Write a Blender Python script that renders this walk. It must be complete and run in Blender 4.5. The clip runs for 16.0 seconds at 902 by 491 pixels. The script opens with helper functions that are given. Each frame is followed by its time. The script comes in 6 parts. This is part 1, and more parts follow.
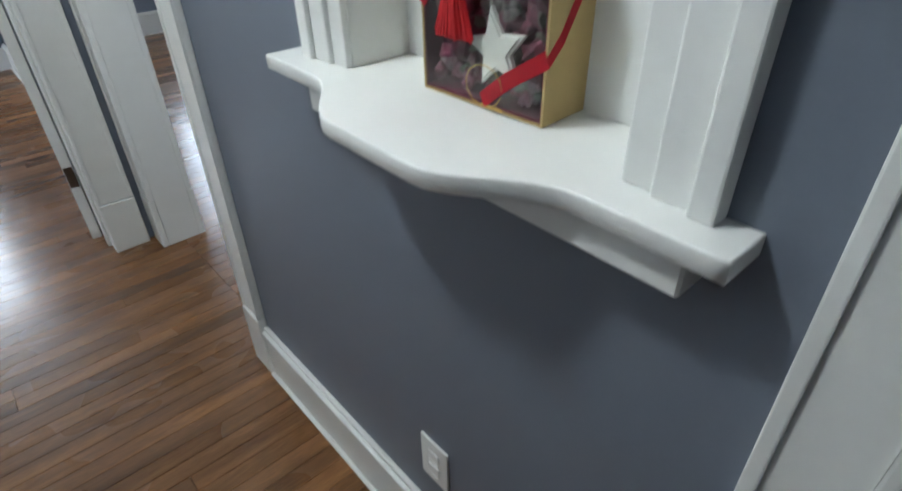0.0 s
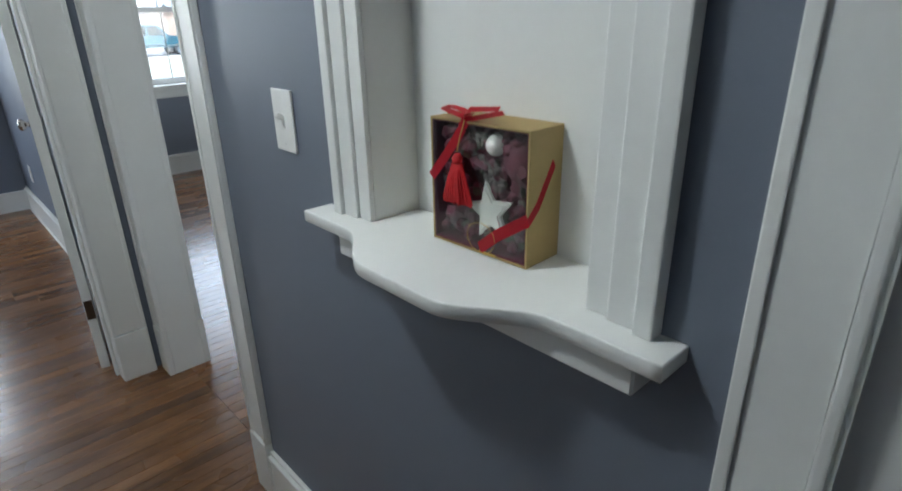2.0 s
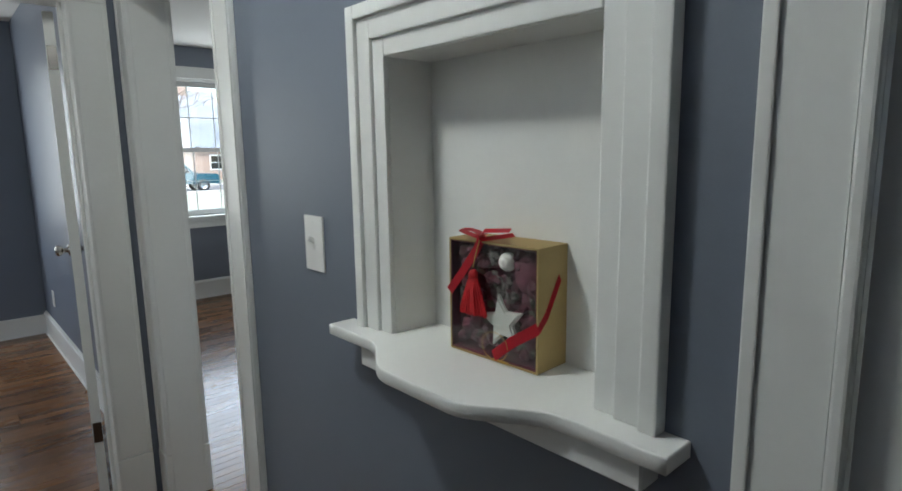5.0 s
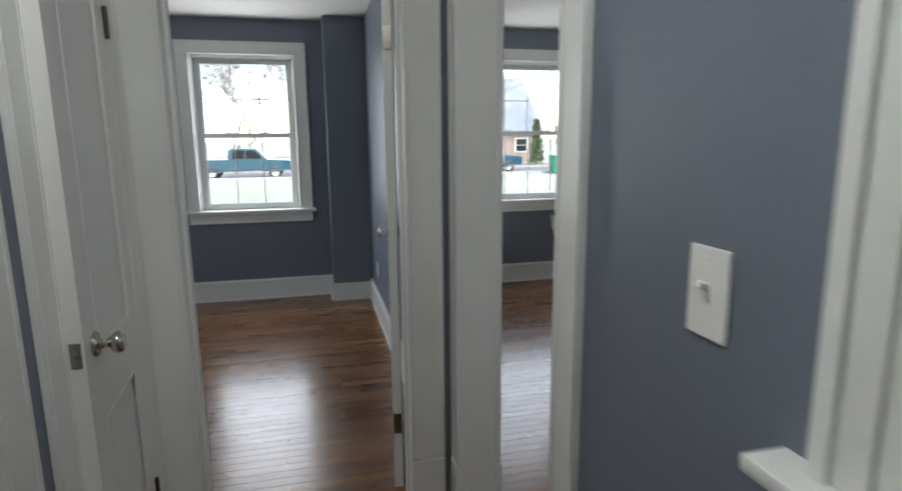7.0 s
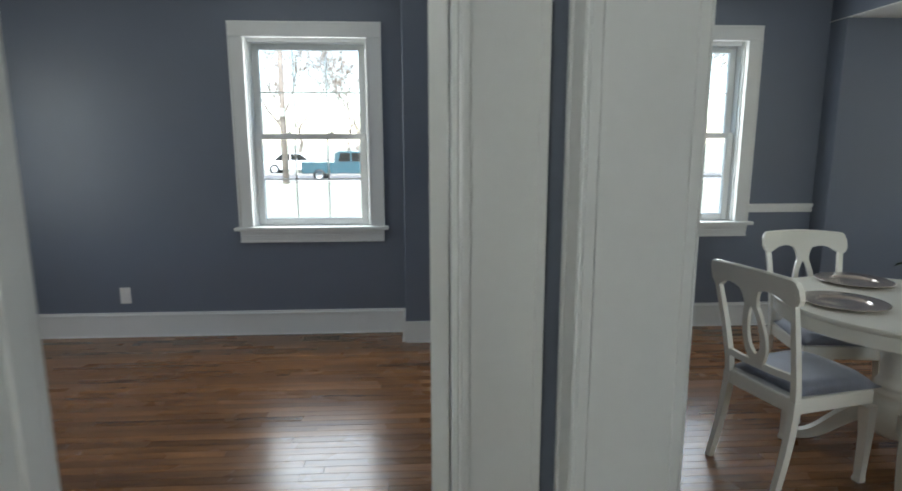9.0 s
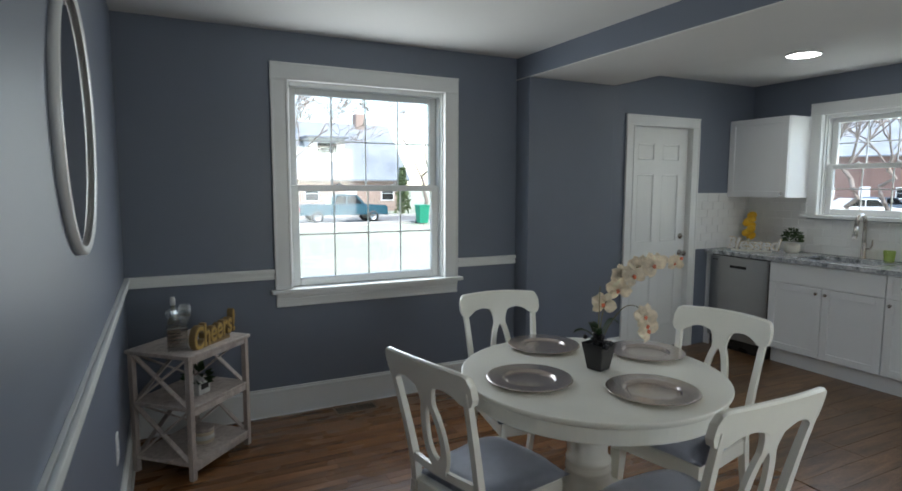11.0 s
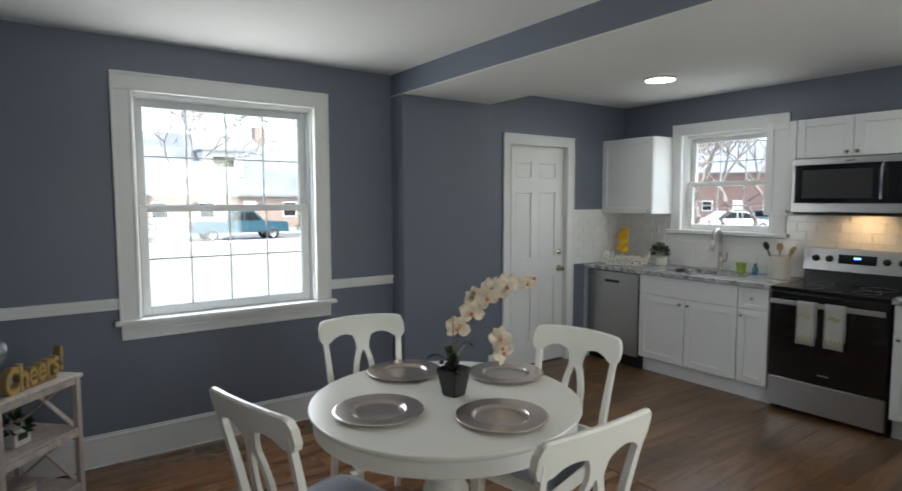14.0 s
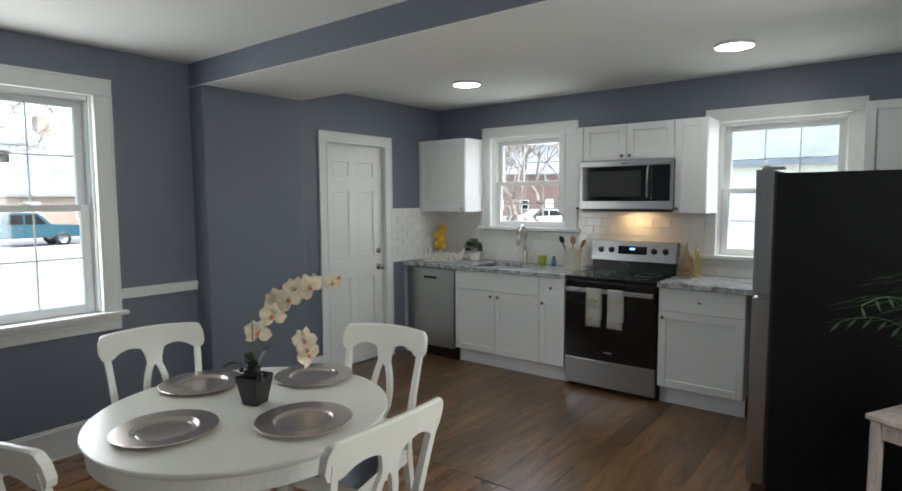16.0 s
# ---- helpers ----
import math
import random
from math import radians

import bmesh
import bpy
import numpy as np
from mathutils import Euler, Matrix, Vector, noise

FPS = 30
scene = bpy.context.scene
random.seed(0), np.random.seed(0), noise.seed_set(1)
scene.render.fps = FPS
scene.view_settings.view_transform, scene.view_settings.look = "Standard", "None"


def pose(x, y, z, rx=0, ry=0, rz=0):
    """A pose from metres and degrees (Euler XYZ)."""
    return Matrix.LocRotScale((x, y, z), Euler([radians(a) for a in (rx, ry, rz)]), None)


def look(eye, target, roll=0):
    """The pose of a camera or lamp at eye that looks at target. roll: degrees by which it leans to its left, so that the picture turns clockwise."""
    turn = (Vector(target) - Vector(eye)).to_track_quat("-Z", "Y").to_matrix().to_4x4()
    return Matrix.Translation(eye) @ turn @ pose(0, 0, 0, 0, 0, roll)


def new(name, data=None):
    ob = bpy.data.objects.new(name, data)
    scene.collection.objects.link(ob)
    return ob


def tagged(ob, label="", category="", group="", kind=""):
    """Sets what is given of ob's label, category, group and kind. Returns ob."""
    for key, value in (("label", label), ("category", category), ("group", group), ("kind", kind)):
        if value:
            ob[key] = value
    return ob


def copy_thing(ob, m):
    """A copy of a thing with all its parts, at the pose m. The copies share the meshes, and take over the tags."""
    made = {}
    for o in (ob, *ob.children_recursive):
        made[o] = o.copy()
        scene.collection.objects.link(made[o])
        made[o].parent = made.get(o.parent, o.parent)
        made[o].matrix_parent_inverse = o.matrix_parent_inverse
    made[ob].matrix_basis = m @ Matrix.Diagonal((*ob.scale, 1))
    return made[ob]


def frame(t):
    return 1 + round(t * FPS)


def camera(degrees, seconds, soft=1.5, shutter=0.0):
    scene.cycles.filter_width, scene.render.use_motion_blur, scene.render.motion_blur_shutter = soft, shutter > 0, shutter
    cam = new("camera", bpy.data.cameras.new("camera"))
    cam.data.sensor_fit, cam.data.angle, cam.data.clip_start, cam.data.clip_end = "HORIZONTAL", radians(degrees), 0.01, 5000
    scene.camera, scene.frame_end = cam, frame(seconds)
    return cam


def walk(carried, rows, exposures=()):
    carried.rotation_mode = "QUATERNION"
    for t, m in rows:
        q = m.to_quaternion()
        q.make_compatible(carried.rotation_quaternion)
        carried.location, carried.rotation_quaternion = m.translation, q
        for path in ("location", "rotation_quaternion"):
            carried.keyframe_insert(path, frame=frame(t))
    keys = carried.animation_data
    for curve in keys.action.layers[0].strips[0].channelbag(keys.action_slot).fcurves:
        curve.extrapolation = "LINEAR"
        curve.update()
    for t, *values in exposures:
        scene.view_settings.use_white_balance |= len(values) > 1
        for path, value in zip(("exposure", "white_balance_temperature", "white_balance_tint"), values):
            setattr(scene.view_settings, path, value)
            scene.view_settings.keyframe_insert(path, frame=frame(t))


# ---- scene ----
cam = camera(76.2, 16.0, soft=1.6, shutter=0.4)
PATH = [
    (0, (0.764, 1.381, 1.397), (1.845, 2.616, 0.256), -1.1),
    (0.5, (0.821, 1.402, 1.433), (1.946, 2.671, 0.373), -1.5),
    (1, (0.821, 1.421, 1.418), (1.979, 2.716, 0.427), -1.4),
    (1.5, (0.735, 1.357, 1.442), (1.939, 2.687, 0.557), -1.1),
    (2, (0.638, 1.276, 1.489), (1.894, 2.636, 0.732), -1.1),
    (2.5, (0.574, 1.228, 1.55), (1.874, 2.617, 0.934), -1.0),
    (3, (0.533, 1.208, 1.614), (1.867, 2.624, 1.148), -1.1),
    (3.2, (0.531, 1.202, 1.643), (1.876, 2.627, 1.244), -0.8),
    (5.5, (0.593, 1.231, 1.464), (1.918, 2.695, 1.143), -0.9),
    (6, (0.662, 1.302, 1.503), (1.889, 2.84, 1.142), -1.3),
    (6.5, (0.673, 1.456, 1.503), (1.507, 3.238, 1.142), -0.9),
    (7, (0.684, 1.727, 1.493), (1.144, 3.639, 1.129), -0.5),
    (7.5, (0.722, 2.028, 1.506), (0.928, 3.983, 1.137), -0.1),
    (8, (0.712, 2.339, 1.482), (0.767, 4.304, 1.117), 0.1),
    (8.5, (0.811, 2.643, 1.48), (0.858, 4.609, 1.118), 0.1),
    (9, (0.949, 2.901, 1.486), (1.058, 4.867, 1.137), -0.1),
    (9.5, (1.089, 3.08, 1.501), (1.446, 5.024, 1.19), -0.2),
    (10, (1.284, 3.246, 1.524), (2.038, 5.079, 1.257), 0.1),
    (12.5, (1.73, 3.467, 1.591), (2.657, 5.232, 1.422), -0.0),
    (13, (1.767, 3.447, 1.593), (2.718, 5.198, 1.43), 0.0),
    (13.5, (1.804, 3.423, 1.592), (2.837, 5.128, 1.433), -0.0),
    (14, (1.838, 3.386, 1.59), (2.997, 5.009, 1.435), -0.1),
    (14.5, (1.865, 3.354, 1.591), (3.158, 4.872, 1.435), -0.1),
    (15, (1.889, 3.335, 1.589), (3.297, 4.746, 1.433), -0.1),
    (15.5, (1.912, 3.314, 1.588), (3.413, 4.626, 1.429), -0.2),
    (16, (1.933, 3.305, 1.583), (3.507, 4.528, 1.425), -0.3),
]
EXPOSURES = [(0, 3.0, 6150, 10), (0.5, 2.8, 6150, 10), (1, 2.65, 6150, 10), (2, 2.55, 6150, 10), (3.1, 2.42, 6250, 10), (5.5, 2.17, 6500, 10), (6.5, 2.1, 6600, 13), (8, 2.05, 6700, 12), (9, 2.33, 6550, 9), (9.5, 2.4, 6500, 8), (10.1, 1.95, 6450, 10),
             (12.5, 2.40, 6600, 11), (14, 2.40, 6700, 12), (16, 2.50, 6750, 11)]
walk(cam, [(t, look(eye, target, roll)) for t, eye, target, roll in PATH], EXPOSURES)

# ---- daylight: bright overcast ----
SKY, SUN, LAMP, HALL, HOOD, PANE = 0.15, 1.9, 8.0, 17.0, 0.075, 0.80
world = bpy.data.worlds.new("overcast_sky")
scene.world = world
world.use_nodes = True
wn = world.node_tree.nodes
sky = wn.new("ShaderNodeTexSky")
sky.sky_type, sky.sun_disc = "NISHITA", False
sky.sun_elevation, sky.sun_rotation = radians(50), radians(200)
sky.air_density, sky.dust_density, sky.ozone_density = 1.0, 0.8, 0.5
bg = wn["Background"]
bg.inputs["Strength"].default_value = SKY
world.node_tree.links.new(sky.outputs["Color"], bg.inputs["Color"])
sun = new("sun", bpy.data.lights.new("sun", "SUN"))
sun.data.energy, sun.data.angle, sun.data.color = SUN, radians(25), (1.0, 0.96, 0.9)
sun.matrix_world = look((0, 0, 20), (-3.4, 9.4, 5))


def window_light(x, y, z, rz, w, h, k=1.0):
    """The sky's light, entering at a window's opening."""
    ob = new("window_light", bpy.data.lights.new("window_light", "AREA"))
    ob.data.shape, ob.data.size, ob.data.size_y = "RECTANGLE", w, h
    ob.data.energy, ob.data.color = math.pi * PANE * k * w * h, (0.93, 0.98, 1.0)
    ob.matrix_world = pose(x, y, z, -90, 0, rz)


window_light(0.136, 7.35, 1.55, 0, 0.82, 1.30, 1.7)
# Added lamp at the unseen west window; lifts the dim bedroom.
window_light(-2.73, 5.60, 1.55, 90, 0.82, 1.30, 1.2)
window_light(2.8775, 7.35, 1.55, 0, 1.08, 1.30)
window_light(6.92, 6.195, 1.77, -90, 0.76, 0.86, 0.3)
window_light(6.92, 4.025, 1.68, -90, 0.80, 1.04, 0.3)
# Added lamp at the unseen south window; brightens the dining room from behind.
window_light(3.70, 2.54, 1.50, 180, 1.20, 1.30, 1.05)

# ---- materials ----
MATS = {}


def shader(name):
    m = bpy.data.materials.new(name)
    m.use_nodes = True
    return m, m.node_tree, m.node_tree.nodes["Principled BSDF"]


def node(nt, kind, **kw):
    n = nt.nodes.new(kind)
    for k, v in kw.items():
        n.inputs[k].default_value = v
    return n


def paint(name, rgb, rough=0.5, var=0.06, grain=120.0, bump=0.05, metal=0.0, coat=0.0, blotch=1.5, rnd=0.0, sheen=0.0):
    """A surface with blotches at one scale and grain at another, each also in the gloss and relief."""
    m, nt, b = shader(name)
    L = nt.links.new
    tc = nt.nodes.new("ShaderNodeTexCoord")
    big = node(nt, "ShaderNodeTexNoise", Scale=blotch, Detail=4.0, Roughness=0.6)
    fine = node(nt, "ShaderNodeTexNoise", Scale=grain, Detail=3.0)
    L(tc.outputs["Object"], big.inputs["Vector"])
    L(tc.outputs["Object"], fine.inputs["Vector"])
    ramp = nt.nodes.new("ShaderNodeMapRange")
    ramp.inputs["To Min"].default_value, ramp.inputs["To Max"].default_value = 1 - var, 1 + var
    ramp.inputs["From Min"].default_value, ramp.inputs["From Max"].default_value = 0.3, 0.7
    L(big.outputs["Fac"], ramp.inputs["Value"])
    r2 = nt.nodes.new("ShaderNodeMapRange")
    r2.inputs["To Min"].default_value, r2.inputs["To Max"].default_value = 1 - var * 0.6, 1 + var * 0.6
    L(fine.outputs["Fac"], r2.inputs["Value"])
    mul = nt.nodes.new("ShaderNodeMath")
    mul.operation = "MULTIPLY"
    L(ramp.outputs["Result"], mul.inputs[0])
    L(r2.outputs["Result"], mul.inputs[1])
    last = mul.outputs[0]
    if rnd:
        oi = nt.nodes.new("ShaderNodeObjectInfo")
        r3 = nt.nodes.new("ShaderNodeMapRange")
        r3.inputs["To Min"].default_value, r3.inputs["To Max"].default_value = 1 - rnd, 1 + rnd
        L(oi.outputs["Random"], r3.inputs["Value"])
        m2 = nt.nodes.new("ShaderNodeMath")
        m2.operation = "MULTIPLY"
        L(last, m2.inputs[0])
        L(r3.outputs["Result"], m2.inputs[1])
        last = m2.outputs[0]
    mix = nt.nodes.new("ShaderNodeVectorMath")
    mix.operation = "SCALE"
    mix.inputs[0].default_value = rgb
    L(last, mix.inputs["Scale"])
    L(mix.outputs["Vector"], b.inputs["Base Color"])
    rr = nt.nodes.new("ShaderNodeMapRange")
    rr.inputs["To Min"].default_value, rr.inputs["To Max"].default_value = max(0.02, rough * 0.85), min(1, rough * 1.15)
    L(big.outputs["Fac"], rr.inputs["Value"])
    L(rr.outputs["Result"], b.inputs["Roughness"])
    if bump:
        bp = node(nt, "ShaderNodeBump", Strength=bump, Distance=0.002)
        L(fine.outputs["Fac"], bp.inputs["Height"])
        L(bp.outputs["Normal"], b.inputs["Normal"])
    b.inputs["Metallic"].default_value = metal
    b.inputs["Coat Weight"].default_value = coat
    b.inputs["Coat Roughness"].default_value = 0.12
    b.inputs["Sheen Weight"].default_value = sheen
    MATS[name] = m
    return m


def timber(name, dark, light, rough=0.28, along=0, grain=26.0, coat=0.25, rnd=0.35, stretch=14.0):
    """Wood with grain along local x (0) or z (2); each piece has its own tone and figure."""
    m, nt, b = shader(name)
    L = nt.links.new
    tc = nt.nodes.new("ShaderNodeTexCoord")
    oi = nt.nodes.new("ShaderNodeObjectInfo")
    off = nt.nodes.new("ShaderNodeVectorMath")
    off.operation = "SCALE"
    off.inputs[0].default_value = (37.0, 91.0, 53.0)
    L(oi.outputs["Random"], off.inputs["Scale"])
    add = nt.nodes.new("ShaderNodeVectorMath")
    L(tc.outputs["Object"], add.inputs[0])
    L(off.outputs["Vector"], add.inputs[1])
    mp = nt.nodes.new("ShaderNodeMapping")
    sc = [1.0, 1.0, 1.0]
    sc[along] = 1.0 / stretch
    mp.inputs["Scale"].default_value = sc
    L(add.outputs["Vector"], mp.inputs["Vector"])
    n1 = node(nt, "ShaderNodeTexNoise", Scale=grain, Detail=6.0, Roughness=0.65, Distortion=0.8)
    n2 = node(nt, "ShaderNodeTexNoise", Scale=grain * 16, Detail=2.0, Roughness=0.6)
    n3 = node(nt, "ShaderNodeTexNoise", Scale=1.3, Detail=3.0)
    L(mp.outputs["Vector"], n1.inputs["Vector"])
    L(mp.outputs["Vector"], n2.inputs["Vector"])
    L(add.outputs["Vector"], n3.inputs["Vector"])
    cr = nt.nodes.new("ShaderNodeValToRGB")
    cr.color_ramp.elements[0].position, cr.color_ramp.elements[0].color = 0.31, (*dark, 1)
    cr.color_ramp.elements[1].position, cr.color_ramp.elements[1].color = 0.68, (*light, 1)
    L(n1.outputs["Fac"], cr.inputs["Fac"])
    tone = nt.nodes.new("ShaderNodeMapRange")
    tone.inputs["To Min"].default_value, tone.inputs["To Max"].default_value = 1 - rnd, 1 + rnd
    L(oi.outputs["Random"], tone.inputs["Value"])
    worn = nt.nodes.new("ShaderNodeMapRange")
    worn.inputs["From Min"].default_value, worn.inputs["From Max"].default_value = 0.3, 0.7
    worn.inputs["To Min"].default_value, worn.inputs["To Max"].default_value = 0.82, 1.18
    L(n3.outputs["Fac"], worn.inputs["Value"])
    pore = nt.nodes.new("ShaderNodeMapRange")
    pore.inputs["To Min"].default_value, pore.inputs["To Max"].default_value = 0.52, 1.42
    L(n2.outputs["Fac"], pore.inputs["Value"])
    k1, k2 = nt.nodes.new("ShaderNodeMath"), nt.nodes.new("ShaderNodeMath")
    k1.operation = k2.operation = "MULTIPLY"
    L(tone.outputs["Result"], k1.inputs[0])
    L(worn.outputs["Result"], k1.inputs[1])
    L(k1.outputs[0], k2.inputs[0])
    L(pore.outputs["Result"], k2.inputs[1])
    mix = nt.nodes.new("ShaderNodeVectorMath")
    mix.operation = "SCALE"
    L(cr.outputs["Color"], mix.inputs[0])
    L(k2.outputs[0], mix.inputs["Scale"])
    L(mix.outputs["Vector"], b.inputs["Base Color"])
    rr = nt.nodes.new("ShaderNodeMapRange")
    rr.inputs["To Min"].default_value, rr.inputs["To Max"].default_value = rough * 0.75, rough * 1.3
    L(n3.outputs["Fac"], rr.inputs["Value"])
    L(rr.outputs["Result"], b.inputs["Roughness"])
    bp = node(nt, "ShaderNodeBump", Strength=0.16, Distance=0.002)
    L(n1.outputs["Fac"], bp.inputs["Height"])
    L(bp.outputs["Normal"], b.inputs["Normal"])
    b.inputs["Coat Weight"].default_value, b.inputs["Coat Roughness"].default_value = coat, 0.15
    MATS[name] = m
    return m


def stone(name):
    """Speckled grey and white granite."""
    m, nt, b = shader(name)
    L = nt.links.new
    tc = nt.nodes.new("ShaderNodeTexCoord")
    v = node(nt, "ShaderNodeTexVoronoi", Scale=95.0)
    n = node(nt, "ShaderNodeTexNoise", Scale=14.0, Detail=8.0, Roughness=0.75)
    L(tc.outputs["Object"], v.inputs["Vector"])
    L(tc.outputs["Object"], n.inputs["Vector"])
    cr = nt.nodes.new("ShaderNodeValToRGB")
    e = cr.color_ramp.elements
    e[0].position, e[0].color = 0.36, (0.09, 0.1, 0.11, 1)
    e[1].position, e[1].color = 0.6, (0.66, 0.67, 0.68, 1)
    mid = e.new(0.46)
    mid.color = (0.36, 0.38, 0.4, 1)
    L(n.outputs["Fac"], cr.inputs["Fac"])
    r = nt.nodes.new("ShaderNodeMapRange")
    r.inputs["To Min"].default_value, r.inputs["To Max"].default_value = 0.6, 1.25
    L(v.outputs["Color"], r.inputs["Value"])
    mix = nt.nodes.new("ShaderNodeVectorMath")
    mix.operation = "SCALE"
    L(cr.outputs["Color"], mix.inputs[0])
    L(r.outputs["Result"], mix.inputs["Scale"])
    L(mix.outputs["Vector"], b.inputs["Base Color"])
    b.inputs["Roughness"].default_value = 0.18
    MATS[name] = m
    return m


def clear(name, rgb=(1, 1, 1), rough=0.0, ior=1.45):
    m, nt, b = shader(name)
    b.inputs["Base Color"].default_value = (*rgb, 1)
    b.inputs["Roughness"].default_value, b.inputs["IOR"].default_value = rough, ior
    b.inputs["Transmission Weight"].default_value = 1.0
    MATS[name] = m
    return m


def pane_glass(name, mirror=0.06, tint=(0.96, 0.98, 0.97, 1)):
    """Thin window glass: mostly clear, with a weak mirror."""
    m = bpy.data.materials.new(name)
    m.use_nodes = True
    nt = m.node_tree
    nt.nodes.clear()
    out, mx = nt.nodes.new("ShaderNodeOutputMaterial"), nt.nodes.new("ShaderNodeMixShader")
    tr, gl = nt.nodes.new("ShaderNodeBsdfTransparent"), nt.nodes.new("ShaderNodeBsdfGlossy")
    tr.inputs["Color"].default_value = tint
    gl.inputs["Roughness"].default_value = 0.02
    mx.inputs["Fac"].default_value = mirror
    nt.links.new(tr.outputs[0], mx.inputs[1])
    nt.links.new(gl.outputs[0], mx.inputs[2])
    nt.links.new(mx.outputs[0], out.inputs["Surface"])
    MATS[name] = m
    return m


def glow(name, rgb, strength):
    m, nt, b = shader(name)
    b.inputs["Base Color"].default_value = (0.8, 0.8, 0.8, 1)
    b.inputs["Emission Color"].default_value = (*rgb, 1)
    b.inputs["Emission Strength"].default_value = strength
    MATS[name] = m
    return m


WALL = paint("blue_grey_wall_paint", (0.160, 0.184, 0.232), 0.42, 0.05, 220, 0.10, blotch=0.9)
TRIM = paint("white_trim_paint", (0.78, 0.79, 0.77), 0.32, 0.03, 60, 0.05, blotch=2.0)
SATIN = paint("white_cabinet_paint", (0.80, 0.81, 0.81), 0.35, 0.02, 80, 0.03)
CEIL = paint("white_ceiling_paint", (0.72, 0.72, 0.70), 0.8, 0.04, 160, 0.12, blotch=0.7)
PLASTIC = paint("white_plastic", (0.82, 0.82, 0.80), 0.3, 0.01, 40, 0.0)
OAK = timber("stained_oak_strip", (0.105, 0.045, 0.016), (0.275, 0.126, 0.046), 0.27, 0, 17, 0.30, 0.27, 11)
PLANK = timber("brown_vinyl_plank", (0.085, 0.043, 0.018), (0.225, 0.124, 0.056), 0.32, 0, 12, 0.15, 0.20, 5)
GREYWOOD = timber("whitewashed_grey_wood", (0.36, 0.30, 0.26), (0.58, 0.51, 0.46), 0.6, 2, 30, 0.0, 0.1)
CREAM = paint("cream_white_lacquer", (0.82, 0.80, 0.71), 0.3, 0.03, 60, 0.03, coat=0.2)
FABRIC = paint("grey_blue_velvet", (0.40, 0.425, 0.49), 0.85, 0.16, 320, 0.35, blotch=7.0, sheen=0.5)
CHARGER = paint("brushed_pewter_resin", (0.54, 0.47, 0.43), 0.22, 0.09, 260, 0.05, metal=0.8)
BLACKPOT = paint("black_ceramic", (0.018, 0.018, 0.02), 0.35, 0.1, 80, 0.05)
STEEL = paint("brushed_steel", (0.43, 0.43, 0.43), 0.30, 0.05, 300, 0.03, metal=1.0)
NICKEL = paint("brushed_nickel", (0.56, 0.53, 0.49), 0.22, 0.04, 100, 0.0, metal=1.0)
CHROME = paint("polished_chrome", (0.75, 0.76, 0.77), 0.08, 0.02, 60, 0.0, metal=1.0)
BRONZE = paint("dark_bronze_hinge", (0.10, 0.07, 0.05), 0.4, 0.15, 120, 0.05, metal=0.8)
BLACKGLASS = paint("black_glass", (0.008, 0.008, 0.009), 0.06, 0.02, 60, 0.0)
BLACK = paint("black_enamel", (0.010, 0.010, 0.011), 0.28, 0.08, 200, 0.08)
FRIDGEBLACK = paint("textured_black_steel", (0.0045, 0.0045, 0.005), 0.62, 0.1, 260, 0.25)
FRIDGEBLACK.node_tree.nodes["Principled BSDF"].inputs["Specular IOR Level"].default_value = 0.2
RUBBER = paint("black_plastic", (0.015, 0.015, 0.016), 0.5, 0.1, 90, 0.03)
TILE = paint("white_glazed_tile", (0.80, 0.80, 0.78), 0.12, 0.02, 30, 0.02, rnd=0.02, coat=0.3)
GROUT = paint("pale_grout", (0.74, 0.74, 0.72), 0.85, 0.06, 200, 0.1)
GRANITE = stone("grey_granite")
GLASS = pane_glass("window_glass")
CRYSTAL = pane_glass("clear_glass", 0.22, (0.93, 0.95, 0.95, 1))
MIRROR = paint("mirror_glass", (0.9, 0.9, 0.9), 0.02, 0.0, 10, 0.0, metal=1.0)
CARD = paint("kraft_cardboard", (0.40, 0.29, 0.12), 0.7, 0.07, 150, 0.1, blotch=9)
BURGUNDY = paint("burgundy_potpourri", (0.105, 0.014, 0.034), 0.5, 0.3, 60, 0.3, blotch=25)
PLUM = paint("dusty_pink_dried_petals", (0.18, 0.034, 0.066), 0.6, 0.25, 70, 0.3, blotch=25)
PODGREY = paint("grey_dried_seed_pods", (0.19, 0.17, 0.16), 0.75, 0.3, 90, 0.3, blotch=60)
MOSS = paint("grey_green_dried_leaves", (0.14, 0.14, 0.11), 0.7, 0.3, 80, 0.3, blotch=30)
RED = paint("red_satin_ribbon", (0.62, 0.012, 0.03), 0.35, 0.08, 200, 0.05)
TASSEL = paint("red_thread_tassel", (0.52, 0.006, 0.012), 0.6, 0.2, 300, 0.3, blotch=40)
CHALK = paint("white_plaster", (0.80, 0.78, 0.74), 0.7, 0.06, 120, 0.2, blotch=20)
OLDGOLD = paint("dull_gold_paint", (0.30, 0.20, 0.085), 0.45, 0.12, 120, 0.08, metal=0.4)
GOLD = paint("gold_paint", (0.62, 0.42, 0.13), 0.35, 0.08, 120, 0.05, metal=0.7)
BOXWOOD = paint("grey_green_boxwood_leaf", (0.085, 0.135, 0.060), 0.6, 0.25, 40, 0.1, blotch=12, rnd=0.35)
LEAF = paint("dark_green_leaf", (0.035, 0.075, 0.028), 0.45, 0.25, 40, 0.1, blotch=12, rnd=0.25)
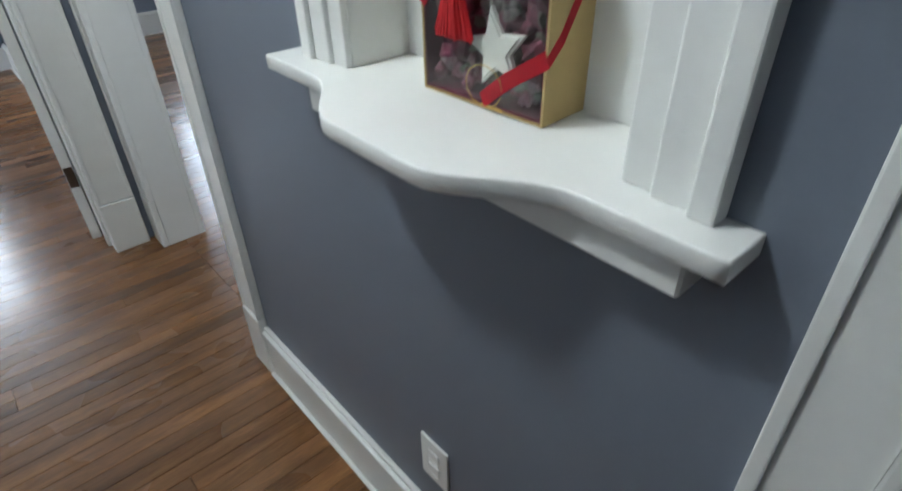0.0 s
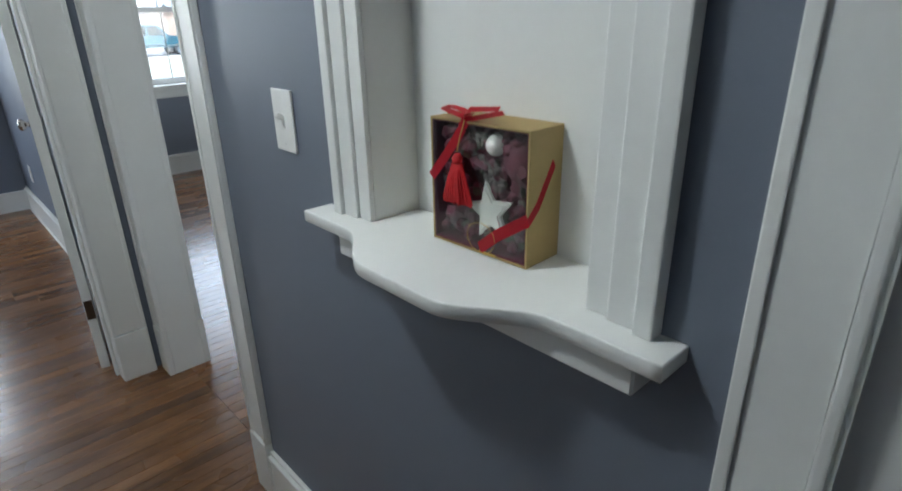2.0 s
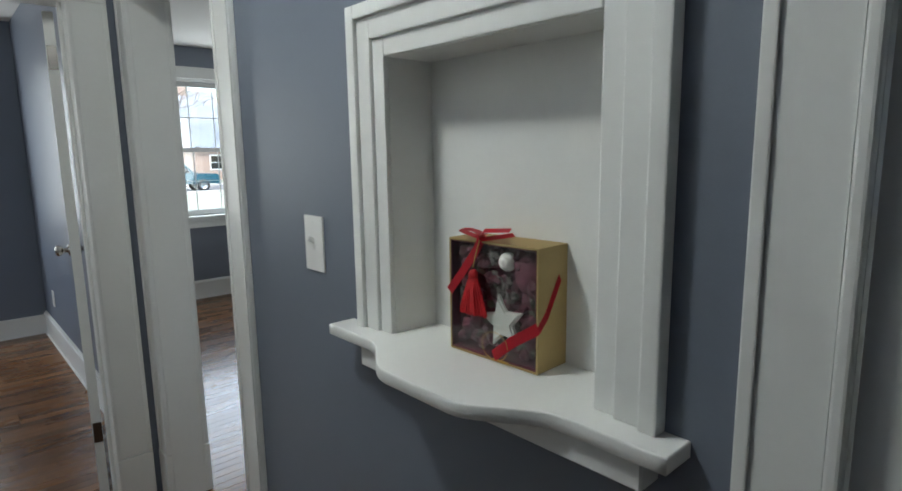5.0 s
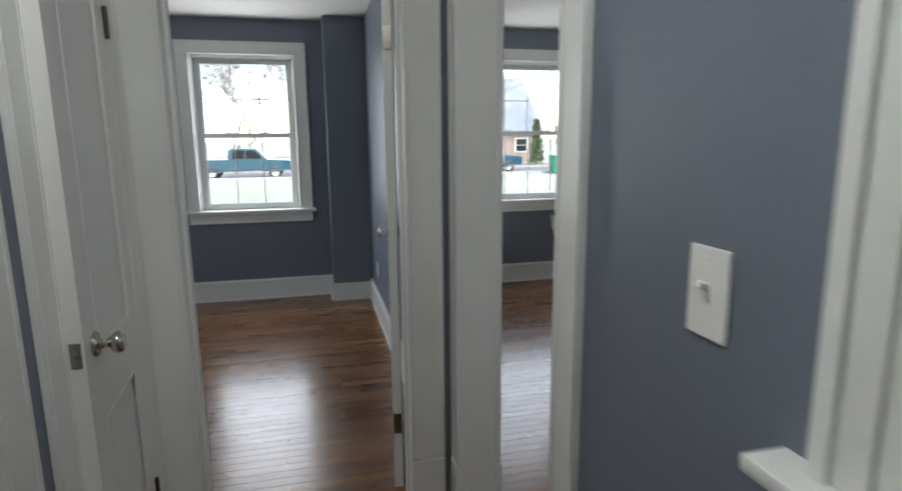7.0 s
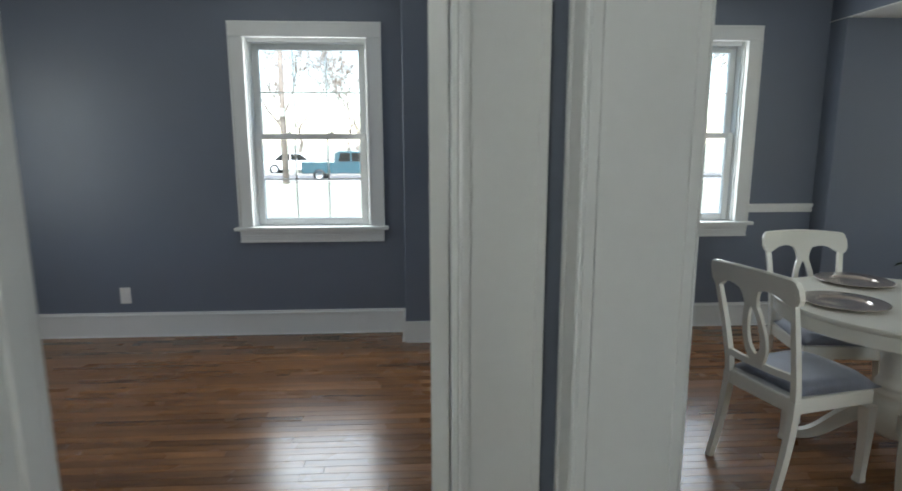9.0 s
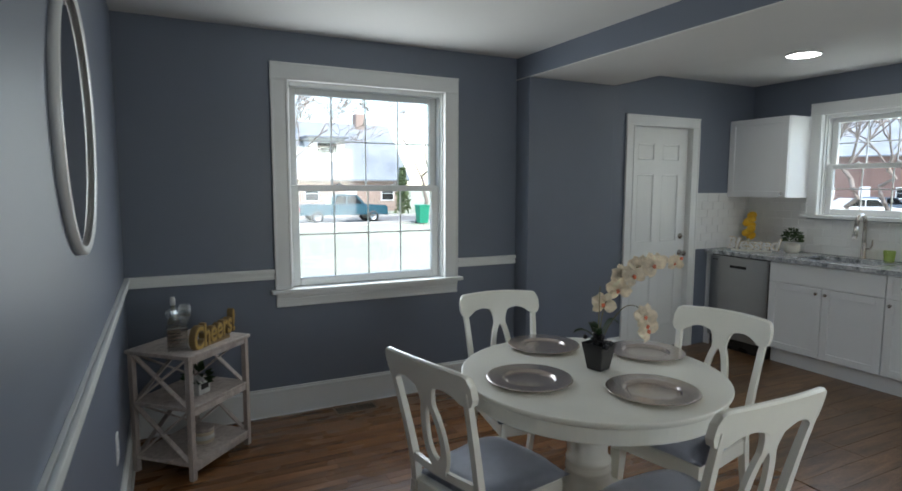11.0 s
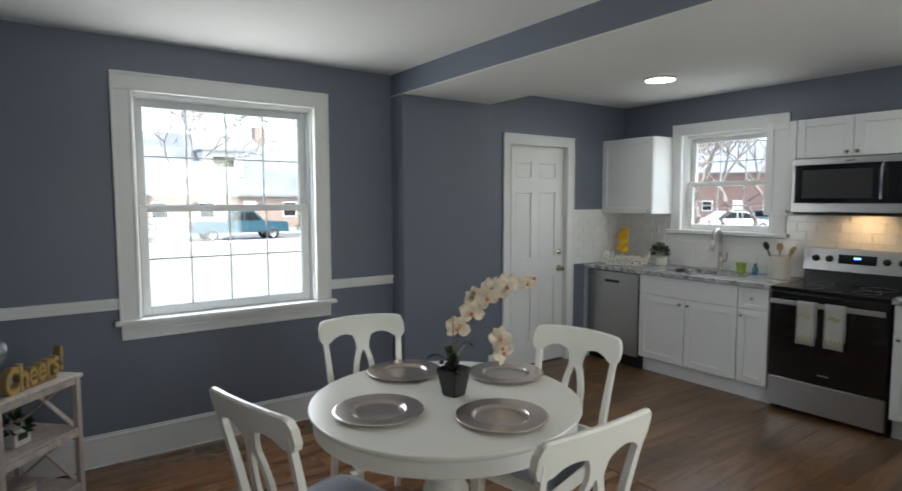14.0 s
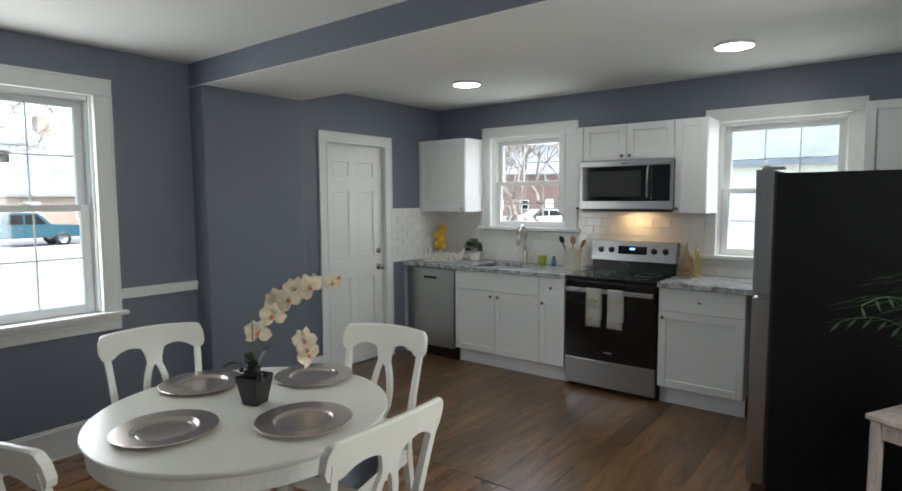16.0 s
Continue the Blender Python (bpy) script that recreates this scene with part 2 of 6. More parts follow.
STEM = paint("olive_stem", (0.16, 0.14, 0.045), 0.5, 0.2, 80, 0.1)
PETAL = paint("cream_orchid_petal", (0.88, 0.79, 0.64), 0.5, 0.14, 60, 0.05, blotch=30, rnd=0.12)
BLUSH = paint("coral_orchid_lip", (0.72, 0.22, 0.12), 0.5, 0.2, 60, 0.05, blotch=30)
LEMON = paint("yellow_lemon_skin", (0.80, 0.46, 0.02), 0.4, 0.08, 160, 0.3, blotch=14)
STONEWARE = paint("cream_stoneware", (0.70, 0.68, 0.60), 0.35, 0.05, 90, 0.08)
OLIVEWOOD = timber("pale_spoon_wood", (0.30, 0.18, 0.08), (0.55, 0.38, 0.2), 0.5, 2, 30, 0.0, 0.15)
TOWEL = paint("white_cotton_towel", (0.78, 0.78, 0.74), 0.9, 0.04, 420, 0.5, blotch=8)
PRINT = paint("sage_gold_print", (0.46, 0.44, 0.24), 0.9, 0.1, 300, 0.3, blotch=20)
GREENGLASS = pane_glass("green_tinted_glass", 0.12, (0.80, 0.88, 0.45, 1))
BLUESOAP = pane_glass("blue_liquid", 0.10, (0.25, 0.6, 0.8, 1))
OIL = pane_glass("yellow_oil", 0.08, (0.97, 0.90, 0.52, 1))
JARGLASS = pane_glass("jar_glass", 0.05, (0.97, 0.97, 0.96, 1))
GRAINS = paint("brown_mixed_nuts", (0.36, 0.22, 0.13), 0.7, 0.35, 60, 0.4, blotch=60)
CANDLE = paint("beige_candle_wax", (0.60, 0.50, 0.36), 0.5, 0.06, 90, 0.1)
LINEN = paint("striped_tin", (0.62, 0.61, 0.57), 0.5, 0.1, 60, 0.05, blotch=20)
LED = glow("lit_led_diffuser", (0.95, 1.0, 1.0), LAMP)
DOME = glow("lit_opal_glass", (0.96, 1.0, 0.97), HALL)
HOODLED = glow("lit_hood_lamp", (1.0, 0.66, 0.32), HOOD * 60)
DISPLAY = glow("blue_clock_display", (0.05, 0.2, 1.0), 2.0)
GRASS = paint("winter_lawn", (0.32, 0.325, 0.25), 0.95, 0.2, 4, 0.6, blotch=0.12)
ASPHALT = paint("worn_asphalt", (0.16, 0.155, 0.15), 0.85, 0.15, 12, 0.3, blotch=0.3)
CONCRETE = paint("concrete", (0.36, 0.35, 0.33), 0.85, 0.1, 20, 0.2, blotch=0.5)
BRICK = paint("tan_brick_masonry", (0.34, 0.25, 0.21), 0.85, 0.16, 9, 0.4, blotch=1.2)
SIDING = paint("white_siding", (0.70, 0.70, 0.68), 0.6, 0.04, 20, 0.05, blotch=0.5)
SHINGLE = paint("grey_blue_shingle", (0.23, 0.25, 0.28), 0.85, 0.2, 14, 0.4, blotch=0.8)
BARK = paint("grey_brown_bark", (0.25, 0.205, 0.175), 0.9, 0.3, 18, 0.5, blotch=2.0)
REDBRICK = paint("pale_red_brick_masonry", (0.20, 0.125, 0.105), 0.85, 0.16, 9, 0.4, blotch=1.2)
CEDAR = paint("cedar_foliage", (0.09, 0.12, 0.05), 0.9, 0.3, 20, 0.4, blotch=3.0)
TEAL = paint("teal_car_paint", (0.006, 0.062, 0.095), 0.25, 0.05, 20, 0.0, coat=0.8)
WHITECAR = paint("white_car_paint", (0.70, 0.71, 0.72), 0.25, 0.03, 20, 0.0, coat=0.8)
GREYCAR = paint("blue_grey_car_paint", (0.10, 0.13, 0.17), 0.25, 0.05, 20, 0.0, coat=0.8)
BIN = paint("green_bin_plastic", (0.01, 0.22, 0.13), 0.5, 0.08, 30, 0.05)
FIELDSTONE = paint("grey_fieldstone", (0.32, 0.31, 0.29), 0.9, 0.3, 6, 0.5, blotch=3.0)

# ---- mesh helpers ----


def bmnew():
    return bmesh.new()


def link(name, bm, m, parent=None, label="", smooth=False):
    me = bpy.data.meshes.new(name)
    if smooth:
        for f in bm.faces:
            f.smooth = True
    bm.to_mesh(me)
    bm.free()
    for one in (m if isinstance(m, (list, tuple)) else (m,)):
        me.materials.append(one)
    ob = new(name, me)
    if parent is not None:
        ob.parent = parent
    if label:
        ob["label"] = label
    return ob


def part(name, bm, m, parent, label="", smooth=False):
    return link(name, bm, m, parent, label, smooth)


def thing(name, m, label, category, group=""):
    ob = new(name)
    ob.empty_display_size = 0.05
    ob.matrix_world = m
    return tagged(ob, label, category, group)


def structure(ob, label, category):
    return tagged(ob, label, category, kind="structure")


def box(bm, x0, x1, y0, y1, z0, z1, bev=0.0, seg=1):
    r = bmesh.ops.create_cube(bm, size=1.0, matrix=Matrix.Translation(((x0 + x1) / 2, (y0 + y1) / 2, (z0 + z1) / 2)) @ Matrix.Diagonal((abs(x1 - x0), abs(y1 - y0), abs(z1 - z0), 1)))
    if bev:
        es = {e for v in r["verts"] for e in v.link_edges}
        bmesh.ops.bevel(bm, geom=list(es), offset=bev, segments=seg, affect="EDGES", profile=0.6)
    return bm


def one_box(x0, x1, y0, y1, z0, z1, bev=0.0, seg=1):
    return box(bmnew(), x0, x1, y0, y1, z0, z1, bev, seg)


def lathe(bm, profile, n=24, m=None):
    """Turn (r, z) pairs about z."""
    m = m or Matrix()
    rings = []
    for r, z in profile:
        if r < 1e-5:
            rings.append([bm.verts.new(m @ Vector((0, 0, z)))])
        else:
            rings.append([bm.verts.new(m @ Vector((r * math.cos(2 * math.pi * k / n), r * math.sin(2 * math.pi * k / n), z))) for k in range(n)])
    for a, b in zip(rings, rings[1:]):
        for k in range(n):
            q = (k + 1) % n
            if len(a) == 1 and len(b) == 1:
                continue
            if len(a) == 1:
                bm.faces.new((a[0], b[q], b[k]))
            elif len(b) == 1:
                bm.faces.new((a[k], a[q], b[0]))
            else:
                bm.faces.new((a[k], a[q], b[q], b[k]))
    bmesh.ops.recalc_face_normals(bm, faces=bm.faces)
    return bm


def sweep(bm, pts, sizes, n=4, up=Vector((0, 0, 1))):
    """Sweep a section along pts; sizes: (width, depth) at each point; n=4 is square, more is round."""
    pts = [Vector(p) for p in pts]
    rings = []
    for i, p in enumerate(pts):
        d = (pts[min(i + 1, len(pts) - 1)] - pts[max(i - 1, 0)]).normalized()
        u = up if abs(d.dot(up)) < 0.95 else Vector((0, 1, 0))
        s = d.cross(u).normalized()
        t = s.cross(d).normalized()
        w, h = sizes[i] if isinstance(sizes[0], (tuple, list)) else (sizes[i], sizes[i])
        ring = []
        for k in range(n):
            a = 2 * math.pi * (k + 0.5) / n
            f = math.sqrt(2) if n == 4 else 1
            ring.append(bm.verts.new(p + s * (math.cos(a) * w / 2 * f) + t * (math.sin(a) * h / 2 * f)))
        rings.append(ring)
    for a, b in zip(rings, rings[1:]):
        for k in range(n):
            bm.faces.new((a[k], a[(k + 1) % n], b[(k + 1) % n], b[k]))
    bm.faces.new(rings[0][::-1])
    bm.faces.new(rings[-1])
    bmesh.ops.recalc_face_normals(bm, faces=bm.faces)
    return bm


def prism(bm, outline, d0, d1, plane="xy", bev=0.0):
    """Extrude an outline of pairs from d0 to d1 along the axis that plane leaves out."""
    def at(a, b, d):
        return {"xy": (a, b, d), "xz": (a, d, b), "yz": (d, a, b)}[plane]
    lo = [bm.verts.new(at(a, b, d0)) for a, b in outline]
    hi = [bm.verts.new(at(a, b, d1)) for a, b in outline]
    fs = [bm.faces.new(lo), bm.faces.new(hi)]
    n = len(outline)
    for k in range(n):
        fs.append(bm.faces.new((lo[k], lo[(k + 1) % n], hi[(k + 1) % n], hi[k])))
    bmesh.ops.recalc_face_normals(bm, faces=fs)
    if bev:
        es = {e for f in fs[:2] for e in f.edges}
        bmesh.ops.bevel(bm, geom=list(es), offset=bev, segments=2, affect="EDGES")
    return bm


def spun(bm, m):
    bmesh.ops.transform(bm, matrix=m, verts=bm.verts)
    return bm


def ring_solid(bm, n, outer, inner, d0, d1, plane):
    """A flat ring of n steps between two closed curves, with thickness."""
    def at(q, d):
        return {"xy": (q[0], q[1], d), "xz": (q[0], d, q[1]), "yz": (d, q[0], q[1])}[plane]
    V = [[bm.verts.new(at(f(2 * math.pi * k / n), d)) for k in range(n)] for f in (outer, inner) for d in (d0, d1)]
    o0, o1, i0, i1 = V
    for k in range(n):
        q = (k + 1) % n
        for a, b in ((o0, o1), (o1, i1), (i1, i0), (i0, o0)):
            bm.faces.new((a[k], a[q], b[q], b[k]))
    bmesh.ops.recalc_face_normals(bm, faces=bm.faces)
    return bm


def text_part(words, size, depth, m, mat_, parent, name="lettering", slant=0.0, fat=0.0):
    cu = bpy.data.curves.new(name, "FONT")
    cu.body, cu.size, cu.extrude, cu.bevel_depth = words, size, depth, depth * 0.25
    cu.align_x = "CENTER"
    cu.shear, cu.offset = slant, fat
    tmp = bpy.data.objects.new(name, cu)
    me = bpy.data.meshes.new_from_object(tmp)
    bpy.data.objects.remove(tmp)
    me.transform(m)
    me.materials.clear()
    me.materials.append(mat_)
    ob = new(name, me)
    ob.parent = parent
    return ob

# ---- large structure ----
CEILZ, KZ = 2.55, 0.0185  # ceiling height; the kitchen's floor lies on top of the old one
NORTH, EAST = 7.32, 6.89


def wall_bm(along, c0, c1, a0, a1, z0, z1, holes):
    """A wall along x or y between c0 and c1 in depth, with holes (a0, a1, z0, z1)."""
    bm = bmnew()

    def add(p, q, r, s):
        if q - p > 1e-4 and s - r > 1e-4:
            box(bm, *((p, q, c0, c1) if along == "x" else (c0, c1, p, q)), r, s)
    at = a0
    for h0, h1, hz0, hz1 in sorted(holes):
        add(at, h0, z0, z1)
        add(h0, h1, z0, hz0)
        add(h0, h1, hz1, z1)
        at = h1
    add(at, a1, z0, z1)
    return bm


def wall(name, along, c0, c1, a0, a1, holes=(), label="smooth blue-grey painted plaster wall", z1=CEILZ):
    return structure(link(name, wall_bm(along, c0, c1, a0, a1, 0.0, z1, holes), WALL), label, "wall")


wall("wall_north", "x", NORTH, 7.54, -2.7, 7.1, [(-0.32, 0.592, 0.83, 2.262), (2.292, 3.463, 0.83, 2.262), (5.292, 6.048, 0.0, 2.118)],
     "blue-grey outer wall with two windows and a door")
wall("wall_partition", "y", 1.20, 1.33, -1.0, NORTH, [(0.53, 1.37, 0, 2.08), (1.614, 2.098, 1.128, 1.672), (2.827, 3.717, 0, 2.098)],
     "blue-grey hall wall with a niche and a doorway")
wall("wall_bedroom_south", "x", 3.82, 3.95, -2.7, 1.20, [(0.223, 1.033, 0, 2.078)], "blue-grey hall end wall with a bedroom doorway")
wall("wall_hall_west", "y", -0.03, 0.10, -1.0, 3.82, [(2.06, 2.87, 0, 2.08), (3.132, 3.688, 0, 2.08)], "blue-grey hall wall with two doors")
wall("wall_hall_south", "x", -1.12, -1.0, -0.03, 1.33)
# Opening for the unseen bedroom window, added to let light in.
wall("wall_bedroom_west", "y", -2.82, -2.7, 3.82, 7.54, [(5.142, 6.058, 0.83, 2.262)])
# The hole is for the unseen window that was added for light.
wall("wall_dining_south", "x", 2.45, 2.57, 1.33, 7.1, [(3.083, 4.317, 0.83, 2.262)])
wall("wall_east", "y", EAST, 7.10, 2.57, NORTH, [(3.577, 4.473, 1.10, 2.203), (5.743, 6.643, 1.28, 2.223)], "blue-grey kitchen wall with two windows")
structure(link("chase_bedroom", one_box(0.84, 1.20, 7.06, NORTH, 0, CEILZ, 0.004), WALL), "blue-grey boxed-in chase in the room's corner", "wall")
structure(link("chase_dining", one_box(4.08, 4.915, 7.14, NORTH, 0, 2.387, 0.004), WALL), "blue-grey boxed-in chase under the beam", "wall")
beam = structure(link("beam", one_box(4.08, 4.915, 2.57, NORTH, 2.391, CEILZ), WALL), "blue-grey dropped beam between dining area and kitchen", "beam")
part("soffit", one_box(4.078, 4.917, 2.57, NORTH, 2.385, 2.391), CEIL, beam, "white painted underside")
structure(link("ceiling", one_box(-2.82, 7.1, -1.12, 7.54, CEILZ, 2.7), CEIL), "matt white painted plaster ceiling", "ceiling")
closet = bmnew()
box(closet, -0.75, -0.03, 3.0, 3.06, 0, CEILZ), box(closet, -0.75, -0.03, 3.76, 3.82, 0, CEILZ), box(closet, -0.81, -0.75, 3.0, 3.82, 0, CEILZ)
structure(link("wall_closet", closet, WALL), "blue-grey closet walls behind the narrow door", "wall")

# ---- trim: casings, doors, windows; local x runs along the wall, y into it ----
TOWARD = {"north": 0, "east": -90, "west": 90, "south": 180}


def stile(bm, x0, x1, z0, z1, outer, deep=0.018):
    """A moulded upright casing board; outer is -1 where its outer edge is at x0, 1 where it is at x1."""
    box(bm, x0, x1, -deep, 0, z0, z1, 0.002)
    if outer < 0:
        box(bm, x0, x0 + 0.016, -deep - 0.005, -deep, z0, z1, 0.0025, 2)
        box(bm, x1 - 0.014, x1, -deep - 0.004, -deep, z0, z1, 0.0035, 2)
    else:
        box(bm, x1 - 0.016, x1, -deep - 0.005, -deep, z0, z1, 0.0025, 2)
        box(bm, x0, x0 + 0.014, -deep - 0.004, -deep, z0, z1, 0.0035, 2)
    return bm


def head(bm, x0, x1, z0, z1, deep=0.018):
    box(bm, x0, x1, -deep, 0, z0, z1, 0.002)
    box(bm, x0, x1, -deep - 0.005, -deep, z1 - 0.016, z1, 0.0025, 2)
    box(bm, x0, x1, -deep - 0.004, -deep, z0, z0 + 0.014, 0.0035, 2)
    return bm


def door_trim(name, origin, toward, half, top, depth, width=0.11, plinth=True, back=True, stop=None, sides=None, label="white painted moulded door casing"):
    """Casings on one or both faces of a doorway 2*half wide, and the jambs that line it."""
    ob = thing(name, pose(*origin, 0, 0, TOWARD[toward]), label, "door frame")
    ob["kind"] = "structure"
    faces = [(0.0, 1)] + ([(depth, -1)] if back else [])
    for y, sgn in faces:
        m = Matrix.Translation((0, y, 0)) @ Matrix.Diagonal((sgn, sgn, 1, 1))
        z0 = 0.235 if plinth else 0.0
        for s in (-1, 1):
            wd = width if sides is None or sgn < 0 else sides[0 if s < 0 else 1]
            a, b = (-half - wd, -half) if s < 0 else (half, half + wd)
            part("casing", spun(stile(bmnew(), a, b, z0, top, s), m), TRIM, ob)
            if plinth:
                part("plinth", spun(one_box(a, b, -0.026, 0, 0, 0.233, 0.003), m), TRIM, ob)
        wl, wr = sides if sides and sgn > 0 else (width, width)
        part("head_casing", spun(head(bmnew(), -half - wl, half + wr, top, top + width), m), TRIM, ob)
    for s in (-1, 1):
        part("jamb", one_box(*sorted((s * half, s * (half + 0.016))), 0.0005, depth - 0.0005, 0, top + 0.016), TRIM, ob)
        if stop is not None:
            part("door_stop", one_box(*sorted((s * half, s * (half - 0.012))), stop, stop + 0.034, 0, top, 0.002), TRIM, ob)
    part("head_jamb", one_box(-half, half, 0.0005, depth - 0.0005, top, top + 0.016), TRIM, ob)
    return ob


def knob_bm(sign=1, m=None):
    prof = [(0.0, 0.0), (0.031, 0.0), (0.032, 0.004), (0.026, 0.010), (0.012, 0.013), (0.011, 0.030), (0.018, 0.036), (0.026, 0.044), (0.028, 0.053), (0.024, 0.062), (0.012, 0.067), (0.0, 0.068)]
    return lathe(bmnew(), prof, 24, m)


def panel_leaf(bm, w, h, t, panels, x0=0.0):
    """A door leaf: stiles and rails around recessed panels (x0, x1, z0, z1), each with a sloped bead; local y is the thickness."""
    xs = sorted({0.0, w, *[q for p in panels for q in p[:2]]})
    zs = sorted({0.0, h, *[q for p in panels for q in p[2:]]})
    for xa, xb in zip(xs, xs[1:]):
        for za, zb in zip(zs, zs[1:]):
            inside = any(p[0] <= xa and xb <= p[1] and p[2] <= za and zb <= p[3] for p in panels)
            d = 0.009 if inside else 0.0
            box(bm, x0 + xa, x0 + xb, d, t - d, za, zb)
    for p in panels:
        for y0, y1 in ((0.0, 0.006), (t - 0.006, t)):
            b = 0.012
            box(bm, x0 + p[0], x0 + p[0] + b, y0 + 0.001, y1 + 0.001, p[2], p[3], 0.003)
            box(bm, x0 + p[1] - b, x0 + p[1], y0 + 0.001, y1 + 0.001, p[2], p[3], 0.003)
            box(bm, x0 + p[0] + b, x0 + p[1] - b, y0 + 0.001, y1 + 0.001, p[2], p[2] + b, 0.003)
            box(bm, x0 + p[0] + b, x0 + p[1] - b, y0 + 0.001, y1 + 0.001, p[3] - b, p[3], 0.003)
    return bm


def door(name, m, w, h, panels, knob_x, label, hinge_x=None, knob_z=0.97, both=True):
    ob = thing(name, m, label, "door")
    ob["kind"] = "structure"
    part("leaf", panel_leaf(bmnew(), w, h, 0.036, panels), TRIM, ob)
    kn = part("door_knob", knob_bm(m=pose(knob_x, 0, knob_z, 90, 0, 0)), NICKEL, ob, "brushed nickel door knob", True)
    if both:
        part("door_knob", knob_bm(m=pose(knob_x, 0.036, knob_z, -90, 0, 0)), NICKEL, ob, "brushed nickel door knob", True)
    ex = 0.0 if knob_x < w / 2 else w
    s = -1 if ex == 0 else 1
    plate = part("latch_plate", one_box(*sorted((ex, ex + s * 0.002)), 0.006, 0.030, knob_z - 0.03, knob_z + 0.03), STEEL, ob, "steel latch plate")
    part("latch_bolt", one_box(*sorted((ex + s * 0.002, ex + s * 0.008)), 0.012, 0.024, knob_z - 0.008, knob_z + 0.008, 0.002), STEEL, plate)
    if hinge_x is not None:
        for z in (0.30, h - 0.2):
            hb = bmnew()
            lathe(hb, [(0, -0.045), (0.006, -0.045), (0.006, 0.045), (0, 0.045)], 12, Matrix.Translation((hinge_x, -0.006, z)))
            box(hb, *sorted((hinge_x, hinge_x + (0.03 if hinge_x < w / 2 else -0.03))), -0.003, 0.0, z - 0.044, z + 0.044)
            part("hinge", hb, BRONZE, ob, "bronze butt hinge")
    return ob


TWO = lambda w, h: [(0.10, w - 0.10, 0.22, 0.86), (0.10, w - 0.10, 1.06, h - 0.12)]
TALL = lambda w, h: [(0.09, w - 0.09, 0.965, h - 0.11), (0.09, w - 0.09, 0.22, 0.80)]

# bedroom doorway at the hall's end and its open door
door_trim("door_frame_1", (0.628, 3.82, 0), "north", 0.388, 2.06, 0.13, stop=0.05, sides=(0.130, 0.135))
leaf = door("door_1", pose(1.004, 3.976, 0.012, 0, 0, 81.5), 0.74, 2.03, TWO(0.74, 2.03), 0.69, "white panelled bedroom door standing wide open", None, 1.01)
for z in (0.31, 1.87):
    part("hinge", one_box(-0.004, -0.0005, 0.001, 0.034, z - 0.057, z + 0.033, 0.001), BRONZE if z < 1 else NICKEL, leaf, "square butt hinge leaf")
# doorway from the hall to the dining room
door_trim("door_frame_2", (1.20, 3.272, 0), "east", 0.427, 2.08, 0.13, width=0.105, sides=(0.105, 0.108))
# narrow closet door, ajar into the hall
door_trim("door_frame_3", (0.10, 3.41, 0), "west", 0.26, 2.06, 0.13, width=0.10, back=False, stop=0.045, sides=(0.10, 0.118))
door("door_2", pose(0.088, 3.662, 0.012, 0, 0, -86.2), 0.524, 2.03, TALL(0.505, 2.03), 0.445, "white panelled closet door standing slightly ajar", None, 1.0)
for z in (0.33, 1.82):
    hb = lathe(bmnew(), [(0, -0.045), (0.007, -0.045), (0.007, 0.045), (0, 0.045)], 12, Matrix.Translation((0.003, 0.042, z)))
    part("hinge", hb, BRONZE, bpy.data.objects["door_2"], "bronze butt hinge")
# second door on the hall's west wall and the door beside the niche, both shut
door_trim("door_frame_4", (0.10, 2.465, 0), "west", 0.385, 2.06, 0.13, back=False)
door("door_3", pose(0.07, 2.083, 0.012, 0, 0, 90), 0.764, 2.03, TWO(0.764, 2.03), 0.70, "white panelled hall door, shut", both=False)
door_trim("door_frame_5", (1.20, 0.945, 0), "east", 0.40, 2.06, 0.13, width=0.099, back=False)
door("door_4", pose(1.206, 1.342, 0.012, 0, 0, -90), 0.794, 2.03, TWO(0.794, 2.03), 0.73, "white panelled door beside the niche, shut", both=False)


def back_door():
    """Six-panel outer door with a knob and a deadbolt."""
    door_trim("door_frame_6", (5.67, NORTH, 0), "north", 0.36, 2.10, 0.12, width=0.095, plinth=False, back=False, stop=0.075)
    w, h = 0.712, 2.066
    pn = []
    for a, b in ((0.092, 0.287), (0.393, 0.600)):
        pn += [(a, b, 0.22, 0.83), (a, b, 1.02, 1.64), (a, b, 1.775, 1.915)]
    ob = door("door_5", pose(5.314, NORTH + 0.035, KZ + 0.012), w, h, pn, 0.655, "white six-panel kitchen back door, shut", 0.0, 0.90, False)
    part("deadbolt", lathe(bmnew(), [(0, 0), (0.028, 0), (0.028, 0.008), (0.02, 0.016), (0.008, 0.018), (0.007, 0.03), (0, 0.03)], 20, pose(0.655, 0, 1.06, 90, 0, 0)), NICKEL, ob, "brushed nickel deadbolt", True)
    part("threshold", one_box(0, w, -0.03, 0.07, -0.012, -0.004, 0.002), BLACK, ob, "dark door sill")


back_door()


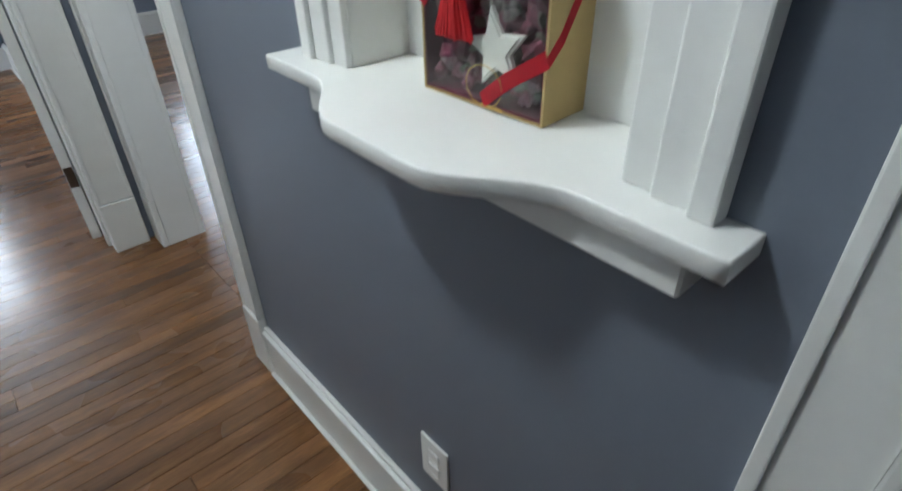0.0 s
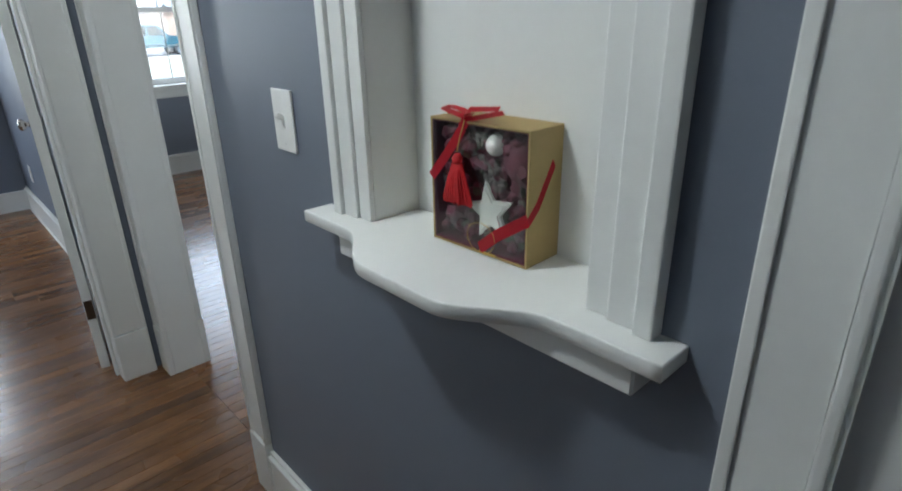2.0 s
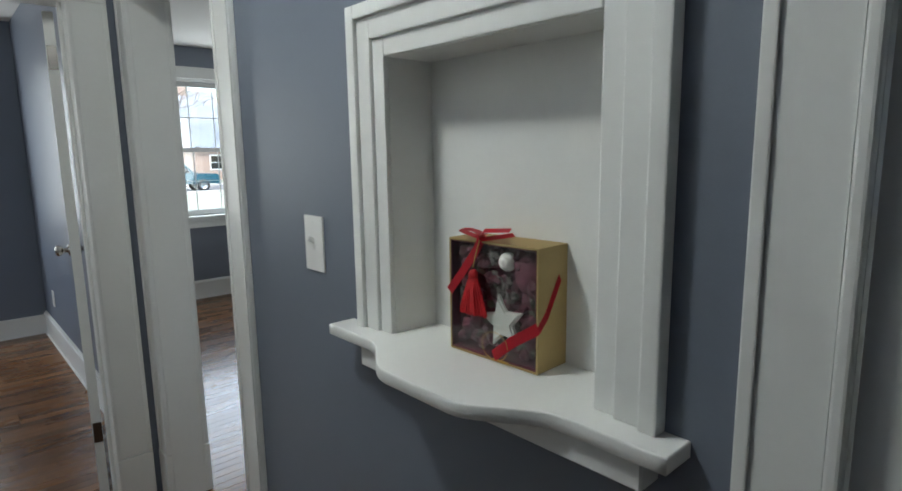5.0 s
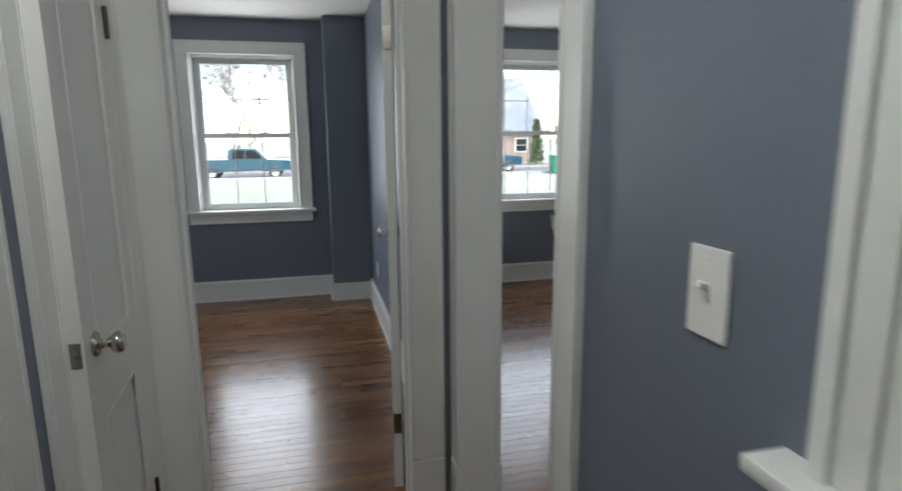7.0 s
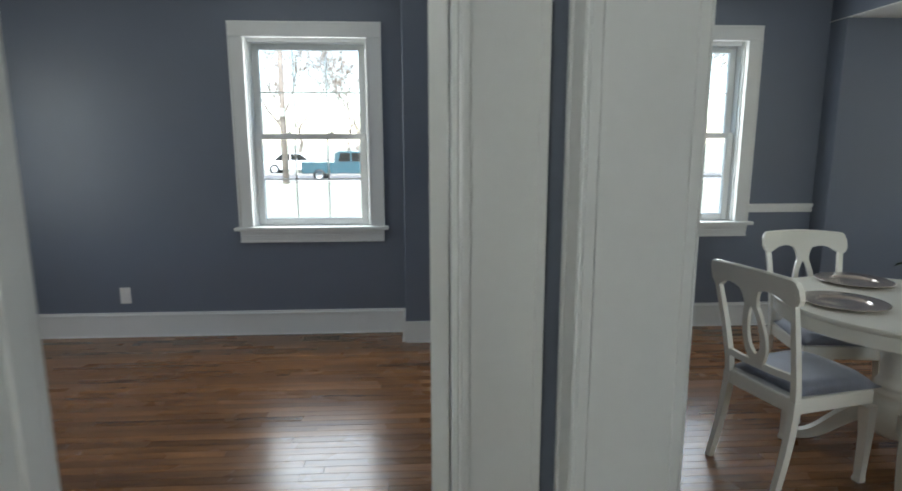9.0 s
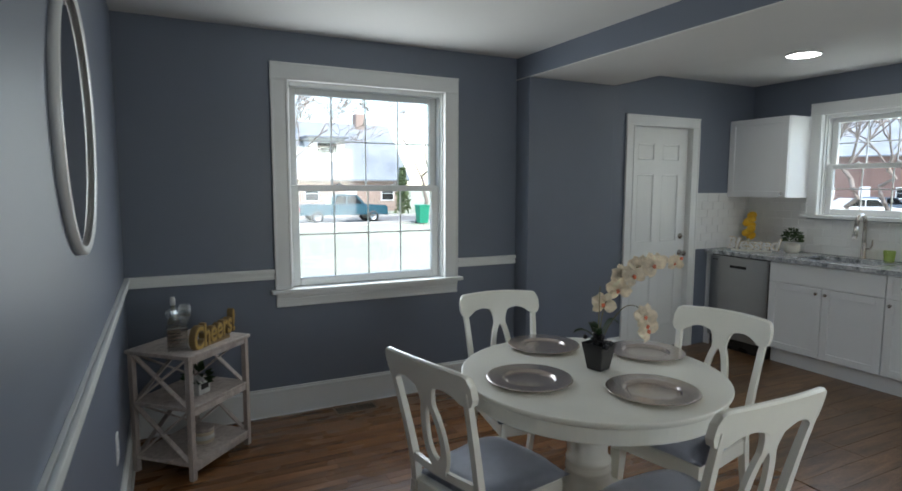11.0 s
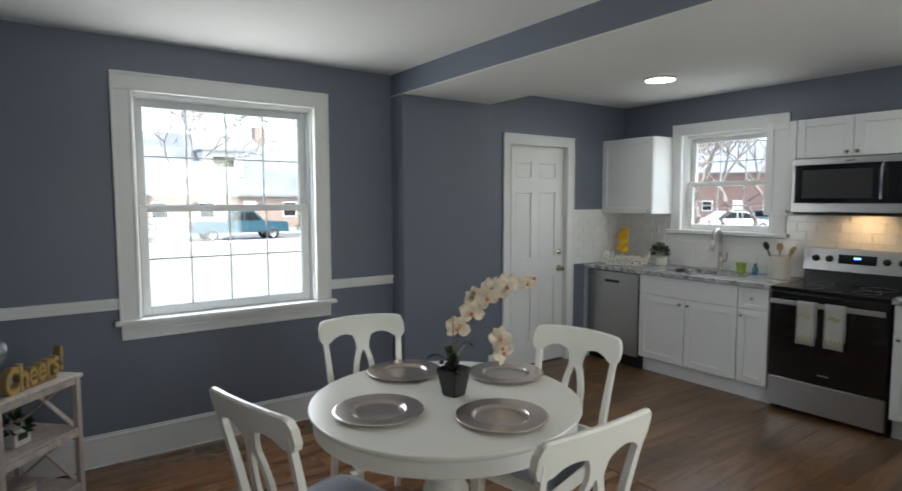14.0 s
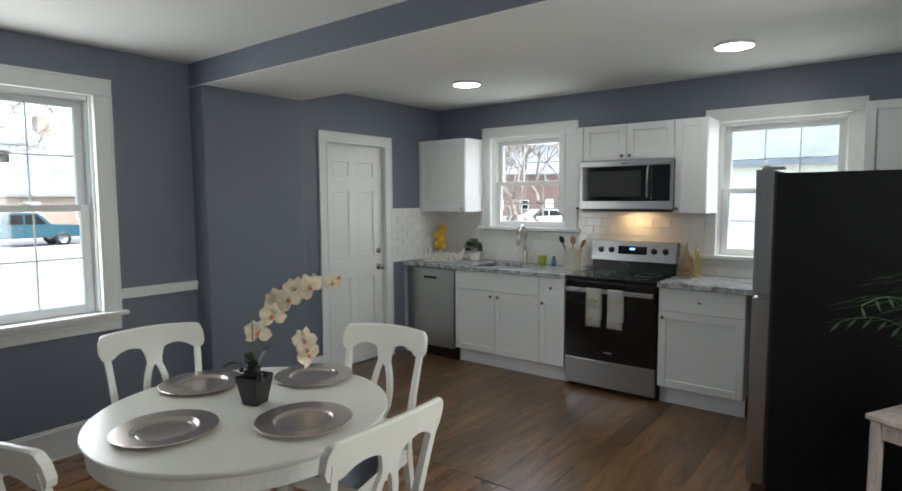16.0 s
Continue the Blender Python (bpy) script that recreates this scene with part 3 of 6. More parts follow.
def window(name, origin, toward, half, sill, top, cols, label, width=0.108, stool=0.028, apron=0.092, depth=0.20):
    """A double-hung window: casing, stool, apron, jambs, two sashes with bars and panes."""
    ob = thing(name, pose(*origin, 0, 0, TOWARD[toward]), label, "window")
    ob["kind"] = "structure"
    for s in (-1, 1):
        a, b = (-half - width, -half) if s < 0 else (half, half + width)
        part("casing", stile(bmnew(), a, b, sill, top, s, 0.020), TRIM, ob)
        part("jamb", one_box(*sorted((s * half, s * (half + 0.017))), 0.0005, depth, sill, top + 0.017), TRIM, ob)
        part("jamb_track", one_box(*sorted((s * half, s * (half - 0.022))), 0.045, 0.15, sill, top, 0.002), TRIM, ob)
        part("stop_bead", one_box(*sorted((s * half, s * (half - 0.014))), 0.018, 0.043, sill, top, 0.003), TRIM, ob)
    part("head_casing", head(bmnew(), -half - width, half + width, top, top + width, 0.022), TRIM, ob)
    part("head_jamb", one_box(-half, half, 0.0005, depth, top, top + 0.017), TRIM, ob)
    part("head_stop", one_box(-half + 0.022, half - 0.022, 0.03, 0.12, top - 0.03, top, 0.003), TRIM, ob)
    part("window_sill", one_box(-half - width - 0.03, half + width + 0.03, -0.060, 0, sill - stool, sill, 0.007, 2), TRIM, ob, "white window stool")
    part("inner_sill", one_box(-half, half, 0, depth + 0.03, sill - stool, sill - 0.002), TRIM, ob)
    if apron:
        ab = one_box(-half - width + 0.005, half + width - 0.005, -0.018, 0, sill - stool - apron, sill - stool, 0.003)
        box(ab, -half - width + 0.005, half + width - 0.005, -0.030, -0.018, sill - stool - 0.028, sill - stool - 0.002, 0.005, 2)
        box(ab, -half - width + 0.005, half + width - 0.005, -0.024, -0.018, sill - stool - 0.052, sill - stool - 0.034, 0.004, 2)
        box(ab, -half - width + 0.005, half + width - 0.005, -0.022, -0.018, sill - stool - apron, sill - stool - apron + 0.014, 0.0035, 2)
        part("apron", ab, TRIM, ob)
    mid = (sill + top) / 2 - 0.012
    inn = half - 0.022
    for nm, y, za, zb in (("upper_sash", 0.105, mid - 0.018, top - 0.03), ("lower_sash", 0.060, sill, mid + 0.018)):
        sb = bmnew()
        st, rl, rb = 0.052, 0.042, (0.055 if nm == "lower_sash" else 0.036)
        box(sb, -inn, -inn + st, y, y + 0.038, za, zb, 0.004)
        box(sb, inn - st, inn, y, y + 0.038, za, zb, 0.004)
        box(sb, -inn + st, inn - st, y, y + 0.038, zb - rl, zb, 0.004)
        box(sb, -inn + st, inn - st, y, y + 0.038, za, za + rb, 0.004)
        sash = part(nm, sb, TRIM, ob)
        gx0, gx1, gz0, gz1 = -inn + st, inn - st, za + rb, zb - rl
        for c in range(1, cols):
            x = gx0 + (gx1 - gx0) * c / cols
            part("muntin", one_box(x - 0.0045, x + 0.0045, y + 0.016, y + 0.024, gz0, gz1), TRIM, sash)
        z = (gz0 + gz1) / 2
        part("muntin", one_box(gx0, gx1, y + 0.0155, y + 0.0245, z - 0.0045, z + 0.0045), TRIM, sash)
        g = part("pane", one_box(gx0, gx1, y + 0.028, y + 0.031, gz0, gz1), GLASS, sash, "clear double glazing")
        g.visible_shadow = False
    for x in (-half * 0.36, half * 0.36):
        lk = one_box(x - 0.022, x + 0.022, 0.062, 0.10, mid + 0.018, mid + 0.026, 0.003)
        lathe(lk, [(0, 0), (0.010, 0), (0.008, 0.012), (0, 0.014)], 12, Matrix.Translation((x, 0.078, mid + 0.026)))
        part("sash_lock", lk, TRIM, ob)
    return ob


window("window_1", (0.136, NORTH, 0), "north", 0.441, 0.865, 2.245, 3, "white double-hung bedroom window with muntin bars")
window("window_2", (2.8775, NORTH, 0), "north", 0.569, 0.875, 2.245, 4, "large white double-hung dining window with muntin bars")
# Unseen window, added so that daylight reaches the dining room from the south.
window("added_window_south", (3.70, 2.57, 0), "south", 0.60, 0.865, 2.245, 4, "unseen white double-hung window added for light in the dining room's far wall", depth=0.12)
# Added out of view, to give the bedroom light from its side.
window("added_window_west", (-2.7, 5.60, 0), "west", 0.441, 0.865, 2.245, 3, "unseen white double-hung window added for light in the bedroom's side wall", depth=0.12)
window("window_3", (EAST, 6.193, 0), "east", 0.432, 1.31, 2.205, 3, "white double-hung window over the sink", 0.104, 0.032, 0.0)
window("window_4", (EAST, 4.025, 0), "east", 0.430, 1.13, 2.185, 3, "white double-hung window over the counter", 0.098, 0.032, 0.0)


def strip(name, p, q, toward, profile, label, category, m=TRIM):
    """A moulding along the wall from p to q; profile: boxes (depth0, depth1, z0, z1, bevel)."""
    p, q = Vector((*p, 0)), Vector((*q, 0))
    n = (q - p).length
    ob = new(name)
    ob.matrix_world = Matrix.Translation(p) @ pose(0, 0, 0, 0, 0, TOWARD[toward])
    tagged(ob, label, category, kind="structure")
    bm = bmnew()
    for d0, d1, z0, z1, bv in profile:
        box(bm, 0, n, -d1, -d0, z0, z1, bv, 2)
    part("moulding", bm, m, ob)
    return ob


BASE = [(0, 0.016, 0, 0.172, 0.001), (0, 0.024, 0.172, 0.192, 0.006), (0, 0.014, 0.192, 0.205, 0.004), (0.016, 0.030, 0, 0.018, 0.005)]
LOW = [(0, 0.016, 0, 0.160, 0.001), (0, 0.022, 0.160, 0.176, 0.005), (0.016, 0.028, 0, 0.016, 0.005)]
RAIL = [(0, 0.014, 0.945, 1.012, 0.003), (0.014, 0.030, 0.985, 1.012, 0.006), (0.014, 0.020, 0.945, 0.968, 0.005)]
BB = ("baseboard", "tall white painted baseboard with a moulded cap", "baseboard")
for p, q, t in (((-2.7, NORTH), (0.84, NORTH), "north"), ((0.84, 7.06), (1.20, 7.06), "north"), ((0.84, 7.32), (0.84, 7.06), "east"), ((1.20, 7.06), (1.20, 4.1), "east"),
                ((-2.7, 3.95), (-2.7, 7.32), "west"), ((1.33, NORTH), (4.08, NORTH), "north"), ((4.08, 7.14), (4.915, 7.14), "north"), ((4.08, 7.32), (4.08, 7.14), "east"),
                ((1.33, 3.81), (1.33, 7.32), "west"), ((1.20, 2.736), (1.20, 1.447), "east"), ((0.10, 2.97), (0.10, 3.04), "west"), ((4.915, NORTH), (5.214, NORTH), "north"),
                ((6.89, 2.57), (1.33, 2.57), "south"), ((0.10, -1.0), (0.10, 1.95), "west"), ((1.20, 0.43), (1.20, -1.0), "east")):
    strip(BB[0], p, q, t, BASE if t != "north" or p[0] != 0.84 else LOW, BB[1], BB[2])
for p, q, t in (((1.33, NORTH), (2.198, NORTH), "north"), ((3.557, NORTH), (4.078, NORTH), "north"), ((1.33, 3.82), (1.33, NORTH), "west")):
    strip("chair_rail", p, q, t, RAIL, "white painted moulded chair rail", "chair rail")


# ---- lamps ----
def disc_lamp(name, x, y, z, r, m, label):
    ob = thing(name, pose(x, y, z), label, "ceiling lamp")
    part("rim", lathe(bmnew(), [(r * 0.9, 0), (r, 0), (r, -0.010), (r * 0.985, -0.016), (r * 0.93, -0.018), (r * 0.92, -0.010)], 40), PLASTIC, ob, "white rim", True)
    part("diffuser", lathe(bmnew(), [(r * 0.92, -0.008), (r * 0.92, -0.015), (r * 0.6, -0.018), (0, -0.019)], 40), m, ob, "glowing round diffuser", True)
    return ob


disc_lamp("ceiling_lamp", 5.87, 6.19, CEILZ, 0.118, LED, "flat round lit ceiling light over the kitchen")
disc_lamp("ceiling_lamp", 5.96, 4.166, CEILZ, 0.118, LED, "flat round lit ceiling light over the kitchen")
hl = thing("ceiling_lamp", pose(0.46, 2.26, CEILZ), "round opal glass ceiling light in the hall", "ceiling lamp")
part("base", lathe(bmnew(), [(0, 0), (0.10, 0), (0.10, -0.02), (0.09, -0.025), (0, -0.025)], 28), NICKEL, hl, "", True)
part("shade", lathe(bmnew(), [(0.09, -0.02), (0.11, -0.04), (0.10, -0.075), (0.06, -0.10), (0, -0.11)], 28), DOME, hl, "lit opal glass bowl", True)


# ---- the hall's niche ----
def niche():
    ob = thing("wall_niche", pose(0, 0, 0), "white painted telephone niche with a stepped frame and shelf", "niche")
    ob["kind"] = "structure"
    lin = bmnew()
    box(lin, 1.302, 1.318, 1.615, 2.097, 1.13, 1.67)
    box(lin, 1.2005, 1.302, 1.615, 1.630, 1.13, 1.67), box(lin, 1.2005, 1.302, 2.082, 2.097, 1.13, 1.67)
    box(lin, 1.2005, 1.302, 1.630, 2.082, 1.655, 1.67), box(lin, 1.2005, 1.302, 1.630, 2.082, 1.13, 1.138)
    part("lining", lin, TRIM, ob)
    y0, y1, zt = 1.630, 2.082, 1.655
    for inset, outset, d in ((0.0, 0.034, 0.010), (0.034, 0.073, 0.017), (0.073, 0.098, 0.025)):
        fb = bmnew()
        for s, ya in ((-1, y0), (1, y1)):
            a, b = sorted((ya + s * inset, ya + s * outset))
            box(fb, 1.20 - d, 1.2005, a, b, 1.141, zt + outset, 0.003, 2)
        box(fb, 1.20 - d, 1.2005, y0 - inset, y1 + inset, zt + inset, zt + outset, 0.003, 2)
        part("frame", fb, TRIM, ob)
    # shelf with a serpentine front
    def front(y):
        u = abs(y - 1.8655)
        k = min(1.0, max(0.0, (u - 0.075) / 0.150))
        return 1.069 + 0.072 * (3 * k * k - 2 * k ** 3)
    ys = [1.499 + (2.232 - 1.499) * k / 48 for k in range(49)]
    sb, rings = bmnew(), []
    for i, z in ((0.0012, 1.119), (0.0, 1.1205), (0.0, 1.1385), (0.0008, 1.1402), (0.0022, 1.141)):
        edge = [(front(min(max(y, 1.499 + i), 2.232 - i)) + i, min(max(y, 1.499 + i * (k == 0)), 2.232 - i * (k == 48))) for k, y in enumerate(ys)]
        rings.append([sb.verts.new((x, y, z)) for x, y in [(1.1995, 1.499 + i)] + edge + [(1.1995, 2.232 - i)]])
    for lo, hi in zip(rings, rings[1:]):
        for k in range(len(lo) - 1):
            sb.faces.new((lo[k], lo[k + 1], hi[k + 1], hi[k])).smooth = 0 < k < len(lo) - 2
    for ring, z in ((rings[0], 1.119), (rings[-1], 1.141)):
        sb.faces.new(ring + [sb.verts.new((x, y, z)) for x, y in ((1.1995, 2.0815), (1.3015, 2.0815), (1.3015, 1.6305), (1.1995, 1.6305))])
    bmesh.ops.recalc_face_normals(sb, faces=sb.faces)
    part("shelf", sb, TRIM, ob)
    part("bracket", one_box(1.155, 1.1995, 1.537, 2.140, 1.074, 1.119, 0.003), TRIM, ob)


niche()


def plate(name, m, toggle, label, category):
    ob = thing(name, m, label, category)
    part("cover", one_box(-0.040, 0.040, -0.006, 0, -0.063, 0.063, 0.003, 2), PLASTIC, ob)
    if toggle:
        part("toggle", spun(one_box(-0.005, 0.005, -0.018, 0, -0.006, 0.006, 0.002), pose(0, -0.004, 0.006, -25, 0, 0)), PLASTIC, ob)
        part("slot", one_box(-0.006, 0.006, -0.0072, -0.006, -0.013, 0.013), PLASTIC, ob)
    else:
        for z in (-0.021, 0.021):
            part("socket", one_box(-0.016, 0.016, -0.0085, -0.006, z - 0.014, z + 0.014, 0.003, 2), PLASTIC, ob)
    for z in (-0.048, 0.048):
        part("screw", lathe(bmnew(), [(0, 0.0), (0.003, 0.0), (0.002, 0.0012), (0, 0.0012)], 10, pose(0, -0.006, z, 90, 0, 0)), PLASTIC, ob)
    return ob


plate("light_switch", pose(1.20, 2.376, 1.286, 0, 0, -90), True, "white toggle light switch on the hall wall", "switch")
plate("wall_outlet", pose(1.20, 1.937, 0.375, 0, 0, -90), False, "white wall outlet low on the hall wall", "outlet")
plate("wall_outlet", pose(-1.31, NORTH, 0.34), False, "white wall outlet low on the bedroom wall", "outlet")
plate("wall_outlet", pose(1.20, 6.55, 0.40, 0, 0, -90), False, "white wall outlet behind the bedroom door", "outlet")
plate("wall_outlet", pose(1.33, 6.22, 0.42, 0, 0, 90), False, "white wall outlet under the chair rail", "outlet")
structure(link("access_plate", one_box(0.40, 0.53, NORTH - 0.021, NORTH - 0.016, 0.085, 0.15, 0.002), TRIM), "small white cover plate in the baseboard", "cover plate")


def gift_box():
    """Kraft box with a clear front, dried flowers, ornaments, ribbon and tassel; local x is its width, y its depth away from the front."""
    ob = thing("gift_box", pose(1.220, 1.947, 1.1425, 0, 0, -88.2), "kraft gift box with clear front, burgundy potpourri and red ribbon", "gift box")
    w, d, h, t = 0.192, 0.076, 0.198, 0.003
    for q in ((0, t, 0, d, 0, h), (w - t, w, 0, d, 0, h), (t, w - t, 0, d, 0, t), (t, w - t, 0, d, h - t, h), (t, w - t, d - t, d, t, h - t)):
        part("carton_panel", one_box(*q), CARD, ob)
    part("backing", one_box(t, w - t, 0.048, 0.052, t, h - t), BURGUNDY, ob, "burgundy backing")
    rim = bmnew()
    box(rim, t, 0.005, 0.0015, d - 0.03, t, h - t), box(rim, w - 0.005, w - t, 0.0015, d - 0.03, t, h - t), box(rim, 0.005, w - 0.005, 0.0015, d - 0.03, h - 0.005, h - t), box(rim, 0.005, w - 0.005, 0.0015, d - 0.03, t, 0.006)
    part("rim", rim, BURGUNDY, ob, "dark burgundy inner edge")
    film = part("film", one_box(0.005, w - 0.005, 0.0002, 0.0008, 0.008, h - 0.005), GLASS, ob, "clear plastic window")
    film.visible_shadow = False
    rnd = random.Random(5)
    for nm, m, count, rr in (("dried_petal", BURGUNDY, 90, (0.012, 0.024)), ("dried_flower", PLUM, 36, (0.009, 0.016)), ("dried_leaf", MOSS, 26, (0.008, 0.015))):
        bm = bmnew()
        for k in range(count):
            r = rnd.uniform(*rr)
            x, z = rnd.uniform(0.022, w - 0.022), rnd.uniform(0.022, h - 0.022)
            y = rnd.uniform(0.013, 0.026) if nm != "dried_petal" else rnd.uniform(0.018, 0.040)
            if nm == "dried_flower":
                x, z = (rnd.choice((0.035, 0.06, 0.15)) + rnd.uniform(-0.02, 0.02), rnd.choice((0.03, 0.09, 0.165)) + rnd.uniform(-0.02, 0.015))
            for q in range(3 if nm == "dried_flower" else 1):
                bmesh.ops.create_icosphere(bm, subdivisions=1, radius=r * (1 - 0.25 * q), matrix=pose(x, y - 0.004 * q, z, rnd.uniform(0, 180), rnd.uniform(0, 180), rnd.uniform(0, 180)) @ Matrix.Diagonal((1, rnd.uniform(0.3, 0.6), 1, 1)))
        part(nm, bm, m, ob, "", nm == "dried_flower")["kind"] = "stuff"
    part("ball", lathe(bmnew(), [(0.0155 * math.sin(math.pi * k / 10), -0.0155 * math.cos(math.pi * k / 10)) for k in range(11)], 18, pose(0.122, 0.013, 0.168)), CHALK, ob, "white plaster ball", True)
    for x, z, q in ((0.094, 0.171, 0.013), (0.098, 0.140, 0.012), (0.118, 0.134, 0.014), (0.108, 0.116, 0.011), (0.128, 0.110, 0.013), (0.026, 0.100, 0.014), (0.034, 0.080, 0.011)):
        pod = bmnew()
        for k in range(6):
            bmesh.ops.create_icosphere(pod, subdivisions=1, radius=q * 0.62, matrix=pose(x + q * 0.55 * math.cos(k * 1.05), 0.012 + 0.002 * (k % 2), z + q * 0.55 * math.sin(k * 1.05), 30 * k, 20 * k, 0) @ Matrix.Diagonal((1, 0.7, 0.6, 1)))
        part("seed_pod", pod, PODGREY, ob, "grey dried seed pod", True)
    part("plum_ball", lathe(bmnew(), [(0.026 * math.sin(math.pi * k / 10), -0.034 * math.cos(math.pi * k / 10)) for k in range(11)], 18, pose(0.158, 0.028, 0.150)), PLUM, ob, "dusty burgundy bauble", True)
    pts = []
    for k in range(10):
        a, r = math.pi / 2 + math.pi * k / 5 + 0.18, (0.046 if k % 2 == 0 else 0.021)
        pts.append((0.116 + r * math.cos(a), 0.068 + r * math.sin(a)))
    part("star", prism(bmnew(), pts, 0.002, 0.014, "xz", 0.003), CHALK, ob, "white plaster star")
    tb = bmnew()
    rt = random.Random(2)
    for k in range(150):
        a, r = rt.uniform(0, 6.28), math.sqrt(rt.random())
        x0, x1 = 0.066 + 0.008 * r * math.cos(a), 0.066 + 0.031 * r * math.cos(a)
        y1 = -0.010 + 0.006 * r * math.sin(a)
        sweep(tb, [(x0, -0.010, 0.138), (x0 * 0.5 + x1 * 0.5, y1, 0.112), (x1, y1, 0.077 + rt.uniform(-0.004, 0.003))], [0.0022, 0.002, 0.0018])
    ts = part("tassel", tb, TASSEL, ob, "red thread tassel")
    part("tassel_cap", lathe(bmnew(), [(0, 0), (0.007, 0.0), (0.0085, 0.008), (0.005, 0.014), (0, 0.016)], 14, pose(0.066, -0.010, 0.137)), TASSEL, ts, "bound red thread cap", True)
    def band(nm, pts, wd, m=RED):
        bm = bmnew()
        vs = [[bm.verts.new(Vector(p) + Vector(s)) for s in (wd, [-q for q in wd])] for p in pts]
        for a, b in zip(vs, vs[1:]):
            bm.faces.new((a[0], a[1], b[1], b[0]))
        bmesh.ops.solidify(bm, geom=bm.faces[:], thickness=0.0008)
        part(nm, bm, m, ob, "red satin ribbon")
    band("ribbon", [(-0.001, 0.004, 0.098), (0.001, -0.0015, 0.104), (0.03, -0.0015, 0.138), (0.066, -0.0015, 0.183), (0.074, -0.001, h + 0.001), (0.080, 0.012, h + 0.001), (0.084, d, h + 0.001)], (0.006, 0, -0.005))
    band("ribbon", [(w + 0.001, d * 0.7, 0.150), (w + 0.001, 0.02, 0.095), (w + 0.0005, -0.0015, 0.074), (0.14, -0.002, 0.040), (0.104, -0.003, 0.010)], (0.004, 0, -0.008))
    for s, x1, z1 in ((-1, 0.022, 0.016), (1, 0.115, 0.024)):
        pts = []
        for k in range(9):
            a = math.pi * 2 * k / 8
            f = 0.5 - 0.5 * math.cos(a)
            pts.append((0.068 + (x1 - 0.068) * f, 0.010 + 0.012 * math.sin(a), h + 0.003 + z1 * math.sin(a * 0.5) * 0.8))
        band("bow", pts, (0, 0.007, 0.001))
    band("ribbon_end", [(0.068, 0.0, h + 0.004), (0.09, -0.01, h + 0.02), (0.115, -0.008, h + 0.022), (0.14, -0.002, h + 0.024)], (0, 0.003, 0.003))
    cord = bmnew()
    sweep(cord, [(0.066, -0.010, 0.155), (0.068, -0.006, 0.175), (0.074, -0.002, h + 0.002)], [0.002] * 3, 6)
    part("gold_cord", cord, GOLD, ob, "thin gold cord")
    loop = sweep(bmnew(), [(0.112 + 0.028 * math.cos(a * 0.5), -0.009, 0.030 + 0.024 * math.sin(a * 0.5)) for a in range(0, 13)], [0.0012] * 13, 5)
    part("gold_cord", loop, GOLD, ob, "thin gold cord")
    part("print", one_box(0.102, 0.135, -0.0022, -0.0016, 0.002, 0.006), GOLD, ob)


gift_box()


def floor_vent(x, y, rz=0):
    ob = thing("floor_register", pose(x, y, 0.0145, 0, 0, rz), "brown metal floor register set in the boards", "floor vent")
    fr = bmnew()
    box(fr, -0.15, 0.15, -0.07, -0.055, 0, 0.004, 0.001), box(fr, -0.15, 0.15, 0.055, 0.07, 0, 0.004, 0.001)
    box(fr, -0.15, -0.132, -0.055, 0.055, 0, 0.004, 0.001), box(fr, 0.132, 0.15, -0.055, 0.055, 0, 0.004, 0.001), box(fr, -0.008, 0.008, -0.055, 0.055, 0, 0.004)
    part("frame", fr, BRONZEL, ob)
    # A flat black sheet gives the shade below the slats; no hollow is modelled.
    part("duct_shade", one_box(-0.132, 0.132, -0.055, 0.055, -0.0005, 0.0005), RUBBER, ob, "black sheet for the shaded opening")
    for s in (-1, 1):
        for k in range(9):
            x0 = s * (0.018 + k * 0.0125)
            part("slat", one_box(x0 - 0.0025, x0 + 0.0025, -0.055, 0.055, 0.0008, 0.0035), BRONZEL, ob)


BRONZEL = paint("brown_enamelled_steel", (0.27, 0.19, 0.13), 0.45, 0.1, 90, 0.05, metal=0.3)
floor_vent(0.19, 7.17), floor_vent(2.70, 7.19)


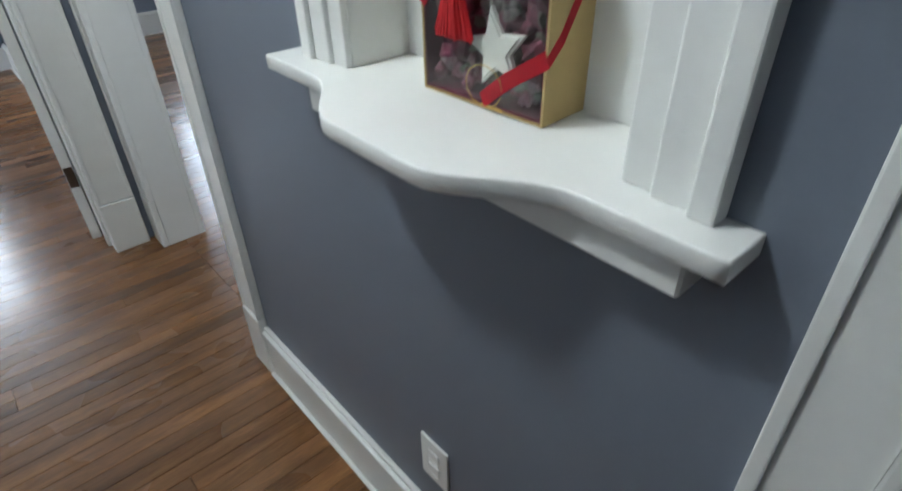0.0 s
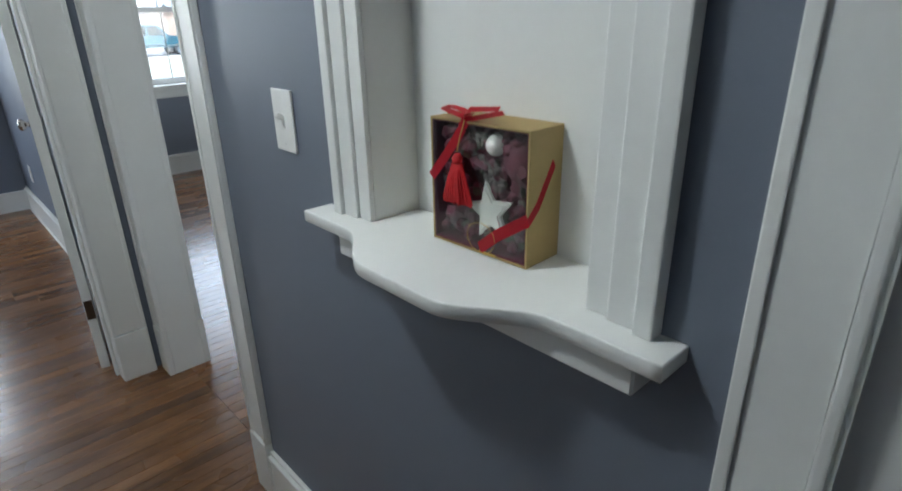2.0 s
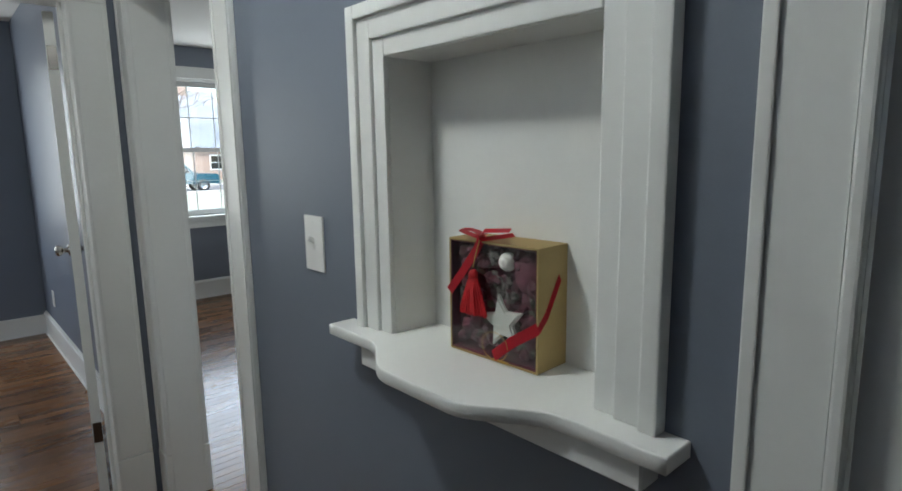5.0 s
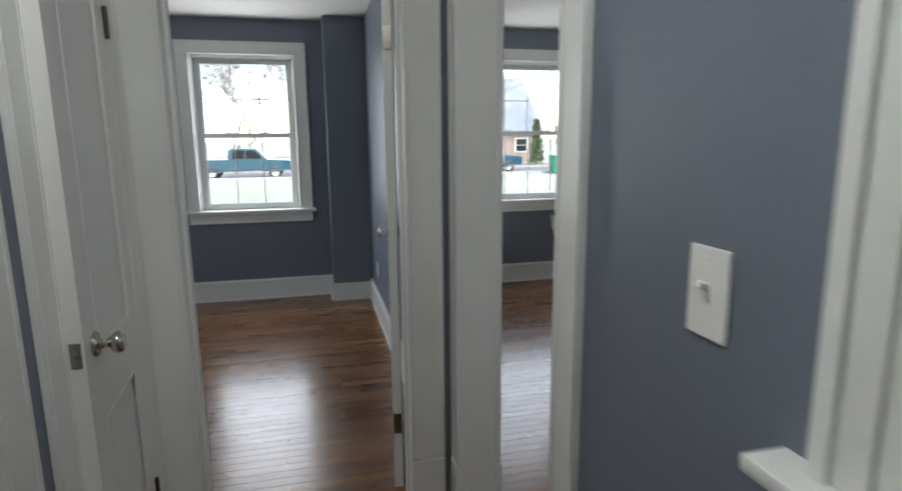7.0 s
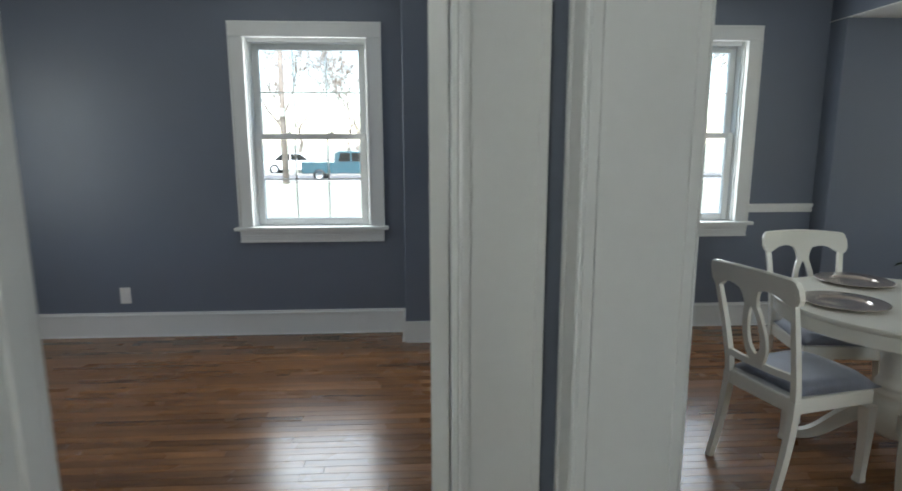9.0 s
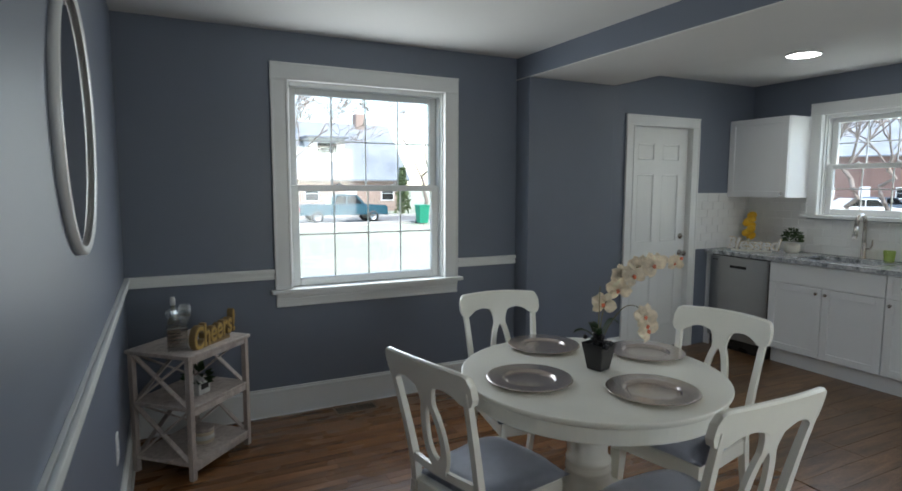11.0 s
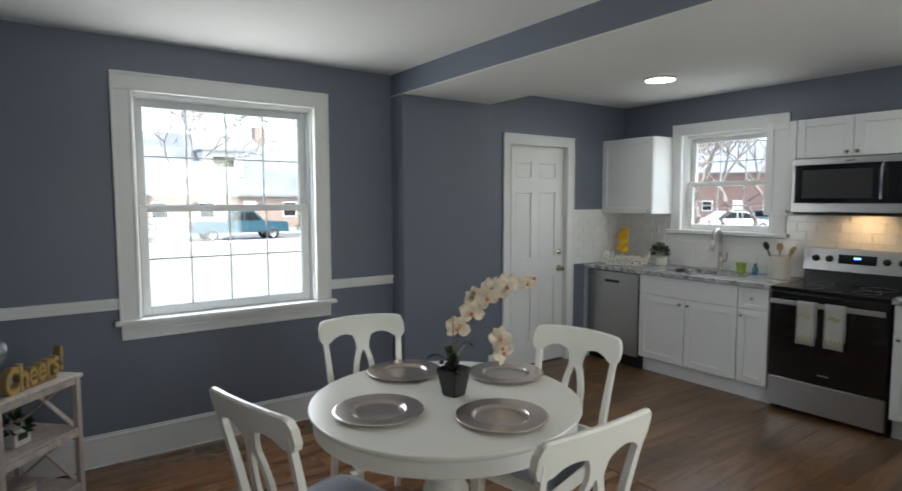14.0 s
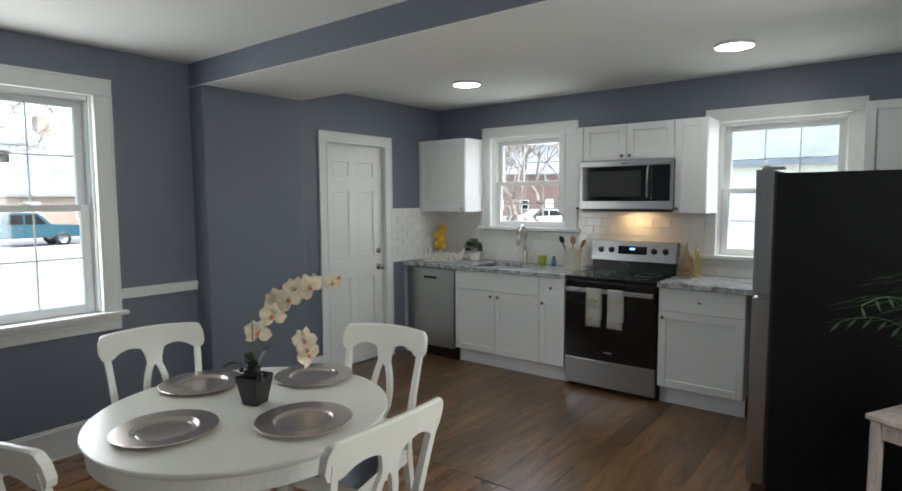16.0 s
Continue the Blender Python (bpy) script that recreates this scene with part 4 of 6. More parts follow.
# ---- dining area ----
def dining_chair():
    """Faces local +y; the back posts stand at y = 0."""
    ob = thing("dining_chair", pose(0, 0, 0), "cream lacquered dining chair with pierced splat and grey velvet seat", "chair", "chairs round the table")

    def lean(z):
        return -0.115 * max(0.0, (z - 0.44) / 0.53) ** 1.25

    def bow(u):
        return -0.028 * (1 - (u / 0.23) ** 2)
    for s in (-1, 1):
        pts, sz = [], []
        for k in range(9):
            z = 0.42 * k / 8
            f = 1 - z / 0.42
            pts.append((s * (0.178 + 0.006 * f), -0.075 * f ** 1.6 + 0.012, z))
            sz.append((0.026 + 0.005 * (1 - f), 0.030 + 0.008 * (1 - f)))
        part("back_leg", sweep(bmnew(), pts, sz), CREAM, ob)
        pts, sz = [], []
        for k in range(9):
            z = 0.42 + 0.475 * k / 8
            u = 0.178 + 0.026 * (k / 8) ** 1.4
            pts.append((s * u, lean(z) + 0.012, z))
            sz.append((0.028 - 0.004 * k / 8, 0.032 - 0.010 * k / 8))
        part("back_post", sweep(bmnew(), pts, sz), CREAM, ob)
        prof = [(0.017, 0), (0.019, 0.012), (0.016, 0.03), (0.020, 0.22), (0.024, 0.33), (0.025, 0.36)]
        part("front_leg", sweep(bmnew(), [(s * 0.195, 0.405 + 0.01 * math.sin(z * 9), z) for r, z in prof], [2 * r for r, z in prof]), CREAM, ob)
    # top rail with rounded ears and a scalloped lower edge
    bm, n, rows = bmnew(), 48, []
    for k in range(n + 1):
        u = -0.232 + 0.464 * k / n
        q = abs(u) / 0.232
        end = 0.034 * (1 - math.sqrt(max(0.0, 1 - max(0.0, (q - 0.88) / 0.12) ** 2)))
        top = 0.966 - 0.012 * q ** 2 - end
        dip = min(1.0, max(0.0, (q - 0.62) / 0.26))
        low = 0.852 + 0.026 * math.sin(min(1.0, max(0, (q - 0.10) / 0.66)) * math.pi) - 0.012 * (3 * dip * dip - 2 * dip ** 3) + end * 0.9
        ring = []
        for y, z in ((-0.014, low), (0.014, low), (0.014, top - 0.006), (0.006, top), (-0.006, top), (-0.014, top - 0.006)):
            ring.append(bm.verts.new((u, y + lean(z) + bow(u) + 0.020, z)))
        rows.append(ring)
    for a, b in zip(rows, rows[1:]):
        for k in range(6):
            bm.faces.new((a[k], a[(k + 1) % 6], b[(k + 1) % 6], b[k]))
    bm.faces.new(rows[0]), bm.faces.new(rows[-1])
    bmesh.ops.recalc_face_normals(bm, faces=bm.faces)
    part("top_rail", bm, CREAM, ob)
    # splat pierced by an oval
    bm, n = bmnew(), 36
    for s in (-1, 1):
        rings, hole = [], []
        for k in range(n + 1):
            f = k / n
            z = 0.522 + 0.346 * f
            e = (f - 0.46) / 0.30
            wi = 0.032 * math.sqrt(max(0.0, 1 - e * e)) * (1.0 - 0.30 * e)
            g = (f - 0.44) / 0.45
            wo = max(0.060 * math.sqrt(max(0.0, 1 - g * g)) * (1.0 - 0.22 * g), 0.033 + 0.020 * max(0.0, (f - 0.80) / 0.20) ** 2, 0.026 + 0.014 * max(0.0, 1 - f / 0.1))
            y = lean(z) - 0.006
            rings.append([bm.verts.new((s * a, y + b, z)) for a, b in ((wi, -0.009), (wo, -0.009), (wo, 0.009), (wi, 0.009))])
            hole.append(wi > 0)
        for k in range(n):
            a, b = rings[k], rings[k + 1]
            for j in range(4):
                if j < 3 or hole[k] or hole[k + 1]:
                    bm.faces.new((a[j], a[(j + 1) % 4], b[(j + 1) % 4], b[j]))
    bmesh.ops.remove_doubles(bm, verts=bm.verts, dist=0.0002)
    bmesh.ops.recalc_face_normals(bm, faces=bm.faces)
    part("splat", bm, CREAM, ob, "pierced oval splat")
    part("lower_rail", sweep(bmnew(), [(u, lean(0.522) + bow(u) + 0.022, 0.522) for u in (-0.18, -0.1, 0, 0.1, 0.18)], [(0.018, 0.030)] * 5), CREAM, ob)
    ap = bmnew()
    prism(ap, [(-0.20, 0.425), (0.20, 0.425), (0.185, 0.0), (-0.185, 0.0)], 0.365, 0.432, "xy", 0.004)
    part("seat_frame", ap, CREAM, ob)
    bm, rows, n = bmnew(), [], 14
    for j in range(n + 1):
        v = j / n
        y = 0.018 + 0.430 * v
        hw = 0.180 + 0.038 * v
        row = []
        for i in range(n + 1):
            u = 2 * i / n - 1
            e = min(1.0, 4.5 * max(0.0, 1 - (abs(u) ** 5 + abs(2 * v - 1) ** 5) ** 0.2) + 0.02)
            row.append(bm.verts.new((u * hw, y, 0.440 + 0.046 * math.sin(e * math.pi / 2) ** 0.7 + 0.006 * (1 - u * u))))
        rows.append(row)
    for a, b in zip(rows, rows[1:]):
        for i in range(n):
            bm.faces.new((a[i], a[i + 1], b[i + 1], b[i]))
    bmesh.ops.solidify(bm, geom=bm.faces[:], thickness=0.014)
    part("seat", bm, FABRIC, ob, "padded grey-blue velvet seat", True)
    return ob


master = dining_chair()
master.matrix_world = pose(2.429, 5.206, 0.0145, 0, 0, -75.6)
copy_thing(master, pose(3.194, 6.035, 0.0145, 0, 0, 171.8))
copy_thing(master, pose(3.810, 5.218, 0.0145, 0, 0, 100.8))
copy_thing(master, pose(3.082, 4.508, 0.0145, 0, 0, -0.3))


def dining_table():
    ob = thing("dining_table", pose(3.20, 5.335, 0.0145), "round cream lacquered pedestal dining table", "table")
    R, z = 0.566, 0.745
    part("tabletop", lathe(bmnew(), [(0, z - 0.026), (R - 0.012, z - 0.026), (R - 0.006, z - 0.020), (R - 0.004, z - 0.012), (R, z - 0.010), (R, z - 0.004), (R - 0.002, z - 0.001), (R - 0.006, z), (0, z)], 96), CREAM, ob)
    part("apron", lathe(bmnew(), [(R - 0.05, z - 0.088), (R - 0.020, z - 0.088), (R - 0.018, z - 0.084), (R - 0.018, z - 0.0265), (R - 0.05, z - 0.0265)], 96), CREAM, ob)
    prof = [(0, 0.10), (0.075, 0.10), (0.095, 0.115), (0.115, 0.14), (0.118, 0.22), (0.105, 0.27), (0.092, 0.295), (0.100, 0.305), (0.100, 0.320), (0.090, 0.330), (0.099, 0.342), (0.099, 0.356), (0.086, 0.37), (0.082, 0.40), (0.088, 0.52), (0.096, 0.60), (0.104, 0.64), (0.130, 0.655), (0.130, 0.66), (0, 0.66)]
    part("pedestal", lathe(bmnew(), prof, 32), CREAM, ob, "turned pedestal", True)
    part("cross_plate", one_box(-0.30, 0.30, -0.06, 0.06, 0.66, 0.718, 0.003), CREAM, ob)
    for k in range(4):
        a = math.pi / 4 + k * math.pi / 2 + 0.35
        pts, sz = [], []
        for j in range(11):
            f = j / 10
            r = 0.08 + 0.34 * f
            zz = 0.20 - 0.165 * (3 * f * f - 2 * f ** 3) + 0.012 * math.sin(f * math.pi * 2)
            pts.append((r * math.cos(a), r * math.sin(a), zz))
            sz.append((0.052 - 0.012 * f, 0.085 - 0.048 * f))
        pts.append((0.44 * math.cos(a), 0.44 * math.sin(a), 0.022))
        sz.append((0.046, 0.044))
        part("foot", sweep(bmnew(), pts, sz), CREAM, ob, "scrolled foot")
    return ob


dining_table()
TOPZ = 0.7595


def charger(x, y):
    ob = thing("charger_plate", pose(x, y, TOPZ), "round pewter-coloured charger plate on the table", "plate", "charger plates")
    prof = [(0, 0.003), (0.100, 0.003), (0.104, 0.0038), (0.109, 0.0125), (0.112, 0.0148), (0.117, 0.0140), (0.168, 0.0180), (0.177, 0.0168), (0.179, 0.0150), (0.174, 0.0130), (0.115, 0.008), (0.104, 0.0), (0, 0.0)]
    part("dish", lathe(bmnew(), prof, 56), CHARGER, ob, "", True)
    part("ridge", lathe(bmnew(), [(0.090, 0.003), (0.093, 0.0048), (0.096, 0.003)], 56), CHARGER, ob, "", True)


for x, y in ((2.887, 5.348), (3.242, 5.020), (3.241, 5.742), (3.618, 5.430)):
    charger(x, y)


def orchid():
    ob = thing("orchid", pose(3.250, 5.345, TOPZ), "artificial cream orchid in a tapered black pot", "potted plant")
    pb, a0 = bmnew(), math.pi / 4
    rings = []
    for r, z in ((0.040, 0), (0.062, 0.120), (0.055, 0.120), (0.052, 0.106)):
        rings.append([pb.verts.new((r * 1.25 * math.cos(a0 + k * math.pi / 2 + 0.25), r * 1.25 * math.sin(a0 + k * math.pi / 2 + 0.25), z)) for k in range(4)])
    for a, b in zip(rings, rings[1:]):
        for k in range(4):
            pb.faces.new((a[k], a[(k + 1) % 4], b[(k + 1) % 4], b[k]))
    pb.faces.new(rings[0][::-1]), pb.faces.new(rings[-1])
    bmesh.ops.bevel(pb, geom=pb.edges[:], offset=0.003, segments=2, affect="EDGES")
    part("pot", pb, BLACKPOT, ob, "tapered square black pot")
    mo, rn = bmnew(), random.Random(8)
    for k in range(26):
        bmesh.ops.create_icosphere(mo, subdivisions=1, radius=rn.uniform(0.012, 0.02), matrix=Matrix.Translation((rn.gauss(0, 0.025), rn.gauss(0, 0.025), 0.112 + rn.uniform(0, 0.045))))
    part("moss", mo, BLACKPOT, ob, "dark moss", True)["kind"] = "stuff"
    D = Vector((0.96, -0.27, 0))

    def leaf_bm(direction, length, width, rise):
        bm, rows = bmnew(), []
        side = Vector((-direction[1], direction[0], 0))
        for k in range(9):
            f = k / 8
            c = Vector(direction) * length * f + Vector((0, 0, 0.118 + rise * math.sin(f * 2.2)))
            wd = width * math.sin(math.pi * min(1, 0.12 + 0.88 * f)) ** 0.7
            rows.append([bm.verts.new(c - side * wd + Vector((0, 0, 0.006))), bm.verts.new(c), bm.verts.new(c + side * wd + Vector((0, 0, 0.006)))])
        for a, b in zip(rows, rows[1:]):
            bm.faces.new((a[0], a[1], b[1], b[0])), bm.faces.new((a[1], a[2], b[2], b[1]))
        bmesh.ops.solidify(bm, geom=bm.faces[:], thickness=0.002)
        return bm
    for ang, ln, rs in ((-140, 0.10, 0.08), (-15, 0.09, 0.10), (75, 0.11, 0.07), (165, 0.12, 0.06)):
        d = Vector((math.cos(radians(ang)), math.sin(radians(ang)), 0))
        part("leaf", leaf_bm(d, ln, 0.020, rs), LEAF, ob, "", True)

    def arc(pts, n=24):
        P = [Vector(p) for p in pts]
        out = []
        for k in range(n + 1):
            f = k / n * (len(P) - 1)
            i = min(int(f), len(P) - 2)
            t = f - i
            p0, p1, p2, p3 = P[max(i - 1, 0)], P[i], P[i + 1], P[min(i + 2, len(P) - 1)]
            out.append(0.5 * (2 * p1 + (p2 - p0) * t + (2 * p0 - 5 * p1 + 4 * p2 - p3) * t * t + (3 * p1 - p0 - 3 * p2 + p3) * t ** 3))
        return out
    main = arc([(0, 0, 0.11), D * 0.012 + Vector((0, 0, 0.24)), D * 0.05 + Vector((0, 0, 0.34)), D * 0.15 + Vector((0, 0, 0.437)), D * 0.27 + Vector((0, 0, 0.475)), D * 0.385 + Vector((0, 0, 0.478))])
    side = arc([(0.01, 0, 0.11), D * 0.05 + Vector((0, 0, 0.20)), D * 0.12 + Vector((0, 0, 0.275)), D * 0.19 + Vector((0, 0, 0.265)), D * 0.215 + Vector((0, 0, 0.20)), D * 0.21 + Vector((0, 0, 0.15))])
    part("stem", sweep(bmnew(), main, [0.005 - 0.003 * k / 24 for k in range(25)], 6), STEM, ob)
    part("stem", sweep(bmnew(), side, [0.005 - 0.003 * k / 24 for k in range(25)], 6), STEM, ob)
    part("stake", sweep(bmnew(), [(-0.006, 0, 0.11), (-0.002, 0, 0.37)], [0.005, 0.004], 6), STEM, ob)
    rf = random.Random(4)

    def blossom(p, face, s):
        fl = bmnew()
        q = Vector(face).to_track_quat("Z", "Y").to_matrix().to_4x4()
        M = Matrix.Translation(p) @ q @ pose(0, 0, 0, 0, 0, rf.uniform(-25, 25))
        for k, (wd, ln) in enumerate(((0.92, 0.86), (0.56, 0.88), (0.56, 0.88), (0.92, 0.86), (0.56, 0.92))):
            a = {0: 0.15, 1: 2.2, 2: 4.08, 3: 2.99, 4: 1.571}[k] + rf.uniform(-0.1, 0.1)
            rows = []
            for j in range(6):
                f = j / 5
                w = wd * s * 0.5 * math.sin(math.pi * min(1, 0.08 + f * 0.92)) ** 0.6
                r = s * ln * f
                zc = s * (0.18 * math.sin(f * 2.6) - 0.12 * f)
                c, si = math.cos(a), math.sin(a)
                rows.append([fl.verts.new(M @ Vector((r * c - e * w * si, r * si + e * w * c, zc + 0.10 * s * abs(e) * f))) for e in (-1, 0, 1)])
            for A, B in zip(rows, rows[1:]):
                fl.faces.new((A[0], A[1], B[1], B[0])), fl.faces.new((A[1], A[2], B[2], B[1]))
        bmesh.ops.solidify(fl, geom=fl.faces[:], thickness=0.0012)
        b = part("blossom", fl, PETAL, ob, "cream petals", True)
        lip = bmnew()
        for dx, dy, r in ((0, -0.14, 0.11), (-0.07, -0.05, 0.07), (0.07, -0.05, 0.07), (0, 0.03, 0.05)):
            bmesh.ops.create_icosphere(lip, subdivisions=1, radius=r * s, matrix=M @ Matrix.Translation((dx * s, dy * s, 0.14 * s)) @ Matrix.Diagonal((1, 1, 1.4, 1)))
        part("lip", lip, BLUSH, b, "coral centre", True)
    for k, f in enumerate((0.36, 0.46, 0.55, 0.61, 0.70, 0.77, 0.87, 0.93, 0.98)):
        p = main[int(f * 24)]
        blossom(p + Vector((rf.uniform(-0.01, 0.01), -0.016 if k % 2 else 0.012, rf.uniform(-0.02, 0.0))), (-0.6 + rf.uniform(-0.45, 0.45), -0.75, rf.uniform(-0.25, 0.4)), 0.068 - 0.026 * f * (f > 0.8))
    for k, f in enumerate((0.74, 0.84, 0.93)):
        blossom(side[int(f * 24)] + Vector((0.004 * k, -0.012, 0)), (-0.4 + 0.2 * k, -0.85, 0.0), 0.066)
    bud = bmnew()
    for j in (22, 23, 24):
        bmesh.ops.create_icosphere(bud, subdivisions=2, radius=0.008, matrix=Matrix.Translation(main[j] + Vector((0, 0, 0.006 * (j - 23)))))
    part("bud", bud, BLUSH, ob, "", True)


orchid()


def corner_shelf():
    """Three-tier stand with crossed braces; local x along its front, y towards the corner."""
    u = Vector((0.33, 0.347, 0)).normalized()
    ob = thing("shelf_stand", Matrix.Translation((1.639, 6.571, 0.0145)) @ pose(0, 0, 0, 0, 0, math.degrees(math.atan2(u.y, u.x))), "whitewashed wooden three-tier shelf stand with crossed sides", "shelf")
    W, Dp, Hh, s = 0.505, 0.42, 0.675, 0.030
    for x in (0.01, W - s - 0.01):
        for y in (0.01, Dp - s - 0.01):
            part("leg", one_box(x, x + s, y, y + s, 0, Hh - 0.02, 0.002), GREYWOOD, ob)
    part("top_board", one_box(0, W, 0, Dp, Hh - 0.02, Hh, 0.003), GREYWOOD, ob)
    for z in (0.075, 0.375):
        part("shelf_board", one_box(0.012, W - 0.012, 0.012, Dp - 0.012, z, z + 0.018, 0.002), GREYWOOD, ob)
        part("shelf_lip", one_box(s + 0.01, W - s - 0.01, 0.012, 0.026, z - 0.03, z, 0.002), GREYWOOD, ob)
    part("top_rail", one_box(s + 0.01, W - s - 0.01, 0.012, 0.026, Hh - 0.05, Hh - 0.02, 0.002), GREYWOOD, ob)
    for x in (0.018, W - 0.036):
        for z0, z1 in ((0.095, 0.372), (0.395, 0.650)):
            for k in (0, 1):
                ya, yb = (s + 0.01, Dp - s - 0.01) if k == 0 else (Dp - s - 0.01, s + 0.01)
                part("brace", sweep(bmnew(), [(x + 0.004 + 0.008 * k, ya, z0), (x + 0.004 + 0.008 * k, yb, z1)], [(0.008, 0.026)] * 2, 4, Vector((1, 0, 0))), GREYWOOD, ob)
    for k in (0, 1):
        for z0, z1 in ((0.095, 0.372), (0.395, 0.650)):
            xa, xb = (s + 0.01, W - s - 0.01) if k == 0 else (W - s - 0.01, s + 0.01)
            part("back_brace", sweep(bmnew(), [(xa, Dp - 0.03 + 0.009 * k, z0), (xb, Dp - 0.03 + 0.009 * k, z1)], [(0.026, 0.008)] * 2), GREYWOOD, ob)
    return ob


stand = corner_shelf()
SM = stand.matrix_world.copy()


def on_shelf(x, y, z, rz=0):
    return SM @ pose(x, y, z, 0, 0, rz)


def glass_thing(name, m, prof, label, category, mm=CRYSTAL, n=28):
    ob = thing(name, m, label, category)
    part("vessel", lathe(bmnew(), prof, n), mm, ob, "", n > 8)
    return ob


dec = glass_thing("decanter", on_shelf(0.115, 0.17, 0.675), [(0, 0), (0.066, 0), (0.073, 0.006), (0.073, 0.118), (0.066, 0.128), (0.026, 0.134), (0.022, 0.150), (0.032, 0.158), (0.030, 0.158), (0.019, 0.150), (0.022, 0.137), (0.062, 0.124), (0.068, 0.116), (0.068, 0.018), (0, 0.018)], "square cut-glass decanter on the shelf stand", "decanter", n=4)
part("stopper", lathe(bmnew(), [(0, 0.15), (0.014, 0.15), (0.018, 0.165), (0.052, 0.180), (0.056, 0.200), (0.050, 0.210), (0, 0.212)], 10), CRYSTAL, dec, "faceted glass stopper")
bt = glass_thing("bottle", on_shelf(0.20, 0.27, 0.675), [(0, 0), (0.030, 0), (0.032, 0.01), (0.032, 0.12), (0.012, 0.165), (0.011, 0.215), (0, 0.215)], "small dark green glass bottle with a pale cap", "bottle", MOSS)
part("cap", lathe(bmnew(), [(0, 0.215), (0.014, 0.215), (0.014, 0.245), (0.010, 0.26), (0, 0.262)], 16), LINEN, bt, "pale cap", True)
glass_thing("wine_glass", on_shelf(0.285, 0.27, 0.675), [(0, 0), (0.034, 0), (0.034, 0.002), (0.005, 0.006), (0.004, 0.085), (0.020, 0.105), (0.038, 0.140), (0.036, 0.200), (0.0345, 0.200), (0.036, 0.140), (0.018, 0.108), (0, 0.100)], "clear stemmed wine glass on the shelf stand", "glass")


cs = thing("word_sign", on_shelf(0.275, 0.055, 0.675, 2), "thick gold script table sign reading Cheers!", "sign")
part("block", one_box(-0.125, 0.125, 0, 0.034, 0, 0.020, 0.004, 2), OLDGOLD, cs)
CURL = pose(0, 0.017, 0.018, 90, 0, 0) @ Matrix.Rotation(radians(7), 4, "Z") @ Matrix.Diagonal((0.66, 1.0, 1.0, 1.0))
text_part("Cheers!", 0.165, 0.015, CURL, OLDGOLD, cs, "letter_body", 0.22, 0.006)
text_part("Cheers!", 0.165, 0.003, Matrix.Translation((0, -0.016, 0)) @ CURL, GOLD, cs, "lettering", 0.22, 0.002)


def leafy(ob, n, r, h, size, m, seed, z0, flat=0.7):
    rn = random.Random(seed)
    for k in range(n):
        a, b = rn.uniform(0, 6.28), math.acos(rn.uniform(-0.2, 1))
        d = Vector((math.sin(b) * math.cos(a), math.sin(b) * math.sin(a), math.cos(b)))
        c = Vector((d.x * r, d.y * r, z0 + d.z * h)) * rn.uniform(0.75, 1.05)
        c.z = max(c.z, z0 - 0.01)
        side = d.cross(Vector((0, 0, 1)) if abs(d.z) < 0.9 else Vector((1, 0, 0))).normalized()
        up = side.cross(d)
        bm = bmnew()
        L = size * rn.uniform(0.7, 1.2)
        vs = [bm.verts.new(c + d * (f * L) + (side * math.cos(a) + up * math.sin(a)) * (w * L)) for f, w in ((0, 0), (0.4, 0.28), (1, 0), (0.4, -0.28))]
        bm.faces.new(vs)
        bmesh.ops.solidify(bm, geom=bm.faces[:], thickness=0.001)
        part("leaf", bm, m, ob)


tin = thing("potted_plant", on_shelf(0.23, 0.15, 0.393), "leafy succulent in a pale striped square tin", "potted plant")
part("tin", one_box(-0.045, 0.045, -0.045, 0.045, 0, 0.085, 0.006, 2), LINEN, tin)
part("tin_label", one_box(-0.028, 0.028, -0.0465, -0.045, 0.03, 0.062), RUBBER, tin, "dark printed label")
leafy(tin, 46, 0.05, 0.055, 0.05, LEAF, 3, 0.09)
cj = thing("candle_jar", on_shelf(0.27, 0.16, 0.093), "round beige candle jar with a wooden lid", "candle")
part("jar", lathe(bmnew(), [(0, 0), (0.050, 0), (0.054, 0.006), (0.054, 0.062), (0.050, 0.068), (0, 0.068)], 28), CANDLE, cj, "", True)
part("lid", lathe(bmnew(), [(0, 0.068), (0.056, 0.068), (0.056, 0.084), (0.052, 0.088), (0, 0.088)], 28), GREYWOOD, cj, "pale wooden lid", True)
part("band", lathe(bmnew(), [(0.0545, 0.022), (0.0552, 0.022), (0.0552, 0.048), (0.0545, 0.048)], 28), LINEN, cj, "paper band", True)


def round_mirror():
    ob = thing("wall_mirror", pose(1.33, 5.45, 1.74, 0, 0, 90), "round wall mirror in a thin pale frame", "mirror")
    R = 0.385
    part("frame", lathe(bmnew(), [(R - 0.025, 0), (R, 0), (R, 0.022), (R - 0.010, 0.026), (R - 0.025, 0.020)], 64, pose(0, 0, 0, 90, 0, 0)), PLASTIC, ob, "pale rounded frame", True)
    part("glass", lathe(bmnew(), [(R - 0.024, 0.004), (R - 0.024, 0.010), (0, 0.010)], 64, pose(0, 0, 0, 90, 0, 0)), MIRROR, ob, "mirror glass")


round_mirror()


# ---- kitchen; cabinets: local x runs along the east wall to the south, y into the wall ----
FRONT = 6.31


def at_wall(y, z=KZ, x=FRONT):
    return pose(x, y, z, 0, 0, -90)


